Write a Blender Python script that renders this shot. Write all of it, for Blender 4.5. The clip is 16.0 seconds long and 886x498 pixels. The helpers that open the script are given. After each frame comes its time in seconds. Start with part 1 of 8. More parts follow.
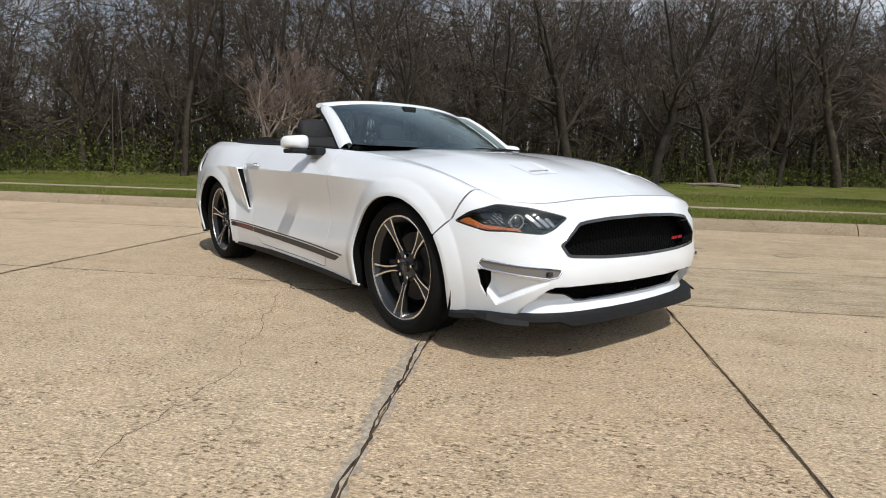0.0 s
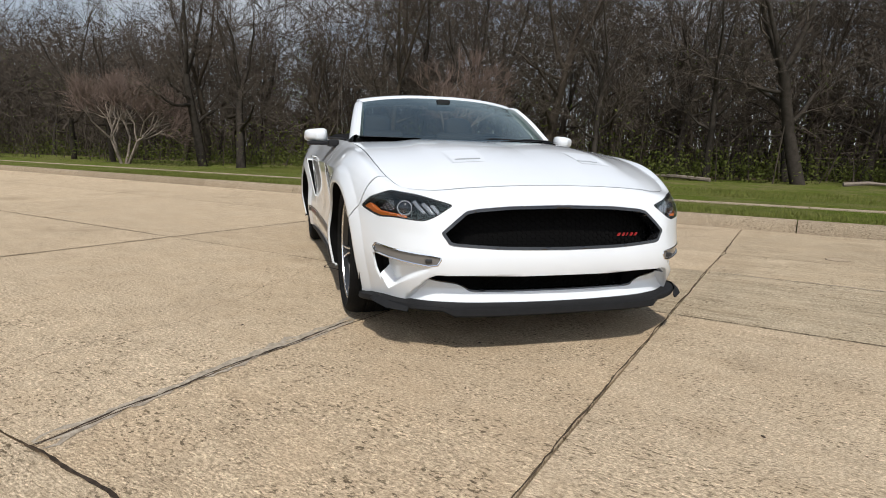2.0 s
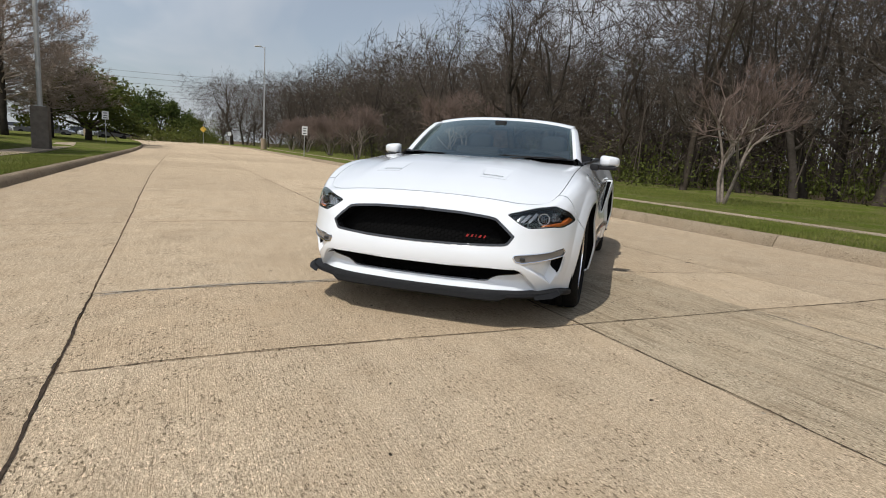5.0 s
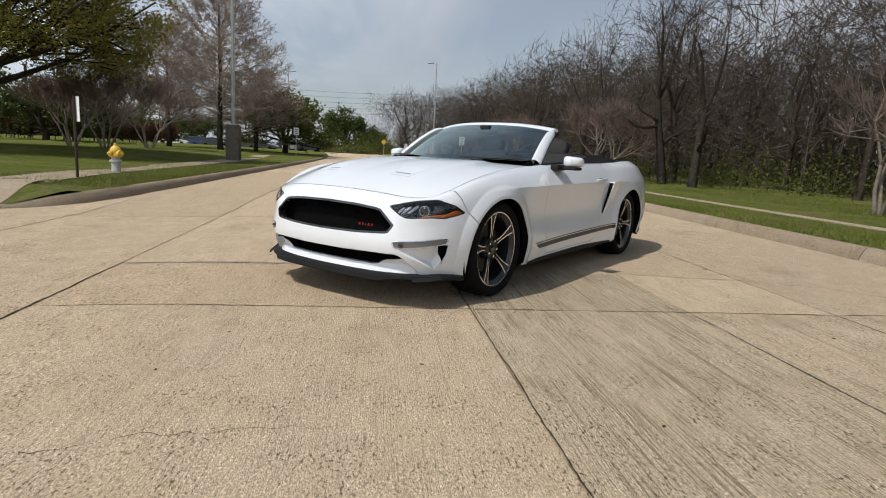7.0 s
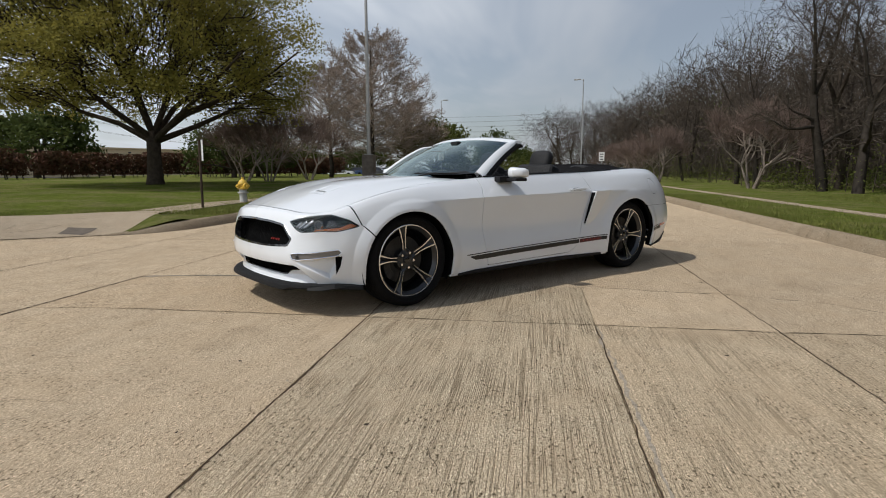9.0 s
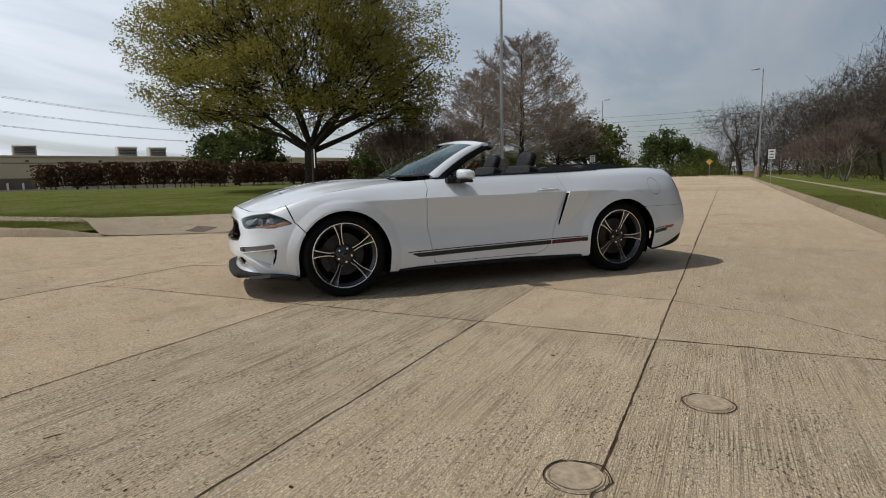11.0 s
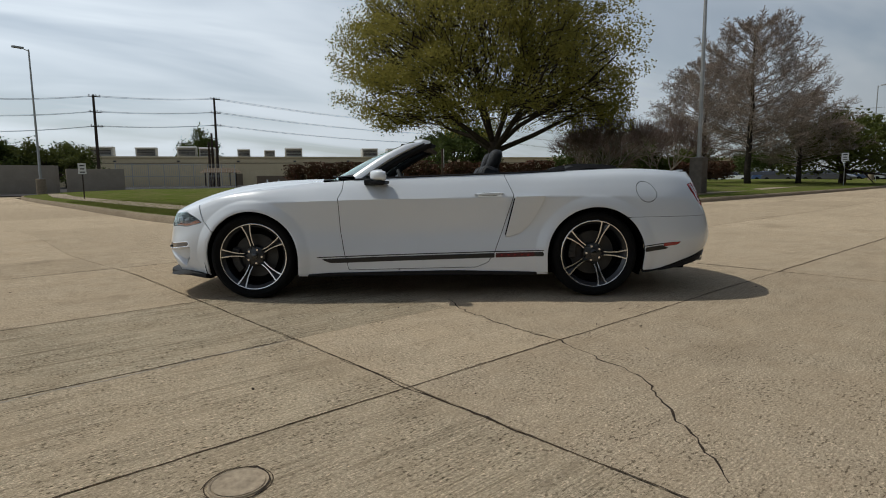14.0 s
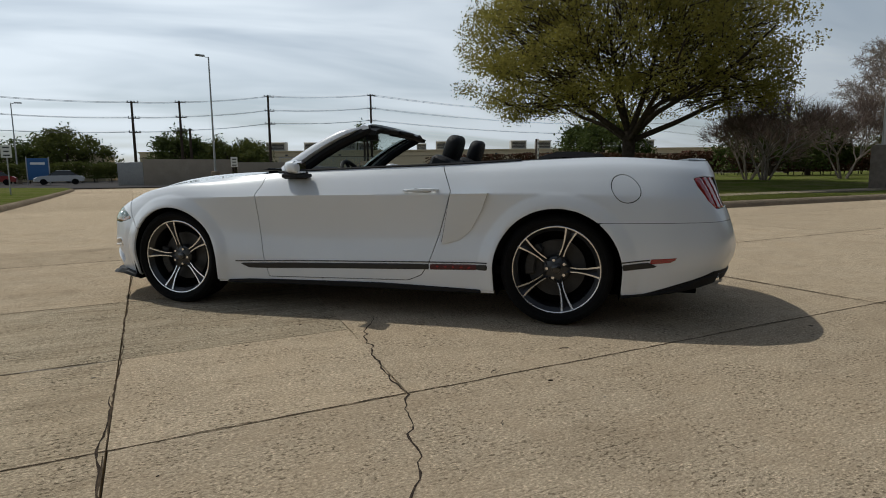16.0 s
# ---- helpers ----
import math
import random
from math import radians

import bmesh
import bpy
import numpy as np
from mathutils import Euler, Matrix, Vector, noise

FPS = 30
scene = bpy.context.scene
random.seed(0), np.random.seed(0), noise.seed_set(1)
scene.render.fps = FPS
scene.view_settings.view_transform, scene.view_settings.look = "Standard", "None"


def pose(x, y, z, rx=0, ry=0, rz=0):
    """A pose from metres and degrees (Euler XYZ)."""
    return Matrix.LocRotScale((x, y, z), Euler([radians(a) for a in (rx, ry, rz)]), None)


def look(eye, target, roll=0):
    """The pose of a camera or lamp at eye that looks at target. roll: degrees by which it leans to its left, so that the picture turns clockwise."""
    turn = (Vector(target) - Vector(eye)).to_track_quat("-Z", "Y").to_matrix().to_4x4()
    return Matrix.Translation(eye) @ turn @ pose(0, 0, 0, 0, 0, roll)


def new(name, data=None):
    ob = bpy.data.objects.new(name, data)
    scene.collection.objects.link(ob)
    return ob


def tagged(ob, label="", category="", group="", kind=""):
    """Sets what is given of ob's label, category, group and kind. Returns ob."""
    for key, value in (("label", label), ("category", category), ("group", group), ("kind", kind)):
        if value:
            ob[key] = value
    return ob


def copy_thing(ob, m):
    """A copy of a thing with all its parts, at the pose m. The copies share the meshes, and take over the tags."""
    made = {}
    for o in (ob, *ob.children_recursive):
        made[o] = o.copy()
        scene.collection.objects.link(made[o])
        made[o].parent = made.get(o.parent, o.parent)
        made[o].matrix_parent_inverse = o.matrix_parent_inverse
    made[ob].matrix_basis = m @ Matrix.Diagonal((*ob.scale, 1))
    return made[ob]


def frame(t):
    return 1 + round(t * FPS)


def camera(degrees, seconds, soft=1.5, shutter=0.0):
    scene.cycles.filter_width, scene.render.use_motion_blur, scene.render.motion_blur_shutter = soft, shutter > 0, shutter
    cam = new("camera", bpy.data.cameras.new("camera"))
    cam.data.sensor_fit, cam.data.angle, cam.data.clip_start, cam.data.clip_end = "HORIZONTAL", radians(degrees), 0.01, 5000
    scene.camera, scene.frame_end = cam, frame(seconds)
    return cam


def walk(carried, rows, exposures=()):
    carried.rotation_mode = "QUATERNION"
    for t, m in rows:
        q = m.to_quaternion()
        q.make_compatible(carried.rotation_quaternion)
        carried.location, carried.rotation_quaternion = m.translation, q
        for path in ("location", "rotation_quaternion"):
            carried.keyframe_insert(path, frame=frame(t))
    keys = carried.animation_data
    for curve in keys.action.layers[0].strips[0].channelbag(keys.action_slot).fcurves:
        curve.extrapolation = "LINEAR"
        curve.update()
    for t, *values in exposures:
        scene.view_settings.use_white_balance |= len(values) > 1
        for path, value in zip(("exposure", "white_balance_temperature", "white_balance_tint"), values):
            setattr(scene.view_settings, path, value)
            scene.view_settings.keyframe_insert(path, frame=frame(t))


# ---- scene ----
cam = camera(75.3, 16.0, soft=1.0)
# seconds, eye, target, roll
PATH = [
    (0, (0.213, 0.304, 0.873), (-0.123, 2.254, 0.576), 1.4),
    (0.5, (0.516, 0.412, 0.868), (0.039, 2.329, 0.555), 1.4),
    (1, (0.859, 0.508, 0.865), (0.196, 2.366, 0.54), 1.4),
    (1.5, (1.193, 0.66, 0.854), (0.334, 2.437, 0.53), 1.4),
    (2, (1.579, 0.751, 0.861), (0.535, 2.426, 0.538), 1.4),
    (2.5, (1.924, 0.888, 0.869), (0.714, 2.449, 0.549), 1.5),
    (3, (2.321, 1.01, 0.883), (0.959, 2.44, 0.569), 1.9),
    (3.5, (2.672, 1.192, 0.896), (1.169, 2.473, 0.583), 2.4),
    (4, (3.016, 1.404, 0.914), (1.394, 2.531, 0.599), 2.9),
    (6.5, (4.434, 3.089, 0.986), (2.499, 3.471, 0.653), 3.5),
    (7, (4.586, 3.486, 0.99), (2.629, 3.73, 0.663), 3.0),
    (7.5, (4.707, 3.916, 1.006), (2.735, 4.022, 0.688), 2.2),
    (8, (4.74, 4.36, 1.013), (2.763, 4.325, 0.711), 1.3),
    (10.5, (4.564, 6.637, 0.961), (2.72, 5.904, 0.714), -1.1),
    (11, (4.447, 7.077, 0.963), (2.662, 6.21, 0.712), -1.1),
    (11.5, (4.255, 7.466, 0.951), (2.539, 6.472, 0.694), -1.1),
    (12, (4.051, 7.851, 0.951), (2.41, 6.735, 0.695), -1.0),
    (12.5, (3.733, 8.144, 0.962), (2.169, 6.925, 0.702), -0.9),
    (13, (3.376, 8.413, 0.955), (1.887, 7.102, 0.702), -0.7),
    (13.5, (2.977, 8.611, 0.944), (1.568, 7.213, 0.7), -0.6),
    (14, (2.55, 8.764, 0.942), (1.228, 7.282, 0.701), -0.6),
    (14.5, (2.115, 8.879, 0.934), (0.891, 7.316, 0.693), -0.5),
    (15, (1.681, 8.927, 0.939), (0.559, 7.289, 0.689), -0.6),
    (15.5, (1.227, 8.967, 0.942), (0.219, 7.259, 0.683), -0.5),
    (16, (0.769, 8.941, 0.929), (-0.115, 7.166, 0.667), -0.6),
]
EXPOSURES = [(0.0, -0.16, 6500, 10), (4.0, -0.22, 6500, 10), (8.0, -0.36, 6500, 10), (11.0, -0.68, 6450, 9), (13.0, -0.85, 6400, 7), (16.0, -0.92, 6350, 6)]
walk(cam, [(t, look(eye, target, roll)) for t, eye, target, roll in PATH], EXPOSURES)

# ---- world, sun ----
SUN_TO = Vector((0.352, -0.582, 1.0)).normalized()
world = bpy.data.worlds.new("sky")
scene.world = world
world.use_nodes = True
wn, wl = world.node_tree.nodes, world.node_tree.links
wn.clear()
w_out = wn.new("ShaderNodeOutputWorld")
w_bg = wn.new("ShaderNodeBackground")
w_sky = wn.new("ShaderNodeTexSky")
w_sky.sky_type = "NISHITA"
w_sky.sun_disc = False
w_sky.sun_elevation = math.asin(SUN_TO.z)
w_sky.sun_rotation = math.atan2(SUN_TO.x, SUN_TO.y)
w_sky.air_density, w_sky.dust_density, w_sky.ozone_density = 1.0, 1.2, 1.0
# streaks of thin white cloud, seen as a flat layer high overhead
w_geo = wn.new("ShaderNodeTexCoord")
w_sep = wn.new("ShaderNodeSeparateXYZ")
wl.new(w_geo.outputs["Generated"], w_sep.inputs[0])
w_max = wn.new("ShaderNodeMath"); w_max.operation = "MAXIMUM"; w_max.inputs[1].default_value = 0.0
wl.new(w_sep.outputs["Z"], w_max.inputs[0])
w_add = wn.new("ShaderNodeMath"); w_add.operation = "ADD"; w_add.inputs[1].default_value = 0.12
wl.new(w_max.outputs[0], w_add.inputs[0])
w_div = wn.new("ShaderNodeVectorMath"); w_div.operation = "DIVIDE"
wl.new(w_geo.outputs["Generated"], w_div.inputs[0])
w_cmb = wn.new("ShaderNodeCombineXYZ")
for k in range(3):
    wl.new(w_add.outputs[0], w_cmb.inputs[k])
wl.new(w_cmb.outputs[0], w_div.inputs[1])
w_map = wn.new("ShaderNodeMapping")
w_map.inputs["Scale"].default_value = (0.32, 0.95, 0.0)
w_map.inputs["Rotation"].default_value = (0, 0, radians(62))
wl.new(w_div.outputs[0], w_map.inputs[0])
w_noise = wn.new("ShaderNodeTexNoise")
w_noise.inputs["Scale"].default_value = 1.25
w_noise.inputs["Detail"].default_value = 4
w_noise.inputs["Roughness"].default_value = 0.52
w_noise.inputs["Distortion"].default_value = 0.5
wl.new(w_map.outputs[0], w_noise.inputs["Vector"])
w_ramp = wn.new("ShaderNodeValToRGB")
w_ramp.color_ramp.elements[0].position, w_ramp.color_ramp.elements[1].position = 0.37, 0.60
w_ramp.color_ramp.elements[0].color = (0.45, 0.45, 0.45, 1)
w_ramp.color_ramp.elements[1].color = (0.9, 0.9, 0.9, 1)
wl.new(w_noise.outputs["Fac"], w_ramp.inputs[0])
w_mix = wn.new("ShaderNodeMix"); w_mix.data_type = "RGBA"
# thin cloud scatters most light forwards, so it brightens towards the sun
w_dot = wn.new("ShaderNodeVectorMath"); w_dot.operation = "DOT_PRODUCT"
wl.new(w_geo.outputs["Generated"], w_dot.inputs[0])
w_dot.inputs[1].default_value = SUN_TO
w_glow = wn.new("ShaderNodeMapRange")
w_glow.inputs["From Min"].default_value, w_glow.inputs["From Max"].default_value = -0.2, 1.0
w_glow.inputs["To Min"].default_value, w_glow.inputs["To Max"].default_value = 5.9, 19.5
wl.new(w_dot.outputs["Value"], w_glow.inputs["Value"])
w_tone = wn.new("ShaderNodeVectorMath"); w_tone.operation = "SCALE"
w_tone.inputs[0].default_value = (0.935, 1.0, 1.09)
wl.new(w_glow.outputs[0], w_tone.inputs["Scale"])
wl.new(w_tone.outputs[0], w_mix.inputs["B"])
# a thin layer is thicker along a low line of sight than overhead
w_thin = wn.new("ShaderNodeMapRange")
w_thin.inputs["From Min"].default_value, w_thin.inputs["From Max"].default_value = 0.25, 0.7
w_thin.inputs["To Min"].default_value, w_thin.inputs["To Max"].default_value = 1.0, 0.12
wl.new(w_sep.outputs["Z"], w_thin.inputs["Value"])
w_cov = wn.new("ShaderNodeMath"); w_cov.operation = "MULTIPLY"
wl.new(w_ramp.outputs[0], w_cov.inputs[0])
wl.new(w_thin.outputs[0], w_cov.inputs[1])
wl.new(w_cov.outputs[0], w_mix.inputs["Factor"])
wl.new(w_sky.outputs[0], w_mix.inputs["A"])
wl.new(w_mix.outputs["Result"], w_bg.inputs["Color"])
w_bg.inputs["Strength"].default_value = 0.11
wl.new(w_bg.outputs[0], w_out.inputs[0])

sun = new("sun", bpy.data.lights.new("sun", "SUN"))
sun.data.energy, sun.data.angle, sun.data.color = 4.35, radians(0.55), (1.0, 0.965, 0.91)
sun.matrix_world = look((0, 0, 0), -SUN_TO)

# ---- materials ----
def material(name, color=(0.5, 0.5, 0.5), rough=0.5, metal=0.0, **more):
    m = bpy.data.materials.new(name)
    m.use_nodes = True
    b = m.node_tree.nodes["Principled BSDF"]
    b.inputs["Base Color"].default_value = (*color, 1)
    b.inputs["Roughness"].default_value = rough
    b.inputs["Metallic"].default_value = metal
    b.inputs["Specular IOR Level"].default_value = 0.0 if rough >= 0.85 else 0.12 if rough >= 0.75 else 0.5
    for key, value in more.items():
        b.inputs[key.replace("_", " ")].default_value = value
    return m


def node(m, kind, **inputs):
    n = m.node_tree.nodes.new(kind)
    for key, value in inputs.items():
        n.inputs[key.replace("_", " ")].default_value = value
    return n


def link(m, a, b):
    m.node_tree.links.new(a, b)


def coords(m, scale=(1, 1, 1), turn=0.0, space="Object"):
    tc = node(m, "ShaderNodeTexCoord")
    mp = node(m, "ShaderNodeMapping")
    mp.inputs["Scale"].default_value = scale
    mp.inputs["Rotation"].default_value = (0, 0, radians(turn))
    if space == "World":
        g = node(m, "ShaderNodeNewGeometry")
        link(m, g.outputs["Position"], mp.inputs[0])
    else:
        link(m, tc.outputs[space], mp.inputs[0])
    return mp.outputs[0]


def noise_of(m, vec, scale, detail=4, rough=0.55, lo=0.3, hi=0.7):
    n = node(m, "ShaderNodeTexNoise", Scale=scale, Detail=detail, Roughness=rough)
    link(m, vec, n.inputs["Vector"])
    r = node(m, "ShaderNodeMapRange")
    r.inputs["From Min"].default_value, r.inputs["From Max"].default_value = lo, hi
    link(m, n.outputs["Fac"], r.inputs["Value"])
    return r.outputs[0]


def blend(m, fac, a, b, mode="MIX"):
    x = node(m, "ShaderNodeMix")
    x.data_type, x.blend_type = "RGBA", mode
    for value, key in ((fac, "Factor"), (a, "A"), (b, "B")):
        sock = x.inputs[key] if key == "Factor" else [s for s in x.inputs if s.name == key and s.type == "RGBA"][0]
        if isinstance(value, (int, float)):
            sock.default_value = value
        elif isinstance(value, tuple):
            sock.default_value = (*value, 1)
        else:
            link(m, value, sock)
    return [s for s in x.outputs if s.type == "RGBA"][0]


def math_of(m, op, a, b):
    x = node(m, "ShaderNodeMath")
    x.operation = op
    for k, value in enumerate((a, b)):
        if isinstance(value, (int, float)):
            x.inputs[k].default_value = value
        else:
            link(m, value, x.inputs[k])
    return x.outputs[0]


def bsdf(m):
    return m.node_tree.nodes["Principled BSDF"]


def colour(m, sock):
    link(m, sock, bsdf(m).inputs["Base Color"])


def bump(m, height, strength=0.3, distance=0.01):
    b = node(m, "ShaderNodeBump", Strength=strength, Distance=distance)
    link(m, height, b.inputs["Height"])
    link(m, b.outputs[0], bsdf(m).inputs["Normal"])


def concrete(name, base, dark, rib_turn, rib=0.5, aggregate=0.3):
    """Weathered concrete paving: sand grain, worn stones, broom grooves, stains, and a tint of its own for each slab."""
    m = material(name, base, 0.9)
    v = coords(m, space="World")
    big = noise_of(m, v, 0.45, 5, 0.6, 0.32, 0.7)
    hue = noise_of(m, v, 1.7, 5, 0.6, 0.36, 0.64)
    mid = noise_of(m, v, 24.0, 5, 0.75, 0.38, 0.62)
    flat = coords(m, (75, 130, 90), 0, "World")
    sand = node(m, "ShaderNodeTexNoise", Scale=1.0, Detail=3, Roughness=0.75)
    link(m, flat, sand.inputs["Vector"])
    grain = node(m, "ShaderNodeMapRange")
    grain.inputs["From Min"].default_value, grain.inputs["From Max"].default_value = 0.36, 0.64
    link(m, sand.outputs["Fac"], grain.inputs["Value"])
    grain = grain.outputs[0]
    blot = noise_of(m, v, 2.3, 7, 0.75, 0.44, 0.64)
    scuff = noise_of(m, coords(m, (9, 17, 9), 0, "World"), 1.0, 5, 0.72, 0.42, 0.60)
    # thin broken grooves of the broom
    ribs = node(m, "ShaderNodeTexNoise", Scale=1.0, Detail=1.5, Roughness=0.5)
    link(m, coords(m, (0.9, 58, 1) if rib_turn else (58, 0.9, 1), 0, "World"), ribs.inputs["Vector"])
    groove = math_of(m, "ABSOLUTE", math_of(m, "SUBTRACT", ribs.outputs["Fac"], 0.5), 0.0)
    cut = node(m, "ShaderNodeMapRange")
    cut.inputs["From Min"].default_value, cut.inputs["From Max"].default_value = 0.012, 0.06
    cut.inputs["To Min"].default_value, cut.inputs["To Max"].default_value = 1.0, 0.0
    link(m, groove, cut.inputs["Value"])
    broken = noise_of(m, coords(m, (1.6, 5, 3), 0, "World"), 1.0, 5, 0.72, 0.36, 0.56)
    lines = math_of(m, "MULTIPLY", cut.outputs[0], broken)
    c = blend(m, math_of(m, "MULTIPLY", big, 0.5), base, tuple(x * 0.84 for x in base))
    c = blend(m, math_of(m, "MULTIPLY", hue, 0.8), c, (base[0] * 0.93, base[1] * 0.95, base[2] * 0.98))
    c = blend(m, math_of(m, "MULTIPLY", mid, 0.5), c, tuple(min(1, x * 1.16) for x in base))
    c = blend(m, math_of(m, "MULTIPLY", math_of(m, "SUBTRACT", 1.0, grain), 0.68 + 0.25 * aggregate), c, dark)
    c = blend(m, math_of(m, "MULTIPLY", noise_of(m, flat, 0.8, 2, 0.6, 0.57, 0.67), 0.7), c, tuple(min(1, x * 1.4) for x in base))
    c = blend(m, math_of(m, "MULTIPLY", scuff, 0.22 + 0.3 * aggregate), c, tuple(0.45 * x + 0.55 * y for x, y in zip(base, dark)))
    c = blend(m, math_of(m, "MULTIPLY", lines, min(1.0, rib * 0.9)), c, dark)
    c = blend(m, math_of(m, "MULTIPLY", blot, 0.4), c, (base[0] * 0.66, base[1] * 0.62, base[2] * 0.58))
    # small dark pits, crowded in places
    spots = noise_of(m, coords(m, (42, 75, 50), 8, "World"), 1.0, 3, 0.6, 0.56, 0.615)
    gate = noise_of(m, v, 4.0, 4, 0.65, 0.38, 0.58)
    pits = math_of(m, "MULTIPLY", spots, gate)
    c = blend(m, math_of(m, "MULTIPLY", pits, min(1.0, 0.6 + aggregate * 0.5)), c, tuple(x * 0.6 for x in dark))
    oil = noise_of(m, v, 0.9, 3, 0.5, 0.60, 0.78)
    c = blend(m, math_of(m, "MULTIPLY", oil, 0.3), c, tuple(x * 0.7 for x in dark))
    info = node(m, "ShaderNodeObjectInfo")
    hsv = node(m, "ShaderNodeHueSaturation")
    val = node(m, "ShaderNodeMapRange")
    val.inputs["To Min"].default_value, val.inputs["To Max"].default_value = 0.93, 1.09
    link(m, info.outputs["Random"], val.inputs["Value"])
    link(m, val.outputs[0], hsv.inputs["Value"])
    link(m, c, hsv.inputs["Color"])
    colour(m, hsv.outputs[0])
    h = math_of(m, "SUBTRACT", math_of(m, "MULTIPLY", grain, 0.5 + aggregate), math_of(m, "MULTIPLY", lines, rib * 1.3))
    h = math_of(m, "SUBTRACT", h, math_of(m, "MULTIPLY", pits, 0.8))
    bump(m, h, 0.75, 0.0065)
    return m


def speckled(name, a, b, scale=8, rough=0.8, strength=0.2, space="Object", **more):
    """A plain surface with two tones of noise and a fine relief."""
    m = material(name, a, rough, **more)
    v = coords(m, space=space)
    n1 = noise_of(m, v, scale, 5, 0.6)
    n2 = noise_of(m, v, scale * 7, 3, 0.6)
    c = blend(m, n1, a, b)
    c = blend(m, math_of(m, "MULTIPLY", n2, 0.4), c, tuple(x * 0.75 for x in a))
    colour(m, c)
    bump(m, n2, strength, 0.01)
    return m


TAN, TAN_DK = (0.70, 0.56, 0.39), (0.15, 0.108, 0.066)
M_SLAB = concrete("paving concrete", TAN, TAN_DK, 90, 0.22, 0.3)
M_SLAB_ROUGH = concrete("worn paving concrete", (0.79, 0.645, 0.455), (0.19, 0.145, 0.092), 90, 0.8, 0.8)
M_SLAB_RIB = concrete("ribbed paving concrete", (0.71, 0.57, 0.395), (0.17, 0.13, 0.082), 90, 0.55, 0.5)
M_SLAB_RED = concrete("reddish paving concrete", (0.765, 0.595, 0.405), (0.17, 0.125, 0.078), 90, 0.2, 0.5)
M_KERB = concrete("kerb concrete", (0.36, 0.29, 0.205), (0.16, 0.125, 0.085), 0, 0.1, 0.2)
M_WALK = concrete("footpath concrete", (0.42, 0.345, 0.25), (0.2, 0.16, 0.115), 0, 0.2, 0.1)
M_JOINT = speckled("joint filler", (0.05, 0.036, 0.025), (0.115, 0.085, 0.058), 20, 0.95)
M_CRACK = speckled("crack dirt", (0.03, 0.024, 0.02), (0.08, 0.06, 0.045), 30, 0.95)
M_PATCH = speckled("mortar crumbs", (0.52, 0.45, 0.36), (0.2, 0.165, 0.12), 45, 0.95, 0.5)
M_IRON = speckled("rusty iron", (0.05, 0.036, 0.026), (0.11, 0.08, 0.058), 30, 0.75, 0.5)
M_ASPHALT = speckled("asphalt", (0.07, 0.068, 0.065), (0.11, 0.10, 0.095), 6, 0.95)
M_SOIL = speckled("leaf litter", (0.10, 0.075, 0.05), (0.19, 0.15, 0.10), 1.2, 1.0, 0.5)


def grass_material():
    m = material("lawn", (0.06, 0.11, 0.02), 0.9)
    v = coords(m, space="World")
    c = blend(m, noise_of(m, v, 0.35, 4, 0.6), (0.135, 0.175, 0.03), (0.20, 0.215, 0.05))
    c = blend(m, noise_of(m, v, 0.7, 7, 0.72, 0.43, 0.66), c, (0.27, 0.225, 0.115))
    c = blend(m, math_of(m, "MULTIPLY", noise_of(m, v, 7, 6, 0.75, 0.42, 0.6), 0.55), c, (0.07, 0.09, 0.02))
    c = blend(m, math_of(m, "MULTIPLY", noise_of(m, v, 60, 3, 0.7), 0.6), c, (0.04, 0.058, 0.012))
    colour(m, c)
    bump(m, noise_of(m, v, 45, 4, 0.7), 0.8, 0.03)
    return m


M_GRASS = grass_material()


def leaf_material(name, a, b, trans=0.25):
    m = material(name, a, 0.75)
    g = node(m, "ShaderNodeNewGeometry")
    clump = noise_of(m, coords(m), 0.9, 3, 0.6, 0.36, 0.64)
    pick = math_of(m, "ADD", math_of(m, "MULTIPLY", g.outputs["Random Per Island"], 0.55), math_of(m, "MULTIPLY", clump, 0.45))
    colour(m, blend(m, pick, a, b))
    bsdf(m).inputs["Transmission Weight"].default_value = 0.0
    t = node(m, "ShaderNodeBsdfTranslucent")
    t.inputs["Color"].default_value = (*b, 1)
    mix = node(m, "ShaderNodeMixShader")
    mix.inputs[0].default_value = trans
    out = [n for n in m.node_tree.nodes if n.type == "OUTPUT_MATERIAL"][0]
    link(m, bsdf(m).outputs[0], mix.inputs[1])
    link(m, t.outputs[0], mix.inputs[2])
    link(m, mix.outputs[0], out.inputs[0])
    return m


M_BARK = speckled("grey bark", (0.062, 0.053, 0.044), (0.028, 0.024, 0.020), 6, 0.95, 0.7)
M_BARK_DK = speckled("dark oak bark", (0.045, 0.036, 0.028), (0.085, 0.07, 0.055), 6, 0.95, 0.8)
M_TWIG = speckled("bare twigs", (0.112, 0.092, 0.074), (0.052, 0.043, 0.035), 2, 0.95)
M_TWIG_RED = speckled("reddish twigs", (0.21, 0.155, 0.13), (0.12, 0.09, 0.076), 2, 0.95)
M_TWIG_CYP = speckled("grey brown cypress twigs", (0.37, 0.30, 0.25), (0.23, 0.185, 0.15), 2, 0.95)
M_BARK_PALE = speckled("pale smooth bark", (0.27, 0.225, 0.185), (0.12, 0.098, 0.078), 7, 0.8, 0.3)
M_LEAF = leaf_material("oak leaves", (0.075, 0.082, 0.015), (0.32, 0.275, 0.065), 0.4)
M_LEAF_DK = leaf_material("dark evergreen leaves", (0.032, 0.052, 0.011), (0.09, 0.11, 0.03))
M_LEAF_NEW = leaf_material("fresh spring leaves", (0.07, 0.11, 0.015), (0.15, 0.19, 0.03), 0.35)
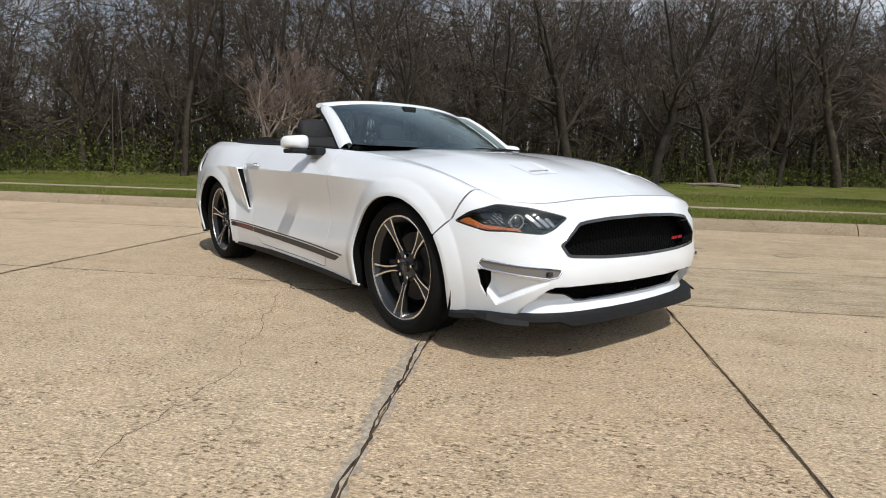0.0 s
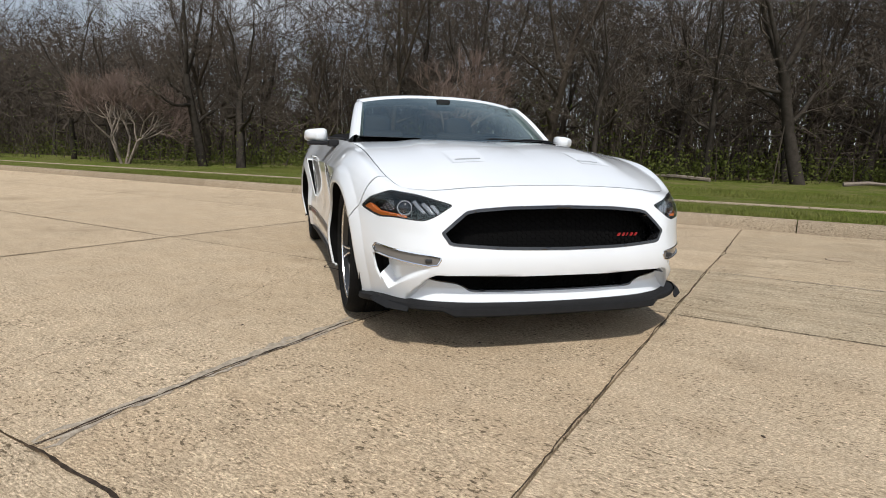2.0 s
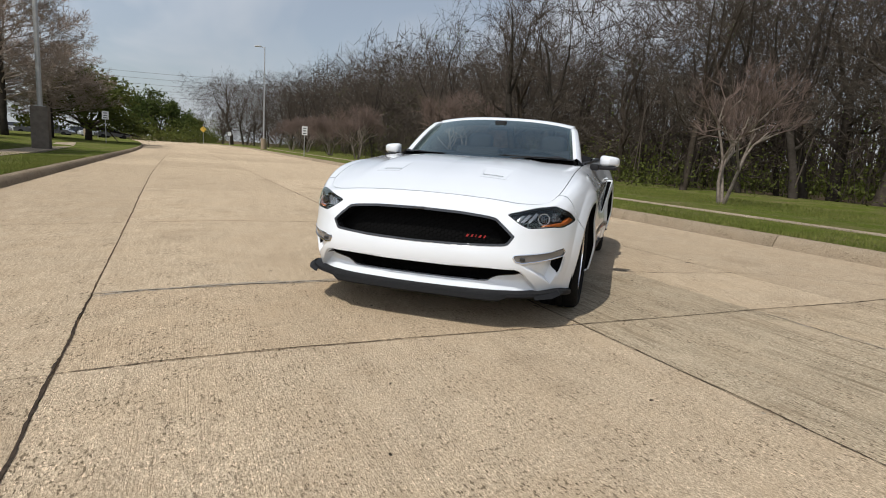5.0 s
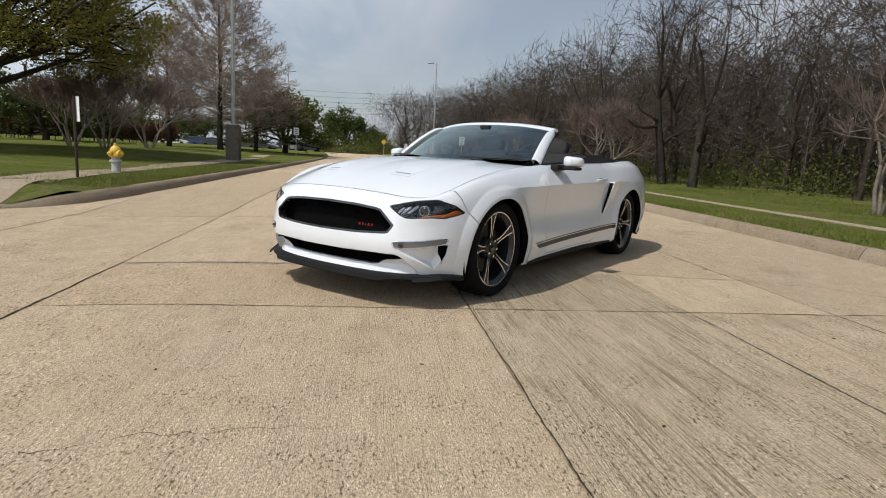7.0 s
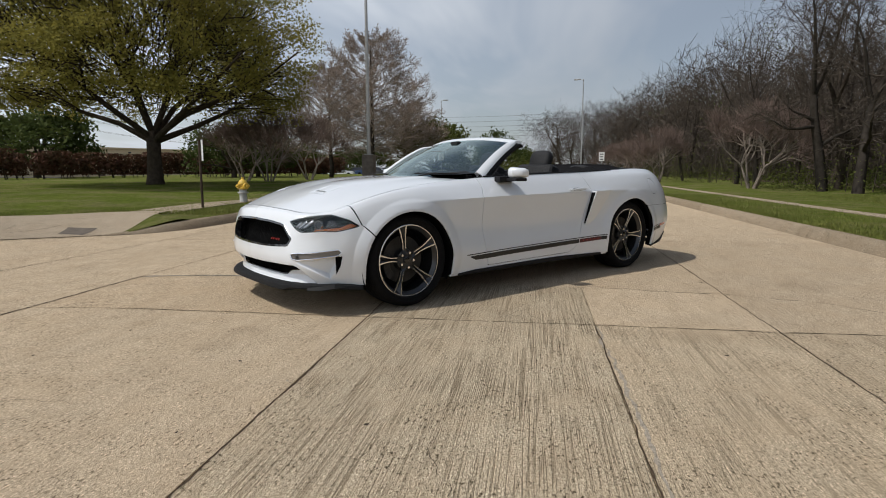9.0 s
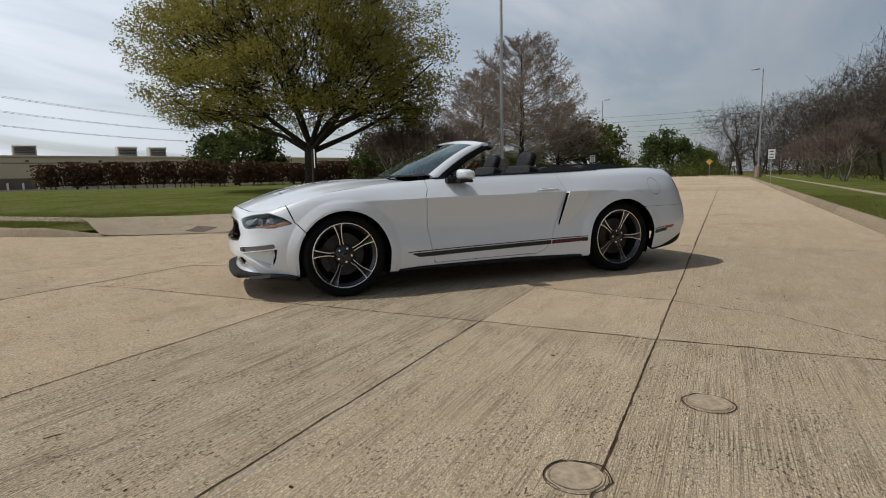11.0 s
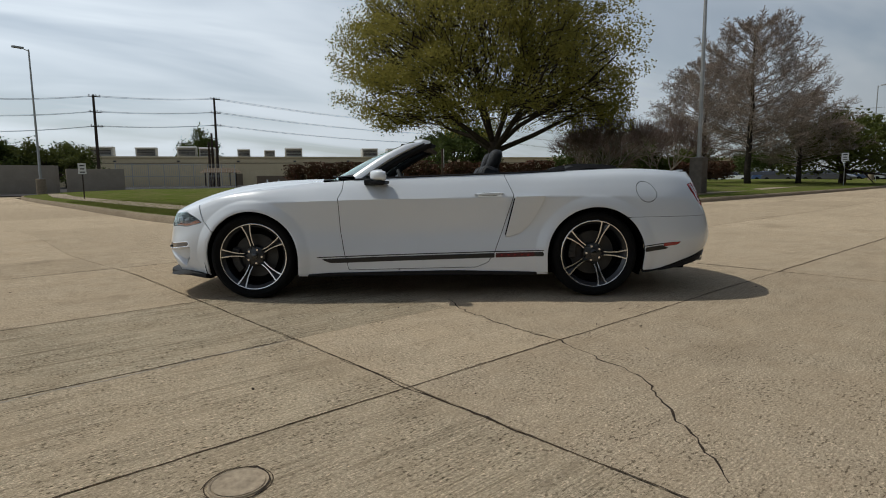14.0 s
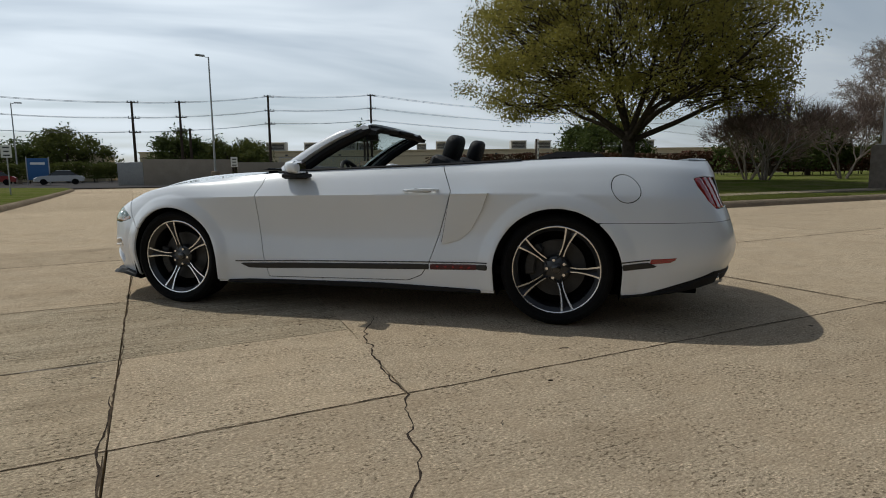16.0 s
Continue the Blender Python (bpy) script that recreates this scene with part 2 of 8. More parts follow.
M_LEAF_BRUSH = leaf_material("brush leaves", (0.05, 0.068, 0.014), (0.115, 0.125, 0.032))
M_HEDGE = leaf_material("reddish hedge leaves", (0.12, 0.045, 0.03), (0.07, 0.05, 0.024), 0.1)
M_BLADE = leaf_material("grass blades", (0.09, 0.118, 0.02), (0.20, 0.205, 0.055), 0.3)

M_STEEL = speckled("galvanised steel", (0.42, 0.42, 0.41), (0.33, 0.33, 0.32), 5, 0.5, 0.05, Metallic=0.6)
M_SIGN = material("white sign face", (0.75, 0.75, 0.73), 0.5)
M_SIGN_INK = material("sign ink", (0.05, 0.05, 0.05), 0.6)
M_WOOD_POLE = speckled("creosoted timber", (0.05, 0.036, 0.027), (0.09, 0.07, 0.055), 4, 0.95, 0.5)
M_WIRE = material("cable black", (0.12, 0.12, 0.12), 0.7)
M_HYD_Y = speckled("yellow enamel", (0.72, 0.47, 0.06), (0.6, 0.38, 0.05), 12, 0.5)
M_HYD_S = speckled("silver enamel", (0.5, 0.5, 0.48), (0.38, 0.38, 0.36), 12, 0.5)
M_STUCCO = speckled("tan painted wall", (0.66, 0.55, 0.36), (0.60, 0.49, 0.31), 0.6, 0.95, 0.1)
M_STUCCO_DK = speckled("brown wall panel", (0.2, 0.155, 0.11), (0.17, 0.13, 0.095), 0.6, 0.95, 0.1)
M_RTU = speckled("grey metal housing", (0.5, 0.5, 0.48), (0.42, 0.41, 0.38), 2, 0.6, 0.1)
M_BASE = speckled("grey brown cast concrete", (0.17, 0.145, 0.12), (0.11, 0.094, 0.078), 6, 0.95, 0.4)
M_RTU_DK = material("dark louvre", (0.06, 0.06, 0.06), 0.7)

# ---- mesh tools ----
def obj_from(name, verts, faces, mat, parent=None, label="", smooth=False, angle=None):
    me = bpy.data.meshes.new(name)
    me.from_pydata([tuple(v) for v in verts], [], faces)
    if mat is not None:
        me.materials.append(mat)
    if smooth:
        me.polygons.foreach_set("use_smooth", [True] * len(me.polygons))
        if angle:
            me.set_sharp_from_angle(angle=radians(angle))
    me.update()
    ob = new(name, me)
    if parent is not None:
        ob.parent = parent
    if label:
        ob["label"] = label
    return ob


def part(name, bm, mat, parent=None, label="", smooth=True, angle=35):
    me = bpy.data.meshes.new(name)
    bm.normal_update()
    bm.to_mesh(me)
    bm.free()
    if mat is not None:
        me.materials.append(mat)
    if smooth:
        me.polygons.foreach_set("use_smooth", [True] * len(me.polygons))
        me.set_sharp_from_angle(angle=radians(angle))
    ob = new(name, me)
    if parent is not None:
        ob.parent = parent
    if label:
        ob["label"] = label
    return ob


def thing(name, m, label, category, group="", kind=""):
    e = new(name)
    e.matrix_world = m
    e.empty_display_size = 0.2
    return tagged(e, label, category, group, kind)


def box(size, at=(0, 0, 0), bevel=0.0, turn=(0, 0, 0), bm=None, seg=2):
    b = bmesh.new() if bm is None else bm
    m = Matrix.LocRotScale(at, Euler([radians(a) for a in turn]), size)
    r = bmesh.ops.create_cube(b, size=1.0, matrix=m)
    if bevel:
        edges = {e for v in r["verts"] for e in v.link_edges}
        bmesh.ops.bevel(b, geom=list(edges), offset=bevel, segments=seg, affect="EDGES", profile=0.6)
    return b


def rod(a, b, r0, r1=None, n=10, bm=None, caps=True):
    """A tapered round bar from a to b."""
    bm = bmesh.new() if bm is None else bm
    a, b = Vector(a), Vector(b)
    r1 = r0 if r1 is None else r1
    d = b - a
    m = Matrix.Translation((a + b) / 2) @ d.to_track_quat("Z", "Y").to_matrix().to_4x4()
    bmesh.ops.create_cone(bm, cap_ends=caps, segments=n, radius1=r0, radius2=r1, depth=d.length, matrix=m)
    return bm


def lathe(profile, n=32, axis="Z", bm=None, m=None):
    """Turns (radius, height) pairs round an axis."""
    bm = bmesh.new() if bm is None else bm
    rings = []
    for r, h in profile:
        ring = []
        for k in range(n):
            a = 2 * math.pi * k / n
            p = {"Z": (r * math.cos(a), r * math.sin(a), h), "Y": (r * math.cos(a), h, r * math.sin(a)), "X": (h, r * math.cos(a), r * math.sin(a))}[axis]
            p = Vector(p)
            ring.append(bm.verts.new(m @ p if m else p))
        rings.append(ring)
    for r0, r1 in zip(rings, rings[1:]):
        for k in range(n):
            bm.faces.new((r0[k], r0[(k + 1) % n], r1[(k + 1) % n], r1[k]))
    return bm


def extrude_poly(points, depth, m=None, bm=None, bevel=0.0):
    """A flat outline in x, y made depth thick along z."""
    b = bmesh.new() if bm is None else bm
    vs = [b.verts.new((x, y, 0)) for x, y in points]
    f = b.faces.new(vs)
    r = bmesh.ops.extrude_face_region(b, geom=[f])
    top = [g for g in r["geom"] if isinstance(g, bmesh.types.BMVert)]
    bmesh.ops.translate(b, verts=top, vec=(0, 0, depth))
    allv = vs + top
    if bevel:
        edges = {e for v in allv for e in v.link_edges}
        r = bmesh.ops.bevel(b, geom=list(edges), offset=bevel, segments=2, affect="EDGES", profile=0.6)
        allv = list({v for f2 in r["faces"] for v in f2.verts} | {v for v in allv if v.is_valid})
    if m is not None:
        bmesh.ops.transform(b, matrix=m, verts=allv)
    bmesh.ops.recalc_face_normals(b, faces=b.faces)
    return b


def tube(points, radius, n=8, bm=None, closed=False, cap=True):
    """A round tube along a polyline; radius may be a list."""
    bm = bmesh.new() if bm is None else bm
    pts = [Vector(p) for p in points]
    rings, up = [], None
    for i, p in enumerate(pts):
        a, b = pts[i - 1] if (i or closed) else p, pts[(i + 1) % len(pts)] if (i + 1 < len(pts) or closed) else p
        d = (b - a).normalized()
        ref = Vector((0, 0, 1)) if abs(d.z) < 0.9 else Vector((1, 0, 0))
        side = d.cross(ref).normalized() if up is None else (up - d * up.dot(d)).normalized()
        up = side
        other = d.cross(side)
        r = radius[i] if isinstance(radius, (list, tuple)) else radius
        rings.append([bm.verts.new(p + (side * math.cos(2 * math.pi * k / n) + other * math.sin(2 * math.pi * k / n)) * r) for k in range(n)])
    pairs = list(zip(rings, rings[1:])) + ([(rings[-1], rings[0])] if closed else [])
    for r0, r1 in pairs:
        for k in range(n):
            bm.faces.new((r0[k], r0[(k + 1) % n], r1[(k + 1) % n], r1[k]))
    if cap and not closed:
        bm.faces.new(rings[0])
        bm.faces.new(rings[-1][::-1])
    bmesh.ops.recalc_face_normals(bm, faces=bm.faces)
    return bm


def smooth_curve(xs, ys):
    """A smooth function through the pairs (Catmull-Rom on uneven steps)."""
    xs, ys = np.array(xs, float), np.array(ys, float)
    d = np.diff(ys) / np.diff(xs)
    t = np.empty_like(ys)
    t[0], t[-1] = d[0], d[-1]
    h = np.diff(xs)
    t[1:-1] = (d[:-1] * h[1:] + d[1:] * h[:-1]) / (h[1:] + h[:-1])

    def f(q):
        q = np.clip(np.asarray(q, float), xs[0], xs[-1])
        i = np.clip(np.searchsorted(xs, q, side="right") - 1, 0, len(xs) - 2)
        u = (q - xs[i]) / h[i]
        a, b = 2 * u**3 - 3 * u**2 + 1, u**3 - 2 * u**2 + u
        return a * ys[i] + b * h[i] * t[i] + (1 - a) * ys[i + 1] + (u**3 - u**2) * h[i] * t[i + 1]
    return f


def poly_dist(x, y, poly):
    """Signed distance to an outline: positive inside."""
    x, y = np.asarray(x, float), np.asarray(y, float)
    best = np.full(np.broadcast(x, y).shape, 1e9)
    inside = np.zeros(best.shape, bool)
    for (ax, ay), (bx, by) in zip(poly, poly[1:] + poly[:1]):
        ex, ey = bx - ax, by - ay
        u = np.clip(((x - ax) * ex + (y - ay) * ey) / (ex * ex + ey * ey + 1e-12), 0, 1)
        best = np.minimum(best, np.hypot(x - ax - u * ex, y - ay - u * ey))
        cross = ((ay > y) != (by > y)) & (x < (bx - ax) * (y - ay) / (by - ay + 1e-12) + ax)
        inside ^= cross
    return np.where(inside, best, -best)


def clip_grid(P, N, D, thick=0.012):
    """Keeps the part of a grid of points where D is above 0, cut along D = 0, with its rim turned inwards along -N."""
    verts, norms, faces, cache = [], [], [], {}
    nu, nv = D.shape

    def vert(i, j):
        key = (i, j)
        if key not in cache:
            cache[key] = len(verts)
            verts.append(P[i, j])
            norms.append(N[i, j])
        return cache[key]

    def cut(a, b):
        key = (a, b) if a < b else (b, a)
        if key not in cache:
            u = D[key[0]] / (D[key[0]] - D[key[1]])
            cache[key] = len(verts)
            verts.append(P[key[0]] * (1 - u) + P[key[1]] * u)
            norms.append(N[key[0]] * (1 - u) + N[key[1]] * u)
        return cache[key]

    pos = D > 0
    any_ = pos[:-1, :-1] | pos[1:, :-1] | pos[:-1, 1:] | pos[1:, 1:]
    for i, j in zip(*np.nonzero(any_)):
        ring = [(i, j), (i + 1, j), (i + 1, j + 1), (i, j + 1)]
        out = []
        for a, b in zip(ring, ring[1:] + ring[:1]):
            if pos[a]:
                out.append(vert(*a))
            if pos[a] != pos[b]:
                out.append(cut(a, b))
        if len(out) > 2:
            faces.append(out)
    if thick:
        count = {}
        for f in faces:
            for a, b in zip(f, f[1:] + f[:1]):
                count[(a, b)] = 1
        rim, low = [e for e in count if (e[1], e[0]) not in count], {}
        for a, b in rim:
            for v in (a, b):
                if v not in low:
                    low[v] = len(verts)
                    n = norms[v]
                    verts.append(verts[v] - n / (np.linalg.norm(n) + 1e-9) * thick)
            faces.append([b, a, low[a], low[b]])
    return verts, faces

# ---- ground, road, kerbs, lawns ----
def ease(a, b, v):
    v = min(1.0, max(0.0, (v - a) / (b - a)))
    return v * v * (3 - 2 * v)


def rise(x, y):
    """The road lies almost level, falls to a shallow trough at the mouth of the side street, and climbs a little far away."""
    r = math.hypot(x, y - 3.0)
    trough = 0.045 * (1 - ease(0.7, 2.4, y)) + 0.045 * (1 - ease(-0.7, 1.2, y))
    trough *= ease(-3.6, -0.8, y) * ease(-7.0, -3.5, x) * (1 - ease(8.0, 14.0, x))
    return 0.002 * max(0.0, min(r, 200.0) - 60.0) - trough


def corner(x, y):
    """0 at the foot of the kerb ramp, 1 where kerbs, lawns and paths have their full height."""
    return ease(0.8, 2.3, math.hypot(x + 3.2, y + 2.45))


def kerb_n(x):
    """North side of the main road, which bends away to the south far off."""
    return 9.15 - 0.012 * x - 0.0035 * max(0.0, -70 - x) ** 2


def kerb_s(x):
    """South side of the main road, west of the corner."""
    return -0.62 - 0.0011 * max(0.0, -30 - x) ** 2


def sheet(name, xs, ys, zf, mat, label, category, kind="structure"):
    verts = [(x, y, zf(x, y)) for x in xs for y in ys]
    n = len(ys)
    faces = [(i * n + j, (i + 1) * n + j, (i + 1) * n + j + 1, i * n + j + 1) for i in range(len(xs) - 1) for j in range(n - 1)]
    return tagged(obj_from(name, verts, faces, mat, smooth=True), label, category, "", kind)


def strip(name, left, right, zl, zr, mat, parent=None):
    """A ribbon between two polylines."""
    verts = []
    for a, b in zip(left, right):
        verts += [(a[0], a[1], zl(*a)), (b[0], b[1], zr(*b))]
    faces = [(2 * i, 2 * i + 1, 2 * i + 3, 2 * i + 2) for i in range(len(left) - 1)]
    return obj_from(name, verts, faces, mat, parent, smooth=True)


far = [-1500, -700, -400, -260, -180, -130, -100, -80, -64, -50, -40, -32, -26, -21, -17, -13, -10, -7, -4, -2, 0, 2, 4, 7, 10, 13, 17, 21, 26, 32, 40, 50, 64, 80, 100, 130, 180, 260, 400, 700, 1500]
ground = sheet("ground", far, far, lambda x, y: rise(x, y) - 0.10, M_SOIL, "brown earth and leaf litter under the whole place", "ground")


# kerbed lawns: an outline walked with the road on its left hand
def lawn(name, front, back, label, hump, mat=None):
    """Lawn between the back of a kerb and a far line, both as lists of x, y; hump(u) is the height gained across."""
    n = 14
    verts, faces = [], []
    for a, b in zip(front, back):
        for j in range(n + 1):
            u = (j / n) ** 1.6
            x, y = a[0] + (b[0] - a[0]) * u, a[1] + (b[1] - a[1]) * u
            d = math.hypot(x - a[0], y - a[1])
            verts.append((x, y, rise(x, y) + (0.165 + hump(d, x, y)) * corner(x, y)))
    for i in range(len(front) - 1):
        for j in range(n):
            k = i * (n + 1) + j
            faces.append((k, k + 1, k + n + 2, k + n + 1))
    # a skirt of earth round the edge
    m, w = len(front), n + 1
    rim = [i * w for i in range(m)] + [(m - 1) * w + j for j in range(1, w)] + [i * w + n for i in range(m - 2, -1, -1)] + [j for j in range(n - 1, 0, -1)]
    base = len(verts)
    verts += [(verts[i][0], verts[i][1], verts[i][2] - 0.24) for i in rim]
    for k in range(len(rim)):
        j = (k + 1) % len(rim)
        faces.append((rim[k], rim[j], base + j, base + k))
    return tagged(obj_from(name, verts, faces, mat or M_GRASS, smooth=True, angle=40), label, "lawn", "", "structure")


def kerb(name, line, inward, label):
    """Rolled kerb stones along a line, each between two contraction joints; inward points to the lawn."""
    root = thing(name, Matrix.Identity(4), label, "kerb", "", "structure")
    prof = [(-0.02, -0.06), (0.0, 0.012), (0.03, 0.075), (0.065, 0.135), (0.10, 0.155), (0.17, 0.16), (0.175, 0.0)]
    pts = [Vector((x, y)) for x, y in line]
    cum = [0.0]
    for a, b in zip(pts, pts[1:]):
        cum.append(cum[-1] + (b - a).length)
    total, length = cum[-1], 3.0

    def at(s):
        for i in range(len(pts) - 1):
            if s <= cum[i + 1] or i == len(pts) - 2:
                u = (s - cum[i]) / (cum[i + 1] - cum[i])
                d = (pts[i + 1] - pts[i]).normalized()
                return pts[i].lerp(pts[i + 1], u), d
    s = 0.0
    while s < total - 0.05:
        near = (at(s)[0] - Vector((0, 4))).length
        step = length if near < 45 else 9.0
        e = min(s + step, total)
        verts, faces, m = [], [], len(prof)
        k = max(3, int((e - s) / 0.5))
        for i in range(k + 1):
            q = s + 0.006 + (e - s - 0.012) * i / k
            p, d = at(q)
            nrm = Vector((-d.y, d.x)) * inward
            for o, h in prof:
                w = p + nrm * o
                verts.append((w.x, w.y, rise(w.x, w.y) + (h * (0.06 + 0.94 * corner(w.x, w.y)) if h > 0 else h)))
        for i in range(k):
            for j in range(m - 1):
                a = i * m + j
                faces.append((a, a + 1, a + m + 1, a + m))
        faces += [tuple(range(m)), tuple(range(k * m + m - 1, k * m - 1, -1))]
        obj_from("kerb_stone", verts, faces, M_KERB, root, smooth=True, angle=30)
        s = e
    return root


WX = [-140, -110, -90, -75, -60, -50, -42, -35, -30, -25, -21, -17, -14, -11, -9, -7.4]
north_line = [(x, kerb_n(x)) for x in (-140, -110, -90, -75, -60, -48, -38, -30, -24, -19, -15, -11, -8, -5, -2, 1, 4, 7, 10, 14, 20, 30, 45)]
south_line = [(x, kerb_s(x)) for x in WX] + [(-6.0, -0.68), (-5.0, -0.95), (-4.2, -1.35), (-3.7, -1.8)]
side_w = [(-2.35, -2.85), (-1.85, -3.6), (-1.55, -4.8), (-1.4, -7), (-1.4, -11), (-1.4, -15), (-1.4, -20), (-1.4, -26), (-1.5, -33), (-2.0, -38), (-3.6, -42), (-7, -44)]
side_e = [(30, -2.4), (20, -2.6), (12, -3.2), (7.6, -4.2), (5.4, -6.2), (4.5, -9), (4.6, -14), (4.8, -20), (5.1, -28), (5.5, -36), (6.6, -41), (10, -44)]
kerb("kerb_north", north_line, 1, "worn tan concrete kerb beside the wooded lawn")
kerb("kerb_south", south_line, -1, "worn tan concrete kerb beside the oak lawn")
kerb("kerb_side_west", side_w, -1, "tan concrete kerb along the side street lawn")
kerb("kerb_side_east", side_e, 1, "tan concrete kerb along the far side of the side street")


def offset(line, d):
    out = []
    for i, p in enumerate(line):
        a, b = line[max(0, i - 1)], line[min(len(line) - 1, i + 1)]
        t = Vector((b[0] - a[0], b[1] - a[1])).normalized()
        out.append((p[0] - t.y * d, p[1] + t.x * d))
    return out


def tree_edge(x):
    return 23.4 + 0.38 * x if x > -20 else 15.8 + (-20 - x) * 0.02 - 0.0035 * max(0.0, -74 - x) ** 2


n_in = offset(north_line, 0.17)
lawn("lawn_north", n_in, [(p[0], max(p[1] + 5, tree_edge(p[0]) + 4)) for p in n_in], "green mown lawn with bare patches before the wood", lambda d, x, y: 0.05 * math.sin(d * 0.7) * min(1, d / 4))


def berm(d, x, y):
    """The oak lawn swells away from both of its kerbs."""
    d = max(0.0, min(kerb_s(min(x, -7.4)) - y, -1.4 - x))
    return 0.22 * (min(1.0, max(0.0, (d - 2.4) / 7.0)) ** 1.3) + 0.05 * math.sin(x * 0.35 + y * 0.2) * min(1, d / 5)


s_in = offset(south_line, -0.17)[:-2]
lawn("lawn_oak", s_in, [(min(p[0], -3.9) * 1.0, -44 - 0.1 * max(0, -p[0] - 30)) for p in s_in], "green lawn that climbs to the oak and hedge", berm)
w_in = offset(side_w, -0.17)[1:]
lawn("lawn_side_west", w_in, [(p[0] - 4.2, p[1] - 1.0) for p in w_in], "green lawn along the side street", lambda d, x, y: berm(d, x, y) - 0.006)
e_in = offset(side_e, 0.17)
lawn("lawn_side_east", e_in, [(45, -20 - 2 * i) for i in range(len(e_in))], "green lawn across the side street", lambda d, x, y: 0.1 * min(1, d / 6))

# kerb ramp at the corner, with its pale slab and drain plate
ramp = thing("kerb_ramp", Matrix.Identity(4), "pale concrete kerb ramp at the lawn's corner", "ramp", "", "structure")


def ramp_part(name, corners, mat, lift, label="", n=16):
    """A piece of the ramp, laid over the dip of the corner between four corners."""
    a, b, c, d = (Vector(p) for p in corners)
    verts, faces = [], []
    for i in range(n + 1):
        for j in range(n + 1):
            u, v = i / n, j / n
            p = (a * (1 - u) + b * u) * (1 - v) + (c * (1 - u) + d * u) * v
            verts.append((p.x, p.y, rise(p.x, p.y) + 0.195 * corner(p.x, p.y) + lift))
    for i in range(n):
        for j in range(n):
            k = i * (n + 1) + j
            faces.append((k, k + 1, k + n + 2, k + n + 1))
    return obj_from(name, verts, faces, mat, ramp, label, smooth=True)


ramp_part("ramp_slab", [(-3.95, -1.68), (-2.2, -3.05), (-6.2, -2.2), (-3.3, -5.4)], M_WALK, 0.012)
ramp_part("grass_wedge", [(-3.9, -1.68), (-5.05, -1.08), (-4.2, -2.1), (-5.5, -2.3)], M_GRASS, 0.006, "small green wedge of lawn behind the kerb")
ramp_part("warning_plate", [(-3.62, -2.1), (-3.55, -2.5), (-4.3, -2.4), (-4.2, -2.9)], M_BASE, 0.017, "dark ribbed warning plate", 6)
for k, (p, q) in enumerate([((-2.22, -3.1), (-2.75, -2.56)), ((-2.75, -2.56), (-3.3, -2.12)), ((-3.3, -2.12), (-3.95, -1.62)), ((-2.3, -3.1), (-3.3, -3.25)), ((-3.3, -3.25), (-4.3, -3.1))]):
    w = 0.016 if k < 3 else 0.010
    t = Vector((q[0] - p[0], q[1] - p[1])).normalized() * w
    ramp_part("ramp_joint", [p, q, (p[0] + t.y, p[1] - t.x), (q[0] + t.y, q[1] - t.x)], M_JOINT, 0.016, "dark joint in the ramp", 6)

# footpaths
def path(name, line, w, label, h=0.185, hump=None):
    root = thing(name, Matrix.Identity(4), label, "footpath", "", "structure")
    a, b = offset(line, w / 2), offset(line, -w / 2)
    for i in range(len(line) - 1):
        u = 0.004
        q = [Vector(a[i]).lerp(Vector(a[i + 1]), u), Vector(a[i]).lerp(Vector(a[i + 1]), 1 - u), Vector(b[i]).lerp(Vector(b[i + 1]), 1 - u), Vector(b[i]).lerp(Vector(b[i + 1]), u)]
        up = [(p.x, p.y, rise(p.x, p.y) + h * corner(p.x, p.y) + (hump(p.x, p.y) if hump else 0)) for p in q]
        lo = [(x, y, z - 0.12) for x, y, z in up]
        obj_from("slab", up + lo, [(3, 2, 1, 0), (4, 5, 6, 7), (0, 1, 5, 4), (1, 2, 6, 5), (2, 3, 7, 6), (3, 0, 4, 7)], M_WALK, root)
    return root


def dense(line, step):
    out = []
    for a, b in zip(line, line[1:]):
        k = max(1, int(math.hypot(b[0] - a[0], b[1] - a[1]) / step))
        out += [(a[0] + (b[0] - a[0]) * i / k, a[1] + (b[1] - a[1]) * i / k) for i in range(k)]
    return out + [line[-1]]


path("footpath_north", dense([(-90, 12.6), (-40, 11.9), (-20, 11.45), (-8, 11.25), (0, 11.25), (10, 11.2), (40, 11.2)], 1.5), 0.32, "narrow pale concrete footpath in the lawn", 0.20)
path("footpath_oak", dense([(-4.8, -2.6), (-6.5, -2.55), (-8.5, -2.75), (-12, -2.85), (-20, -3.0), (-30, -3.5), (-45, -5.5), (-70, -9)], 1.5), 1.0, "pale concrete footpath along the oak lawn", 0.192)
path("footpath_side", dense([(-3.8, -3.6), (-3.3, -5.0), (-3.1, -8), (-3.0, -14), (-3.0, -20), (-3.2, -30), (-4.5, -42)], 1.5), 1.0, "pale concrete footpath along the side street", 0.192)

# lot beyond the side street
strip("parking_lot", [(-75, -47), (-30, -46.5), (-9, -43.5), (12, -43.5), (70, -44)], [(-75, -120), (-30, -120), (-9, -120), (12, -120), (70, -120)], lambda x, y: rise(x, y) + 0.06, lambda x, y: rise(x, y) + 0.06, M_ASPHALT)
tagged(bpy.data.objects["parking_lot"], "grey worn asphalt lot before the low building", "parking lot", "", "structure")

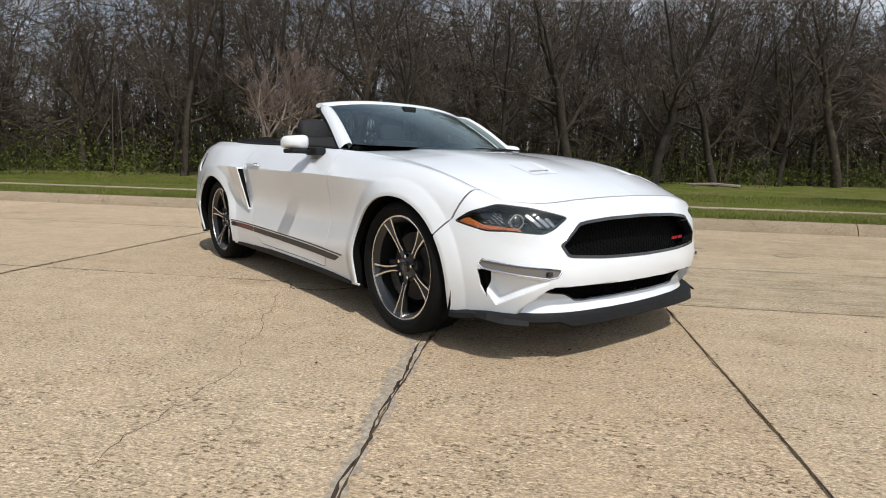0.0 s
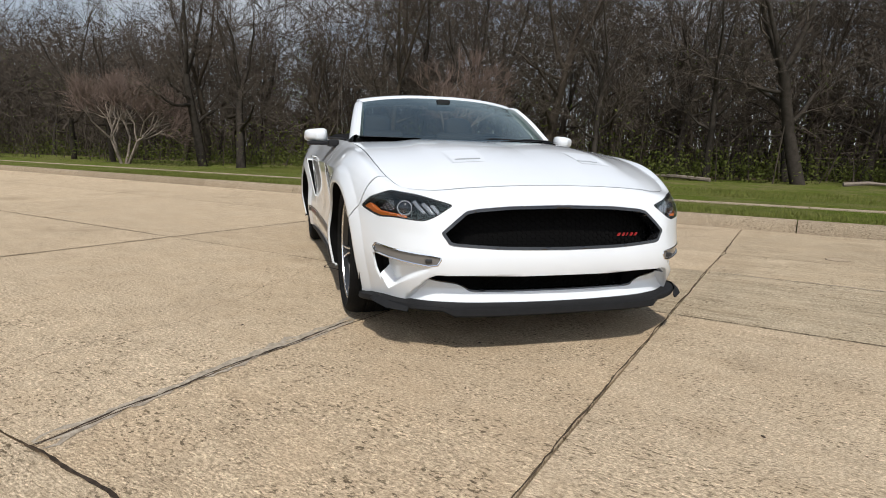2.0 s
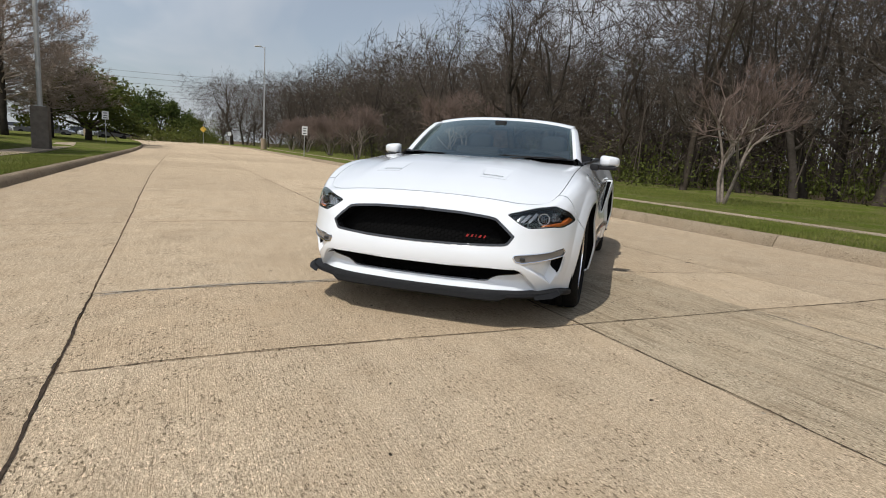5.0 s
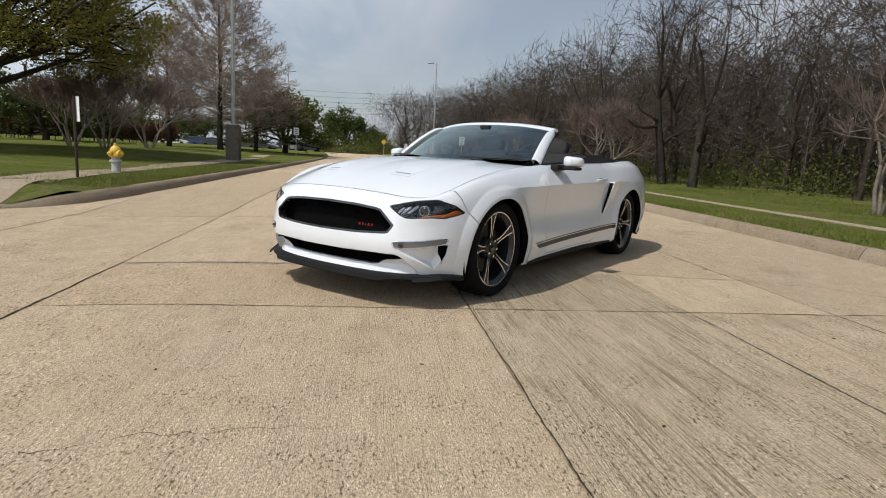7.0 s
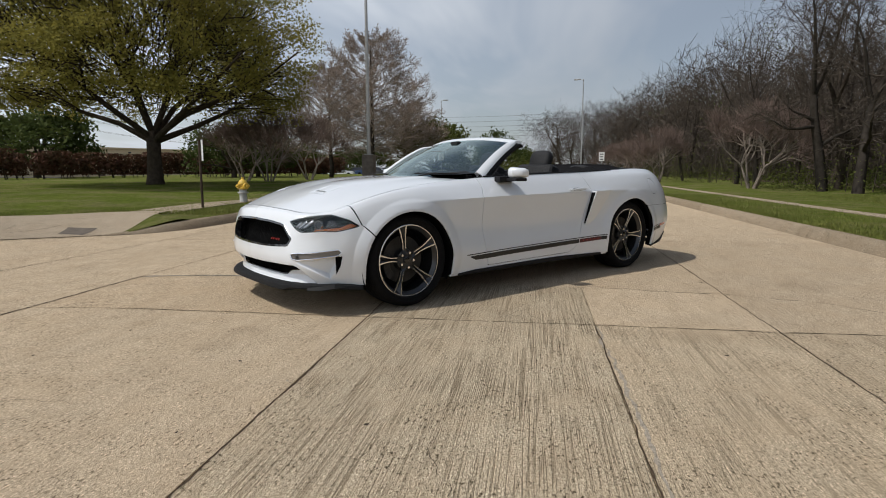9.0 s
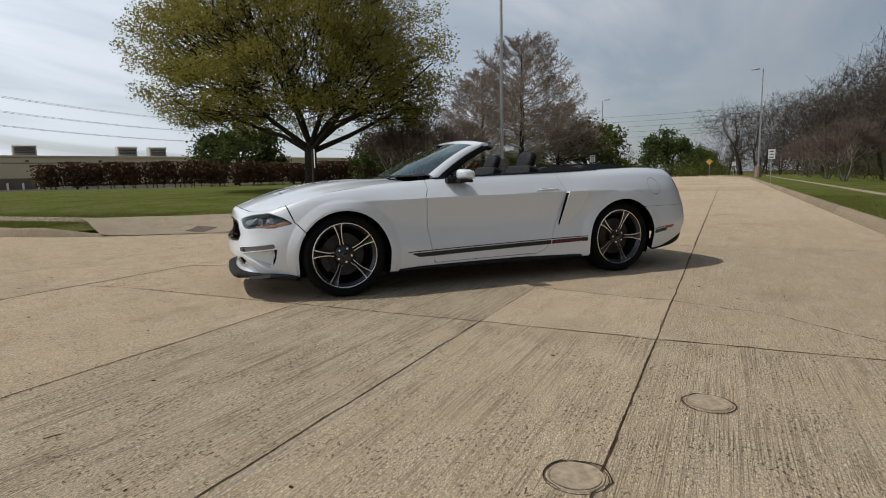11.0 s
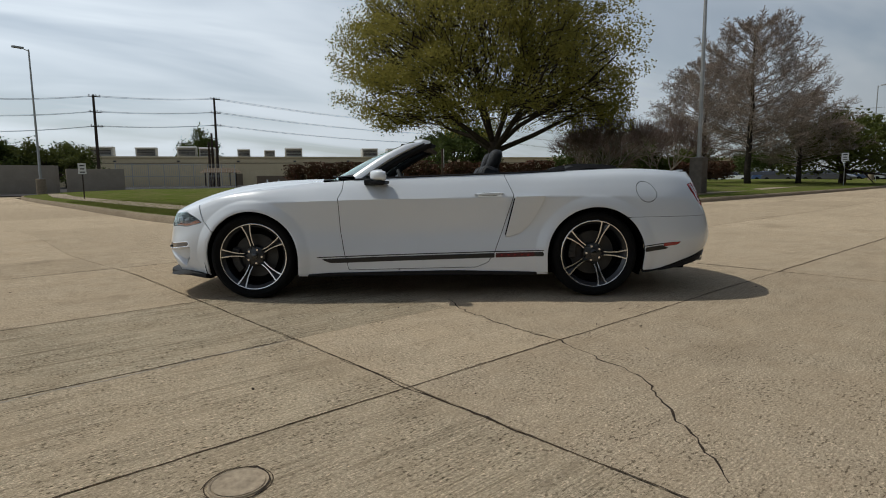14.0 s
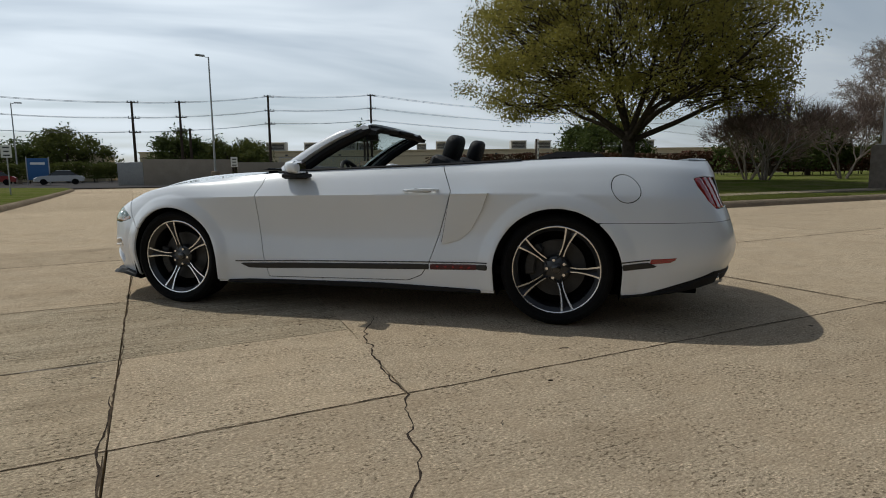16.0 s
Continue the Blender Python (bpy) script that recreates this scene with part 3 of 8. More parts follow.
# ---- the car ----
M_PAINT = material("white car paint", (0.695, 0.72, 0.74), 0.32, Coat_Weight=1.0, Coat_Roughness=0.04)
_v = coords(M_PAINT)
colour(M_PAINT, blend(M_PAINT, noise_of(M_PAINT, _v, 2.5, 3), (0.695, 0.72, 0.74), (0.67, 0.695, 0.715)))
M_BLACK = speckled("black textured plastic", (0.010, 0.010, 0.011), (0.016, 0.016, 0.017), 40, 0.6, 0.1, Specular_IOR_Level=0.2)
M_LIP = speckled("grey black plastic", (0.010, 0.0105, 0.011), (0.014, 0.014, 0.015), 30, 0.6, 0.08, Specular_IOR_Level=0.15)
M_GLOSS = material("gloss black trim", (0.008, 0.008, 0.009), 0.12, Coat_Weight=0.6)
# shade of openings, gaps and wells is put into this near-black colour
M_CAVITY = material("near-black for shaded cavities", (0.004, 0.004, 0.004), 0.9, Specular_IOR_Level=0.1)
M_RUBBER = speckled("tyre rubber", (0.004, 0.004, 0.004), (0.007, 0.007, 0.007), 25, 0.8, 0.2, Specular_IOR_Level=0.15)
M_RIM_DK = material("dark grey wheel enamel", (0.013, 0.0135, 0.0145), 0.35, 0.0, Coat_Weight=0.35)
M_RIM = material("machined aluminium", (0.78, 0.78, 0.78), 0.25, 1.0)
M_CHROME = material("chrome", (0.8, 0.8, 0.8), 0.08, 1.0)
M_BRAKE = speckled("brake iron", (0.06, 0.058, 0.055), (0.035, 0.033, 0.03), 15, 0.5, 0.2, Metallic=0.7)
M_LAMP = material("silver lamp bowl", (0.55, 0.56, 0.58), 0.18, 0.9)
M_DRL = material("clear grey lamp block", (0.30, 0.31, 0.33), 0.16, 0.55, Coat_Weight=0.8)
M_TURN = material("smoky lamp block", (0.15, 0.145, 0.14), 0.14, 0.2, Coat_Weight=1.0)
M_AMBER = material("amber reflector", (0.42, 0.11, 0.02), 0.15, 0.0, Coat_Weight=1.0)
M_RED = material("red lamp plastic", (0.28, 0.006, 0.008), 0.1, 0.0, Coat_Weight=1.0)
M_BADGE = material("red badge", (0.30, 0.012, 0.012), 0.4)
M_STRIPE = material("black stripe film", (0.012, 0.012, 0.012), 0.35)
M_STRIPE_RED = material("red stripe film", (0.07, 0.006, 0.008), 0.35)
M_LEATHER = speckled("black leather", (0.009, 0.009, 0.0095), (0.018, 0.018, 0.019), 60, 0.55, 0.25, Specular_IOR_Level=0.25)
M_CLOTH = speckled("black roof cloth", (0.012, 0.012, 0.013), (0.02, 0.02, 0.021), 80, 0.85, 0.3)
M_MIRROR = material("mirror glass", (0.8, 0.8, 0.8), 0.02, 1.0)


def glass_material(name, tint, base, gloss=0.02):
    """Thin glass: light goes straight through with a tint, and the surface mirrors more at a flat angle."""
    m = bpy.data.materials.new(name)
    m.use_nodes = True
    t = m.node_tree.nodes
    t.clear()
    out, mix = t.new("ShaderNodeOutputMaterial"), t.new("ShaderNodeMixShader")
    tr, gl, lw = t.new("ShaderNodeBsdfTransparent"), t.new("ShaderNodeBsdfGlossy"), t.new("ShaderNodeLayerWeight")
    tr.inputs[0].default_value = (*tint, 1)
    gl.inputs["Roughness"].default_value = gloss
    gl.inputs["Color"].default_value = (0.86, 1.0, 0.95, 1)
    lw.inputs["Blend"].default_value = 0.5
    f = math_of(m, "MULTIPLY", math_of(m, "POWER", lw.outputs["Facing"], 4.0), 0.85)
    link(m, math_of(m, "ADD", f, base), mix.inputs[0])
    link(m, tr.outputs[0], mix.inputs[1])
    link(m, gl.outputs[0], mix.inputs[2])
    link(m, mix.outputs[0], out.inputs[0])
    return m


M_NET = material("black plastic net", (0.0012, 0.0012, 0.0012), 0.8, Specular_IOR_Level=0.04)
M_GLASS = glass_material("windscreen glass", (0.66, 0.74, 0.71), 0.19)
M_LENS = glass_material("lamp lens", (0.86, 0.87, 0.88), 0.05)

CAR_AT = pose(0.083, 3.72, 0.0, 0, 0, -41.76)
car = thing("convertible_car", CAR_AT, "white two-door convertible sports car with its black roof folded down", "car")

# half outline of the body seen from above, at its widest level: from the nose round to the tail
BX = [0.935, 0.925, 0.89, 0.835, 0.72, 0.56, 0.34, 0.0, -0.45, -0.95, -1.55, -2.1, -2.72, -3.1, -3.40, -3.62, -3.75, -3.80, -3.81]
BY = [0.0, 0.22, 0.45, 0.595, 0.72, 0.80, 0.862, 0.925, 0.920, 0.905, 0.908, 0.918, 0.955, 0.945, 0.90, 0.80, 0.60, 0.30, 0.0]
# the nose is short
BX = [x if x < 0.34 else 0.34 + (x - 0.34) * 0.87 for x in BX]
_seg = np.hypot(np.diff(BX), np.diff(BY))
BS = np.concatenate([[0], np.cumsum(_seg)])
plan_x, plan_y = smooth_curve(BS, BX), smooth_curve(BS, BY)
# along the same stations: foot, three levels with their inset, and the upper edge
def along(values):
    return smooth_curve(BS, values)


z_foot = along([0.20, 0.20, 0.20, 0.20, 0.20, 0.195, 0.19, 0.19, 0.185, 0.185, 0.185, 0.185, 0.19, 0.20, 0.23, 0.27, 0.29, 0.29, 0.29])
i_foot = along([0.05, 0.05, 0.05, 0.05, 0.05, 0.045, 0.04, 0.04, 0.04, 0.035, 0.035, 0.035, 0.04, 0.04, 0.05, 0.06, 0.06, 0.06, 0.06])
z_low = along([0.40, 0.40, 0.40, 0.40, 0.40, 0.40, 0.40, 0.40, 0.37, 0.34, 0.34, 0.36, 0.40, 0.42, 0.45, 0.46, 0.46, 0.46, 0.46])
i_low = along([0.0, 0.0, 0.0, 0.0, 0.0, 0.0, 0.0, 0.0, 0.012, 0.024, 0.024, 0.016, 0.0, 0.0, 0.0, 0.0, 0.0, 0.0, 0.0])
z_mid = along([0.50, 0.50, 0.50, 0.51, 0.53, 0.56, 0.58, 0.60, 0.56, 0.53, 0.53, 0.55, 0.62, 0.62, 0.62, 0.62, 0.62, 0.62, 0.62])
i_mid = along([0.012, 0.012, 0.012, 0.012, 0.01, 0.006, 0.002, 0.008, 0.032, 0.046, 0.046, 0.036, 0.012, 0.004, 0.01, 0.02, 0.03, 0.03, 0.03])
z_line = along([0.655, 0.652, 0.645, 0.635, 0.625, 0.66, 0.72, 0.765, 0.78, 0.79, 0.795, 0.80, 0.80, 0.79, 0.78, 0.77, 0.77, 0.77, 0.77])
i_line = along([0.045, 0.045, 0.045, 0.035, 0.02, 0.02, 0.026, 0.028, 0.012, 0.006, 0.006, 0.008, 0.012, 0.02, 0.035, 0.07, 0.09, 0.09, 0.09])
# the upper edge: hood joint, then the belt, then the deck
EX = [0.842, 0.831, 0.80, 0.745, 0.62, 0.48, 0.28, 0.0, -0.42, -0.90, -1.5, -2.06, -2.66, -3.02, -3.28, -3.46, -3.58, -3.63, -3.64]
EY = [0.0, 0.21, 0.42, 0.56, 0.675, 0.725, 0.75, 0.76, 0.765, 0.775, 0.79, 0.80, 0.80, 0.775, 0.735, 0.66, 0.50, 0.26, 0.0]
EZ = [0.738, 0.734, 0.722, 0.708, 0.715, 0.755, 0.81, 0.868, 0.915, 0.945, 0.965, 0.98, 1.003, 1.012, 1.0, 0.985, 0.985, 0.99, 0.99]
EX = [x if x < 0.2 else 0.2 + (x - 0.2) * 0.885 for x in EX]
edge_x, edge_y, edge_z = along(EX), along(EY), along(EZ)
# how far the shoulder bulges above the straight line to the edge
swell = along([0.012, 0.012, 0.012, 0.012, 0.014, 0.02, 0.03, 0.032, 0.014, 0.006, 0.006, 0.008, 0.026, 0.03, 0.026, 0.02, 0.012, 0.01, 0.01])

# how sharp the shoulder line is
crease = along([0, 0, 0, 0, 0, 0, 0.2, 0.7, 1, 1, 1, 1, 0.8, 0.4, 0.2, 0.3, 0.5, 0.5, 0.5])
NV = 84
su = np.concatenate([np.arange(0, BS[7], 0.0065), np.linspace(BS[7], BS[-1], 300)])
NU = len(su)
px, py = plan_x(su), plan_y(su)
dx, dy = np.gradient(px, su), np.gradient(py, su)
ln = np.hypot(dx, dy)
nx, ny = dy / ln, -dx / ln      # outward normal in plan
flip = np.sign(nx[0]) or 1
nx, ny = nx * flip, ny * flip


def column(s_i):
    """One upright curve of the body side at station s_i, from foot to edge, as NV points."""
    q = su[s_i]
    out = np.array([nx[s_i], ny[s_i]])
    base = np.array([px[s_i], py[s_i]])
    ctl = []
    for zf, inf in ((z_foot, i_foot), (z_low, i_low), (z_mid, i_mid), (z_line, i_line)):
        p = base - out * inf(q)
        ctl.append((p[0], p[1], float(zf(q))))
    e = np.array([edge_x(q), edge_y(q), edge_z(q)])
    a = np.array(ctl[-1])
    d = e - a
    lift = np.array([out[0] * 0.55, out[1] * 0.55, 0.85]) * swell(q)
    ctl.append(a + d * 0.33 + lift * 0.8)
    ctl.append(a + d * 0.68 + lift)
    ctl.append(e)
    ctl = np.array(ctl)
    tt = np.concatenate([[0], np.cumsum(np.linalg.norm(np.diff(ctl, axis=0), axis=1))])
    tt /= tt[-1]
    at = np.linspace(0, 1, NV)
    j = int(round(tt[3] * (NV - 1)))
    at = np.concatenate([np.linspace(0, tt[3], j + 1), np.linspace(tt[3], 1, NV - j)[1:]])
    soft = np.stack([smooth_curve(tt, ctl[:, k])(at) for k in range(3)], axis=1)
    hard = np.concatenate([np.stack([smooth_curve(tt[:4], ctl[:4, k])(at[:j + 1]) for k in range(3)], axis=1),
                           np.stack([smooth_curve(tt[3:], ctl[3:, k])(at[j + 1:]) for k in range(3)], axis=1)])
    w = float(crease(q))
    return soft * (1 - w) + hard * w


BODY = np.stack([column(i) for i in range(NU)])


def normals_of(P):
    a, b = np.gradient(P, axis=0), np.gradient(P, axis=1)
    n = np.cross(a, b)
    return n / (np.linalg.norm(n, axis=2, keepdims=True) + 1e-9)


BODY_N = normals_of(BODY)
if BODY_N[NU // 2, NV // 5, 1] < 0:
    BODY_N = -BODY_N
U = np.repeat(su[:, None], NV, axis=1)
Xg, Yg, Zg = BODY[..., 0], BODY[..., 1], BODY[..., 2]
# the fender flares stand proud of the wheel openings
def arch(cx, r):
    return np.hypot(Xg - cx, Zg - 0.335) - r


for cx, r in ((0.0, 0.385), (-2.72, 0.395)):
    d = np.hypot(Xg - cx, Zg - 0.335)
    push = np.clip(1 - np.abs(d - r) / 0.075, 0, 1) ** 0.8 * 0.016 * (Zg > 0.2)
    BODY = BODY + BODY_N * push[..., None]
Xg, Yg, Zg = BODY[..., 0], BODY[..., 1], BODY[..., 2]


def s_at_x(x):
    seg = (su >= BS[4]) & (su <= BS[15])
    return float(np.interp(-x, -px[seg], su[seg]))


def s_front(y):
    seg = su <= BS[7]
    return float(np.interp(y, py[seg], su[seg]))


# regions, as signed distances on the (along, height) sheet
def full(half):
    """A half outline closed by its mirror image and rounded at its corners."""
    pts = half + [(-s, z) for s, z in reversed(half) if s > 0]
    out = []
    for k, p in enumerate(pts):
        a, b = pts[k - 1], pts[(k + 1) % len(pts)]
        for u, v in ((0.12, 0.0), (0.04, 0.04), (0.0, 0.12)):
            out.append((p[0] + (a[0] - p[0]) * u + (b[0] - p[0]) * v, p[1] + (a[1] - p[1]) * u + (b[1] - p[1]) * v))
    return out


GRILLE = full([(0, 0.462), (s_front(0.28), 0.466), (s_front(0.515), 0.480), (s_front(0.553), 0.533), (s_front(0.53), 0.555), (s_front(0.45), 0.626), (s_front(0.40), 0.636), (s_front(0.25), 0.649), (0, 0.655)])
INTAKE = full([(0, 0.252), (s_front(0.42), 0.252), (s_front(0.48), 0.285), (s_front(0.60), 0.300), (s_front(0.625), 0.312), (s_front(0.575), 0.345), (s_front(0.3), 0.343), (0, 0.341)])
MOUTH = full([(0, 0.10), (s_front(0.735), 0.10), (s_front(0.71), 0.225), (s_front(0.585), 0.352), (s_front(0.3), 0.350), (0, 0.348)])
SCOOP = [(s_front(0.575), 0.383), (s_front(0.795), 0.420), (s_front(0.79), 0.345), (s_front(0.765), 0.262)]
HEAD = [(s_front(0.50), 0.652), (s_front(0.58), 0.60), (s_front(0.63), 0.578), (s_front(0.74), 0.588), (s_front(0.79), 0.583), (s_at_x(0.395), 0.618), (s_at_x(0.47), 0.668), (s_front(0.76), 0.705), (s_front(0.66), 0.692)]
def rounded(pts):
    """An outline with its corners cut round."""
    out = []
    for k, p in enumerate(pts):
        a, b = pts[k - 1], pts[(k + 1) % len(pts)]
        for u, v in ((0.25, 0.0), (0.09, 0.02), (0.02, 0.09), (0.0, 0.25)):
            out.append((p[0] + (a[0] - p[0]) * u + (b[0] - p[0]) * v, p[1] + (a[1] - p[1]) * u + (b[1] - p[1]) * v))
    return out


HEAD = rounded(HEAD)
LAMPBAR = [(s_front(0.55), 0.420), (s_front(0.565), 0.396), (s_front(0.60), 0.390), (s_front(0.70), 0.404), (s_front(0.792), 0.424), (s_front(0.80), 0.445), (s_front(0.792), 0.464), (s_front(0.70), 0.447), (s_front(0.58), 0.436), (s_front(0.555), 0.431)]
VENT = [(s_front(0.784), 0.412), (s_front(0.803), 0.420), (s_front(0.797), 0.345), (s_front(0.784), 0.285)]
DOOR = [(s_at_x(-0.77), 0.235), (s_at_x(-0.74), 0.36), (s_at_x(-0.71), 0.55), (s_at_x(-0.70), 0.80), (s_at_x(-0.745), 0.86), (s_at_x(-0.83), 1.1), (s_at_x(-2.04), 1.1), (s_at_x(-2.045), 0.95), (s_at_x(-2.075), 0.82), (s_at_x(-1.99), 0.55), (s_at_x(-1.92), 0.36), (s_at_x(-1.87), 0.285), (s_at_x(-1.78), 0.248), (s_at_x(-0.84), 0.235)]
FUEL = [(s_at_x(-3.12) + 0.078 * math.cos(a * math.pi / 16), 0.83 + 0.078 * math.sin(a * math.pi / 16)) for a in range(32)]
TAIL = [(s_at_x(-3.555), 0.885), (s_at_x(-3.56), 0.83), (s_at_x(-3.60), 0.755), (BS[15] + 0.06, 0.705), (BS[17], 0.72), (BS[17], 0.885), (BS[15] + 0.02, 0.895)]

D_GRILLE, D_INTAKE, D_HEAD = poly_dist(U, Zg, GRILLE), poly_dist(U, Zg, INTAKE), poly_dist(U, Zg, HEAD)
D_BAR, D_VENT, D_DOOR, D_FUEL, D_TAIL = (poly_dist(U, Zg, p) for p in (LAMPBAR, VENT, DOOR, FUEL, TAIL))
D_ARCH = np.minimum(arch(0.0, 0.372), arch(-2.72, 0.382))
under = (np.abs(Xg) < 0.5) & (Zg < 0.335)
# below the axle the opening's sides run nearly straight down
D_ARCH = np.where((Zg < 0.335), np.minimum(np.abs(Xg) - 0.372 + 0.05 * (0.335 - Zg), np.abs(Xg + 2.72) - 0.382 + 0.05 * (0.335 - Zg)), D_ARCH)
D_MOUTH, D_SCOOP = poly_dist(U, Zg, MOUTH), poly_dist(U, Zg, SCOOP)
# the mouth of the lower intake lies back behind the ledge and the cheeks; a hollow runs to each corner vent
push = 0.05 * np.clip(D_MOUTH / 0.014, 0, 1) * np.clip((Zg - 0.20) / 0.065, 0, 1)
a0, a1 = s_front(0.56), s_front(0.78)
push = push + 0.06 * np.clip(D_SCOOP / 0.012, 0, 1) * np.clip((U - a0) / (a1 - a0), 0, 1) ** 1.2
BODY = BODY - BODY_N * push[..., None]
HOLES = np.minimum.reduce([-D_GRILLE, -D_INTAKE, -D_HEAD, -D_BAR, -D_VENT, -D_TAIL, D_ARCH])
GAP = 0.005
# seam from the front wheel arch to the lamp, and from the rear arch to the tail lamp
seam_f = (0.34 + (Zg - 0.58) * 0.9) - Xg          # positive behind the bumper
seam_f = np.where(Zg > 0.62, (0.385 + (Zg - 0.62) * 0.4) - Xg, seam_f)
front_side = np.where(su[:, None] < BS[9], 1.0, -1.0) * np.ones_like(Zg)
seam_r = Xg - (-2.90 - np.clip((Zg - 0.63) * 1.5, 0, 0.45))
low_r = Zg - 0.635
D_FRONT = np.minimum(-seam_f - GAP, HOLES)
D_FENDER = np.minimum.reduce([seam_f - GAP, (s_at_x(-1.17) - U), HOLES, -D_DOOR - GAP])
D_QUARTER = np.minimum.reduce([U - s_at_x(-1.17), HOLES, -D_DOOR - GAP, -D_FUEL - GAP, np.maximum(seam_r - GAP, low_r - 0.0012)])
D_SILL = np.minimum.reduce([-(D_DOOR) - GAP, 0.5 - np.abs(U - (s_at_x(-1.2) + 0.0)) + 0.4, HOLES, 0.3 - Zg])
D_REAR = np.minimum.reduce([np.minimum(-seam_r - GAP, -low_r - 0.0012), U - s_at_x(-2.9), HOLES, Zg - 0.212 - np.clip((U - s_at_x(-3.2)) * 0.28, 0, 0.13)])


def both(name, D, mat, parent, label="", thick=0.012, P=None, N=None):
    """The left piece and its mirror image as two parts."""
    P, N = (BODY if P is None else P), (BODY_N if N is None else N)
    v, f = clip_grid(P, N, D, thick)
    made = []
    for sign in (1, -1):
        vv = [(p[0], p[1] * sign, p[2]) for p in v]
        ff = [list(reversed(q)) if sign > 0 else q for q in f]
        made.append(obj_from(name, vv, ff, mat, parent, label, True, 38))
    return made


def mirrored_one(name, D, mat, parent, label="", thick=0.012, P=None, N=None):
    """One part across the middle line from the left half and its mirror image."""
    P, N = (BODY if P is None else P), (BODY_N if N is None else N)
    v, f = clip_grid(P, N, D, thick)
    k = len(v)
    vv = [tuple(p) for p in v] + [(p[0], -p[1], p[2]) for p in v]
    ff = [list(reversed(q)) for q in f] + [[i + k for i in q] for q in f]
    # leave no rim along the middle line
    ff = [q for q in ff if not all(abs(vv[i][1]) < 0.003 for i in q)]
    ob = obj_from(name, vv, ff, mat, parent, label, True, 38)
    bm = bmesh.new()
    bm.from_mesh(ob.data)
    bmesh.ops.remove_doubles(bm, verts=bm.verts, dist=0.0004)
    bm.to_mesh(ob.data)
    bm.free()
    return ob


mirrored_one("front_bumper", D_FRONT, M_PAINT, car)
both("front_fender", D_FENDER, M_PAINT, car)
door_l, door_r = both("door", np.minimum(D_DOOR, HOLES), M_PAINT, car)
mirrored_one("rear_body", D_QUARTER, M_PAINT, car)
mirrored_one("rear_bumper", D_REAR, M_PAINT, car)
v_, f_ = clip_grid(BODY, BODY_N, D_FUEL, 0.01)
obj_from("fuel_flap", v_, [list(reversed(q)) for q in f_], M_PAINT, car, "", True, 38)
# near-black liner added behind all the joints to give the gaps their shade
liner = (BODY - BODY_N * 0.012)[::2, ::2]
mirrored_one("inner_shell", (np.minimum.reduce([-D_GRILLE, -D_INTAKE, -D_HEAD, -D_BAR, -D_VENT, -D_MOUTH, -D_SCOOP, D_ARCH]) - 0.012)[::2, ::2], M_CAVITY, car, "", 0.05, liner, BODY_N[::2, ::2])

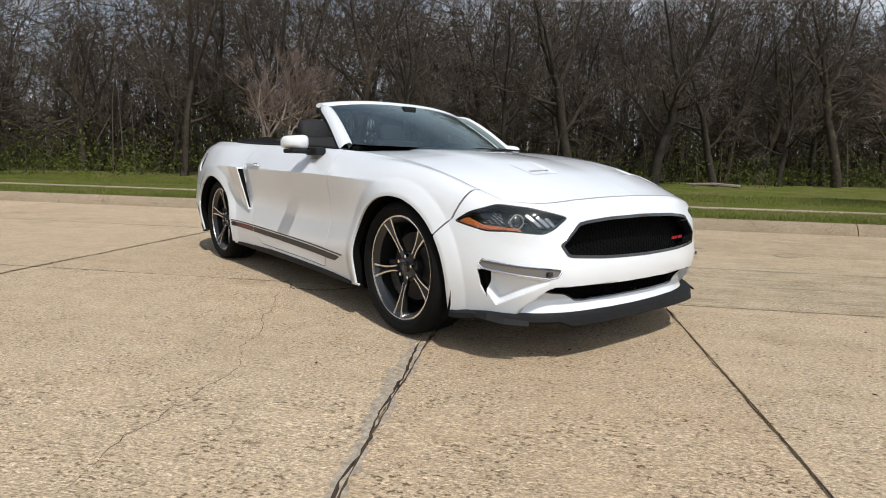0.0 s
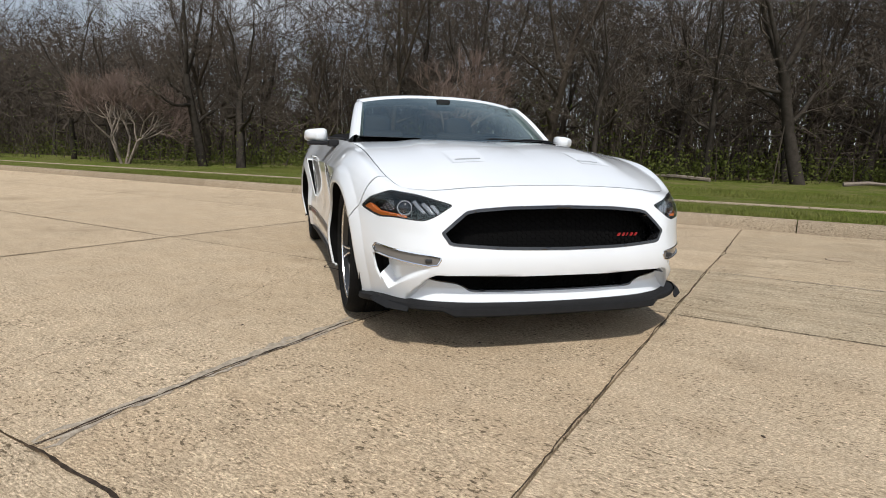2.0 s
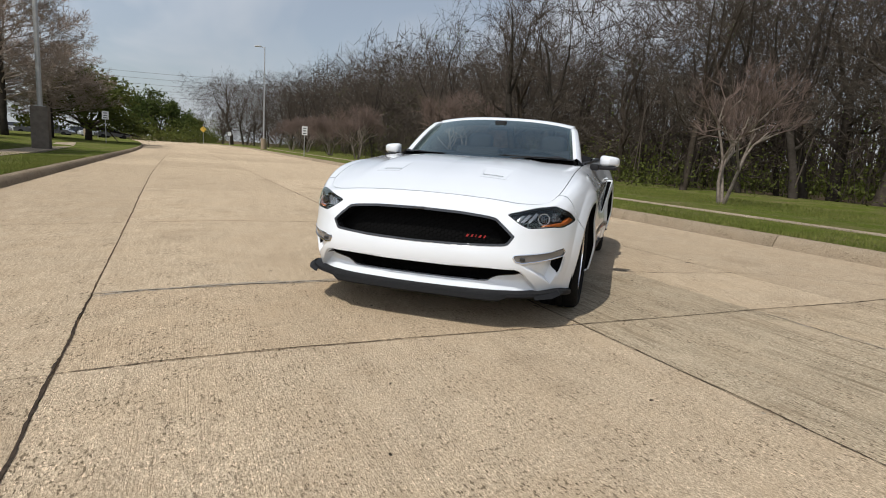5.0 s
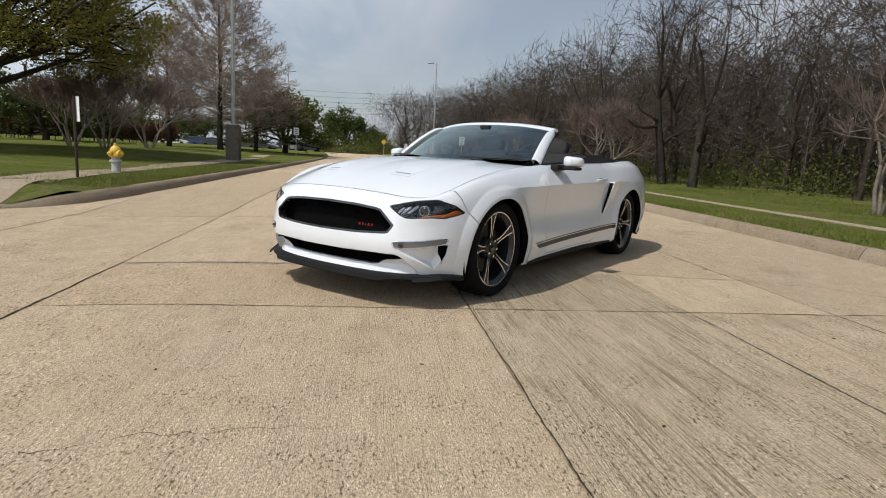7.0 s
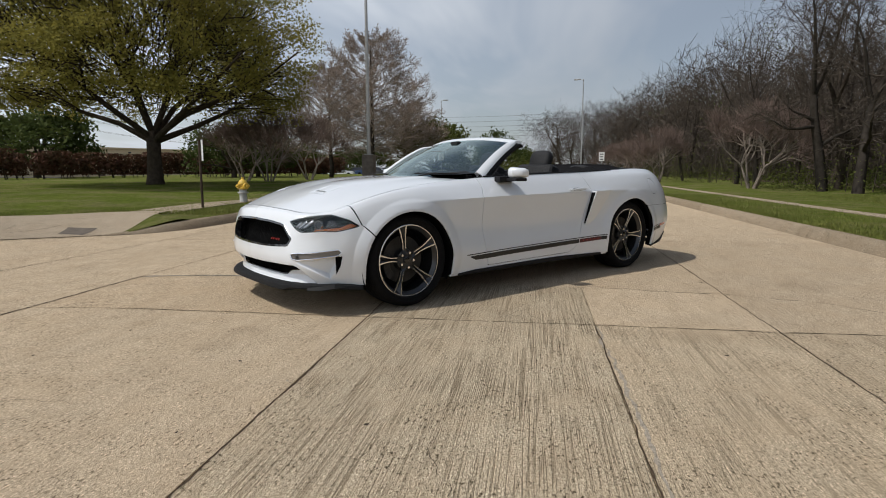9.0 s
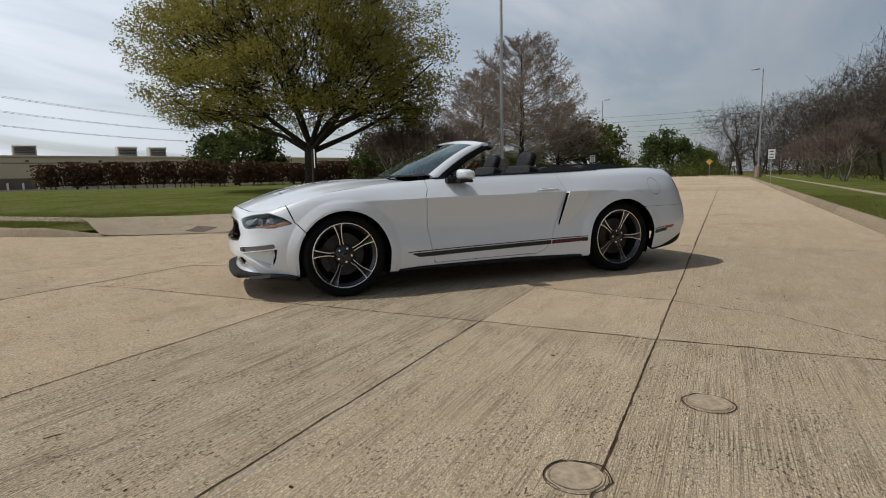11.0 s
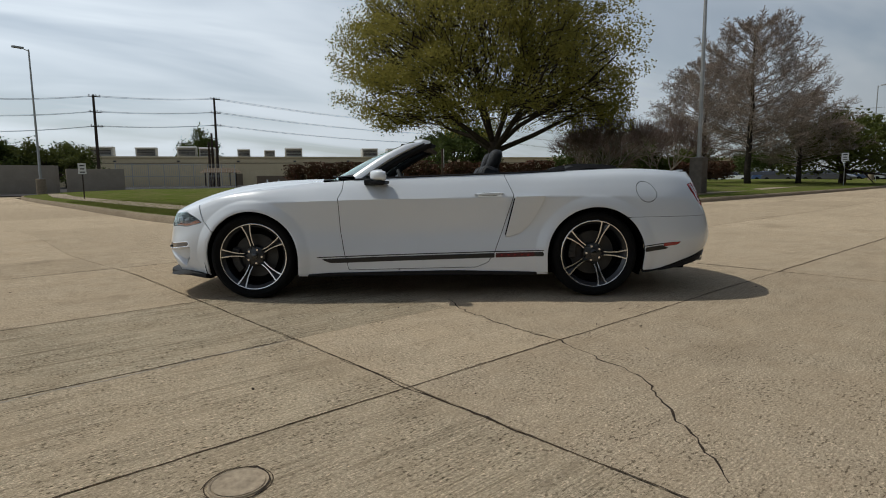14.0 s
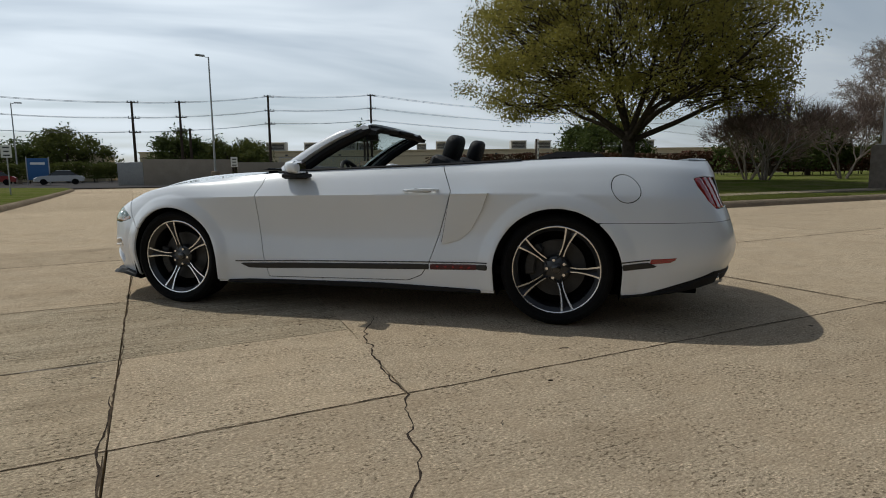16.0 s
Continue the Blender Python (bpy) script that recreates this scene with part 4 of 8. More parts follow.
# ---- wheels ----
def build_wheel():
    """One wheel, axle along y, outer face towards +y."""
    w = part("wheel", lathe([(0.20, -0.115), (0.262, -0.112), (0.268, -0.09), (0.235, -0.07), (0.235, 0.075), (0.256, 0.098), (0.262, 0.104), (0.2665, 0.104), (0.268, 0.098), (0.262, 0.092), (0.24, 0.07)], 64, "Y"), M_RIM_DK, car)
    part("tyre", lathe([(0.262, -0.115), (0.30, -0.128), (0.325, -0.122), (0.337, -0.105), (0.341, -0.07), (0.335, -0.066), (0.335, -0.058), (0.342, -0.055), (0.343, -0.02), (0.336, -0.016), (0.336, -0.008), (0.343, -0.004), (0.343, 0.03), (0.336, 0.034), (0.336, 0.042), (0.342, 0.046), (0.340, 0.08), (0.335, 0.105), (0.322, 0.122), (0.312, 0.126), (0.311, 0.128), (0.300, 0.129), (0.299, 0.127), (0.275, 0.118), (0.266, 0.104)], 72, "Y"), M_RUBBER, w, "low black tyre")
    part("rim_edge", lathe([(0.2575, 0.1005), (0.2585, 0.1075), (0.264, 0.109), (0.2685, 0.107), (0.2695, 0.1005)], 64, "Y"), M_RIM, w, "bright machined rim edge")
    part("brake_disc", lathe([(0.07, 0.012), (0.175, 0.012), (0.175, -0.012), (0.07, -0.012)], 40, "Y"), M_BRAKE, w)
    part("hub", lathe([(0.001, 0.074), (0.02, 0.074), (0.028, 0.071), (0.03, 0.064), (0.052, 0.060), (0.075, 0.052), (0.085, 0.03), (0.085, -0.03)], 32, "Y"), M_RIM_DK, w)
    part("centre_cap", lathe([(0.001, 0.0775), (0.018, 0.077), (0.024, 0.0745), (0.0255, 0.070)], 24, "Y"), M_GLOSS, w)
    part("dust_shield", lathe([(0.05, -0.03), (0.2, -0.03), (0.232, -0.04)], 32, "Y"), M_CAVITY, w)
    for k in range(5):
        a0 = math.radians(90 + 72 * k)

        def pt(r, side, y):
            # side runs across the spoke
            return Vector((r * math.cos(a0) - side * math.sin(a0), y, r * math.sin(a0) + side * math.cos(a0)))
        # body of the spoke: widens outwards into a fork, hollow between its two ribs
        bm = bmesh.new()
        rows = [(0.055, 0.024, 0.030, 0.062), (0.085, 0.015, 0.022, 0.066), (0.13, 0.0125, 0.026, 0.075), (0.18, 0.018, 0.032, 0.084), (0.225, 0.028, 0.040, 0.092), (0.256, 0.037, 0.045, 0.098)]
        rings = []
        for r, half, deep, top in rows:
            rings.append([bm.verts.new(pt(r, s * half, y)) for s, y in ((-1, top - 0.004), (-0.92, top), (-0.5, top - 0.008), (0, top - 0.014 - (r > 0.1) * 0.006), (0.5, top - 0.008), (0.92, top), (1, top - 0.004), (0.8, top - deep), (-0.8, top - deep))])
        for r0, r1 in zip(rings, rings[1:]):
            for i in range(9):
                bm.faces.new((r0[i], r0[(i + 1) % 9], r1[(i + 1) % 9], r1[i]))
        bm.faces.new(rings[0])
        bm.faces.new(rings[-1][::-1])
        bmesh.ops.recalc_face_normals(bm, faces=bm.faces)
        spoke = part("spoke", bm, M_RIM_DK, w)
        # bright machined ribs along the two edges of the fork
        for s in (-1, 1):
            bm = bmesh.new()
            prev = None
            for (r, half, deep, top), wide in zip(rows[1:], (0.0065, 0.0075, 0.0085, 0.010, 0.012)):
                c = s * half * 0.90
                ring = [bm.verts.new(pt(r, c - wide * 0.5, top + 0.0012)), bm.verts.new(pt(r, c + wide * 0.5, top + 0.0012)), bm.verts.new(pt(r, c + wide * 0.5, top - 0.006)), bm.verts.new(pt(r, c - wide * 0.5, top - 0.006))]
                if prev:
                    for i in range(4):
                        bm.faces.new((prev[i], prev[(i + 1) % 4], ring[(i + 1) % 4], ring[i]))
                prev = ring
            bmesh.ops.recalc_face_normals(bm, faces=bm.faces)
            part("machined_rib", bm, M_RIM, spoke, "bright machined edge of the spoke", smooth=False)
        a1 = a0 + math.radians(36)
        c = Vector((0.057 * math.cos(a1), 0.056, 0.057 * math.sin(a1)))
        part("wheel_nut", rod(c, c + Vector((0, 0.022, 0)), 0.0115, 0.0095, 6), M_CHROME, w)
    # caliper behind the spokes
    bm = bmesh.new()
    for i in range(7):
        a = math.radians(-28 + 56 * i / 6)
        box((0.06, 0.09, 0.035), (0.165 * math.cos(a), 0.0, 0.165 * math.sin(a)), 0.006, (0, -math.degrees(a), 0), bm, 1)
    part("brake_caliper", bm, M_BRAKE, w)
    return w


first = build_wheel()
spots = [pose(0.0, 0.748, 0.343, 0, 12, 0), pose(-2.72, 0.775, 0.343, 0, -20, 0), pose(0.0, -0.748, 0.343, 0, 30, 180), pose(-2.72, -0.775, 0.343, 0, 5, 180)]
first.matrix_basis = spots[0]
for m in spots[1:]:
    copy_thing(first, m)
# wells
for sx, r in ((0.0, 0.40), (-2.72, 0.405)):
    for sy in (1, -1):
        bm = bmesh.new()
        n = 24
        prev = None
        for i in range(n + 1):
            a = math.radians(-25 + 230 * i / n)
            p = [bm.verts.new((sx + r * math.cos(a), sy * yy, max(0.16, 0.335 + r * math.sin(a)))) for yy in (0.845, 0.55)]
            if prev:
                bm.faces.new((prev[0], prev[1], p[1], p[0]))
            prev = p
        b = [bm.verts.new((sx + xx, sy * 0.55, zz)) for xx, zz in ((-0.42, 0.14), (0.42, 0.14), (0.42, 0.8), (-0.42, 0.8))]
        bm.faces.new(b)
        part("wheel_well", bm, M_CAVITY, car)

# ---- hood and windscreen ----
s_corner, s_cowl = BS[4], BS[8] + 0.16
HN = 130
tt = np.linspace(0, 1, HN)
front_c = np.stack([edge_x(tt * s_corner), edge_y(tt * s_corner), edge_z(tt * s_corner)], 1)
ss = s_corner + (s_cowl - s_corner) * tt
side_c = np.stack([edge_x(ss), edge_y(ss), edge_z(ss)], 1)
nose_x = float(edge_x(0.0))
mid_x = nose_x + (-0.47 - nose_x) * tt
mid_c = np.stack([mid_x, 0 * tt, smooth_curve([-0.47, -0.3, 0.0, 0.28, 0.51, 0.65, nose_x], [0.945, 0.939, 0.920, 0.882, 0.829, 0.783, 0.738])(mid_x)], 1)
end = side_c[-1]
cowl_x = -0.47 + (end[0] + 0.47) * tt ** 2.2
cowl_c = np.stack([cowl_x, end[1] * tt, 0.945 + (end[2] - 0.945) * tt ** 2.4], 1)
R, T = np.meshgrid(tt, tt, indexing="ij")          # R from nose to cowl, T from middle to side
Rk, Tk = R[..., None], T[..., None]
HOOD = (1 - Rk) * front_c[None, :, :] + Rk * cowl_c[None, :, :] + (1 - Tk) * mid_c[:, None, :] + Tk * side_c[:, None, :] \
    - ((1 - Rk) * (1 - Tk) * front_c[0] + (1 - Rk) * Tk * front_c[-1] + Rk * (1 - Tk) * cowl_c[0] + Rk * Tk * cowl_c[-1])
# raised centre with two soft shoulders
hx, hy = HOOD[..., 0], HOOD[..., 1]
ridge = 0.010 / (1 + np.exp(-(0.47 + 0.05 * hx - hy) / 0.02)) * np.clip((0.72 - hx) / 0.5, 0, 1)
puff = 0.015 * np.sin(np.pi * np.clip(T, 0, 1)) * np.sin(np.pi * np.clip(R, 0, 1)) ** 0.7
HOOD[..., 2] += ridge * np.clip((T < 0.98) * 1.0, 0, 1) * (1 - T ** 8) + puff
HOOD_N = normals_of(HOOD)
if HOOD_N[20, 20, 2] < 0:
    HOOD_N = -HOOD_N
VENT_TOP = [(0.49, 0.255), (0.48, 0.42), (0.28, 0.43), (0.28, 0.235)]
D_VTOP = poly_dist(hx, hy, VENT_TOP)
SLOT = [(0.435, 0.262), (0.43, 0.388), (0.410, 0.388), (0.415, 0.262)]
HOOD[..., 2] -= 0.007 * np.clip(D_VTOP / 0.02, 0, 1) * np.clip((hx - 0.28) / 0.12, 0, 1)
inner = np.minimum((1 - T) * 0.75 - 0.006, R * 1.27 - 0.008)


def top_part(name, P, N, D, mat, parent, label="", thick=0.012):
    v, f = clip_grid(P, N, D, thick)
    k = len(v)
    vv = [tuple(p) for p in v] + [(p[0], -p[1], p[2]) for p in v]
    ff = [q for q in f] + [[i + k for i in reversed(q)] for q in f]
    ff = [q for q in ff if not all(abs(vv[i][1]) < 0.003 for i in q)]
    bm = bmesh.new()
    bv = [bm.verts.new(p) for p in vv]
    for q in ff:
        try:
            bm.faces.new([bv[i] for i in q])
        except ValueError:
            pass
    bmesh.ops.remove_doubles(bm, verts=bm.verts, dist=0.0004)
    bmesh.ops.recalc_face_normals(bm, faces=bm.faces)
    return part(name, bm, mat, parent, label, True, 38)


D_SLOT = poly_dist(hx, hy, SLOT)
hood = top_part("hood", HOOD, HOOD_N, np.minimum(inner, -D_SLOT), M_PAINT, car)
# shade inside the slot is a near-black sheet below it
both("hood_vent", D_SLOT + 0.01, M_CAVITY, hood, "dark slot of the hood vent", 0.004, HOOD - HOOD_N * 0.012, HOOD_N)
# near-black sheet added close under the hood, as shade in its shut line
top_part("engine_bay_liner", HOOD - HOOD_N * 0.005, HOOD_N, np.minimum(np.minimum(1 - T, R) + 0.001, -D_SLOT), M_CAVITY, car, "", 0.0)

# windscreen: a bent sheet between a lower and an upper curve
WN = 24
wt = np.linspace(0, 1, WN)
low_c = np.stack([-0.52 - 0.31 * wt ** 2.2, 0.715 * wt, 0.948 - 0.012 * wt ** 2], 1)
top_c = np.stack([-1.285 - 0.085 * wt ** 2.4, 0.60 * wt, 1.295 - 0.045 * wt ** 2.6], 1)
vv = np.linspace(0, 1, 20)
WIND = low_c[:, None, :] * (1 - vv[None, :, None]) + top_c[:, None, :] * vv[None, :, None]
WIND[..., 0] += 0.0
WIND[..., 2] += 0.028 * np.sin(np.pi * vv)[None, :]
WIND_N = normals_of(WIND)
if WIND_N[5, 5, 0] < 0:
    WIND_N = -WIND_N
Wt = np.repeat(wt[:, None], 20, 1)
Wv = np.repeat(vv[None, :], WN, 0)
glass = top_part("windscreen", WIND, WIND_N, np.minimum((0.955 - Wt), 0.975 - Wv) + 1e-4, M_GLASS, car, "tinted windscreen glass", 0.0)
glass.visible_shadow = False
band = top_part("windscreen_border", WIND - WIND_N * 0.002, WIND_N, np.maximum.reduce([Wt - 0.915, Wv - 0.94, 0.045 - Wv]), M_GLOSS, glass, "black printed border", 0.0)
# frame: white outside, black within
for sgn in (1, -1):
    pts = []
    for k in range(13):
        u = k / 12
        p = low_c[-1] * (1 - u) + top_c[-1] * u
        pts.append((p[0], p[1] * sgn, p[2] + 0.028 * math.sin(math.pi * u)))
    bm = bmesh.new()
    rings = []
    for k, p in enumerate(pts):
        d = Vector(pts[min(k + 1, 12)]) - Vector(pts[max(k - 1, 0)])
        d.normalize()
        outw = Vector((0.35, sgn, 0.25))
        outw = (outw - d * outw.dot(d)).normalized()
        fwd = d.cross(outw) * sgn
        w = (0.060 - 0.022 * k / 12) * (1 - 0.5 * max(0.0, (k - 9) / 3))
        prof = [(0.026, 0.016), (0.030, -0.006), (0.024, -w * 0.6), (0.010, -w), (-0.016, -w * 1.02), (-0.022, 0.0), (-0.014, 0.016)]
        rings.append([bm.verts.new(Vector(p) - outw * 0.02 * max(0.0, (k - 9) / 3) ** 2 + (outw * a + fwd * b) * (1 - 0.55 * max(0.0, (k - 9) / 3) ** 2)) for a, b in prof])
    for r0, r1 in zip(rings, rings[1:]):
        for i in range(7):
            bm.faces.new((r0[i], r0[(i + 1) % 7], r1[(i + 1) % 7], r1[i]))
    bmesh.ops.recalc_face_normals(bm, faces=bm.faces)
    part("windscreen_pillar", bm, M_PAINT, car)

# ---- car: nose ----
# grille: near-black sheet for the shade within, honeycomb, thin bright surround, red letters as bars
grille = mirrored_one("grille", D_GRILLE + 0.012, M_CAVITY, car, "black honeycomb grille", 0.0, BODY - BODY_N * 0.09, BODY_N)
mirrored_one("grille_surround", np.minimum(D_GRILLE + 0.001, 0.013 - D_GRILLE), M_GLOSS, grille, "gloss black grille surround", 0.05, BODY + BODY_N * 0.001, BODY_N)


def skin(s, z, off=0.0):
    """The point of the body's skin at the place s along and height z (mirrored for negative s)."""
    i = int(np.clip(np.searchsorted(su, abs(s)) - 1, 0, NU - 2))
    w = min(1.0, max(0.0, (abs(s) - su[i]) / (su[i + 1] - su[i])))
    p = np.zeros(3)
    for k, q in ((i, 1 - w), (i + 1, w)):
        zz = BODY[k, :, 2]
        j0 = int(np.clip(np.searchsorted(np.maximum.accumulate(zz), z) - 1, 0, NV - 2))
        u = 0.0 if abs(zz[j0 + 1] - zz[j0]) < 1e-6 else min(1.0, max(0.0, (z - zz[j0]) / (zz[j0 + 1] - zz[j0])))
        p = p + q * (BODY[k, j0] * (1 - u) + BODY[k, j0 + 1] * u + off * (BODY_N[k, j0] * (1 - u) + BODY_N[k, j0 + 1] * u))
    return Vector((p[0], p[1] * (1 if s >= 0 else -1), p[2]))


def honeycomb(poly, depth, cell, r, name, parent, label):
    """Hexagon net inside an outline of the nose, set back from the skin."""
    bm = bmesh.new()
    zs = [p[1] for p in poly]
    ss = [p[0] for p in poly]
    dz, ds = cell * 0.866, cell * 1.5
    k, s = 0, min(ss)
    done = set()
    while s < max(ss):
        z = min(zs) + (dz if k % 2 else 0)
        while z < max(zs):
            ring = [(s + cell * math.cos(math.pi * q / 3), z + cell * math.sin(math.pi * q / 3)) for q in range(6)]
            for a, b in zip(ring, ring[1:] + ring[:1]):
                key = tuple(sorted(((round(a[0], 3), round(a[1], 3)), (round(b[0], 3), round(b[1], 3)))))
                mid = ((a[0] + b[0]) / 2, (a[1] + b[1]) / 2)
                if key in done or poly_dist(mid[0], mid[1], poly) < 0.0:
                    continue
                done.add(key)
                pa, pb = skin(*a, -depth), skin(*b, -depth)
                rod(pa, pb, r, r, 4, bm, False)
            z += 2 * dz
        s += ds
        k += 1
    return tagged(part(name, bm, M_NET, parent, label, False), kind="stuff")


def outline_tube(name, poly, r, off, mat, parent, label, sgn=1, closed=True):
    """A thin round moulding along an outline on the skin."""
    pts = []
    for a, b in zip(poly, poly[1:] + (poly[:1] if closed else [])):
        n = max(1, int(math.hypot(a[0] - b[0], a[1] - b[1]) / 0.03))
        pts += [skin(sgn * (a[0] + (b[0] - a[0]) * k / n), a[1] + (b[1] - a[1]) * k / n, off) for k in range(n)]
    return part(name, tube(pts, r, 6, closed=closed), mat, parent, label)


outline_tube("grille_edge", GRILLE, 0.0022, -0.001, M_LAMP, grille, "thin bright grille edge")
honeycomb(GRILLE, 0.055, 0.015, 0.0016, "grille_net", grille, "black honeycomb net")
# badge: five slanted strokes
for k, w in enumerate((0.010, 0.008, 0.003, 0.010, 0.008)):
    y0 = 0.276 + (0, 0.029, 0.058, 0.072, 0.101)[k]
    a = skin(s_front(y0), 0.519, -0.03)
    bm = extrude_poly([(0, 0), (w, 0), (w + 0.008, 0.014), (0.008, 0.014)], 0.006, Matrix.Translation(a + Vector((0.004, w, 0))) @ Matrix(((0, 0, 1, 0), (1, 0, 0, 0), (0, 1, 0, 0), (0, 0, 0, 1))) @ Matrix.Identity(4))
    part("badge_stroke", bm, M_BADGE, grille, "red badge stroke", False)

# lower intake, its inner shade given by a near-black sheet
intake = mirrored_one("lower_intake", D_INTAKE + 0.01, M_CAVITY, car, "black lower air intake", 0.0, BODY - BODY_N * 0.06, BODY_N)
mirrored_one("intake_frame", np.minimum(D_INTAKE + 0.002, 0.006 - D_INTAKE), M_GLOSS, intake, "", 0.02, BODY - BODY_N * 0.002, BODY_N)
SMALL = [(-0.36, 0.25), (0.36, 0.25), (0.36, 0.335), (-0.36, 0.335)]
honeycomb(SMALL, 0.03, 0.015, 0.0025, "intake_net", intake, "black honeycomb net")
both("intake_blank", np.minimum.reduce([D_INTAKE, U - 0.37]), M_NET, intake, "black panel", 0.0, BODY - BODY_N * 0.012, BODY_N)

# chin splitter: a dark blade, deeper across the middle, with a step and turned-up ends
LX = [0.862, 0.857, 0.840, 0.80, 0.725, 0.622, 0.49, 0.41]
LY = [0.0, 0.25, 0.43, 0.567, 0.682, 0.772, 0.828, 0.848]
qs = np.linspace(0, 1, len(LX))
fx, fy = smooth_curve(qs, LX), smooth_curve(qs, LY)
bm = bmesh.new()
rings = []
for k in range(-60, 61):
    q = abs(k) / 60
    s = 1 if k >= 0 else -1
    x, y = float(fx(q)), float(fy(q)) * s
    mid = min(1.0, max(0.0, (0.40 - q) / 0.05))       # 1 across the middle, 0 beyond the step
    z = 0.180 + 0.018 * (1 - mid) * min(1.0, max(0.0, (0.95 - q) / 0.2))
    t = 0.034 * mid + (0.017 + 0.008 * q) * (1 - mid)
    x -= 0.018 * (1 - mid)
    a = 1.25 * q
    cx, cy = math.cos(a), math.sin(a) * s
    rings.append([bm.verts.new((x - cx * o, y - cy * o, z + h)) for o, h in ((0.003, -0.003), (0.0, 0.002), (0.004, t * 0.85), (0.012, t), (0.10, t + 0.012), (0.10, -0.02), (0.02, -0.01))])
for r0, r1 in zip(rings, rings[1:]):
    for i in range(7):
        bm.faces.new((r0[i], r0[(i + 1) % 7], r1[(i + 1) % 7], r1[i]))
bm.faces.new(rings[0])
bm.faces.new(rings[-1][::-1])
bmesh.ops.recalc_face_normals(bm, faces=bm.faces)
splitter = part("front_splitter", bm, M_LIP, car, "dark grey front splitter")
for sgn in (1, -1):
    bm = bmesh.new()
    low_e = [(0.735, 0.680, 0.186), (0.655, 0.750, 0.188), (0.575, 0.786, 0.192), (0.510, 0.797, 0.196)]
    hi_e = [(0.728, 0.675, 0.206), (0.650, 0.745, 0.216), (0.580, 0.782, 0.228), (0.522, 0.790, 0.226)]
    out_e = [(0.742, 0.686, 0.190), (0.670, 0.766, 0.193), (0.595, 0.806, 0.204), (0.518, 0.812, 0.204)]
    rings = [[bm.verts.new((x, y * sgn, z)) for x, y, z in (a, c, b)] for a, b, c in zip(low_e, hi_e, out_e)]
    for r0, r1 in zip(rings, rings[1:]):
        for i in range(3):
            bm.faces.new((r0[i], r0[(i + 1) % 3], r1[(i + 1) % 3], r1[i]))
    bm.faces.new(rings[0])
    bm.faces.new(rings[-1][::-1])
    bmesh.ops.recalc_face_normals(bm, faces=bm.faces)
    part("splitter_end", bm, M_LIP, splitter, "turned-up splitter end", False)

# belly closes the underside
bm = bmesh.new()
for x0, x1, w in ((-3.55, -3.12, 0.6), (-3.12, -2.3, 0.52), (-2.3, -0.42, 0.84), (-0.42, 0.42, 0.52), (0.42, 0.64, 0.56)):
    box((x1 - x0 - 0.002, 2 * w, 0.05), ((x0 + x1) / 2, 0, 0.205), 0, (0, 0, 0), bm)
part("underbody", bm, M_CAVITY, car)
bm = bmesh.new()
box((0.03, 1.3, 0.40), (0.64, 0, 0.42), 0, (0, 0, 0), bm)
part("radiator_wall", bm, M_CAVITY, car)

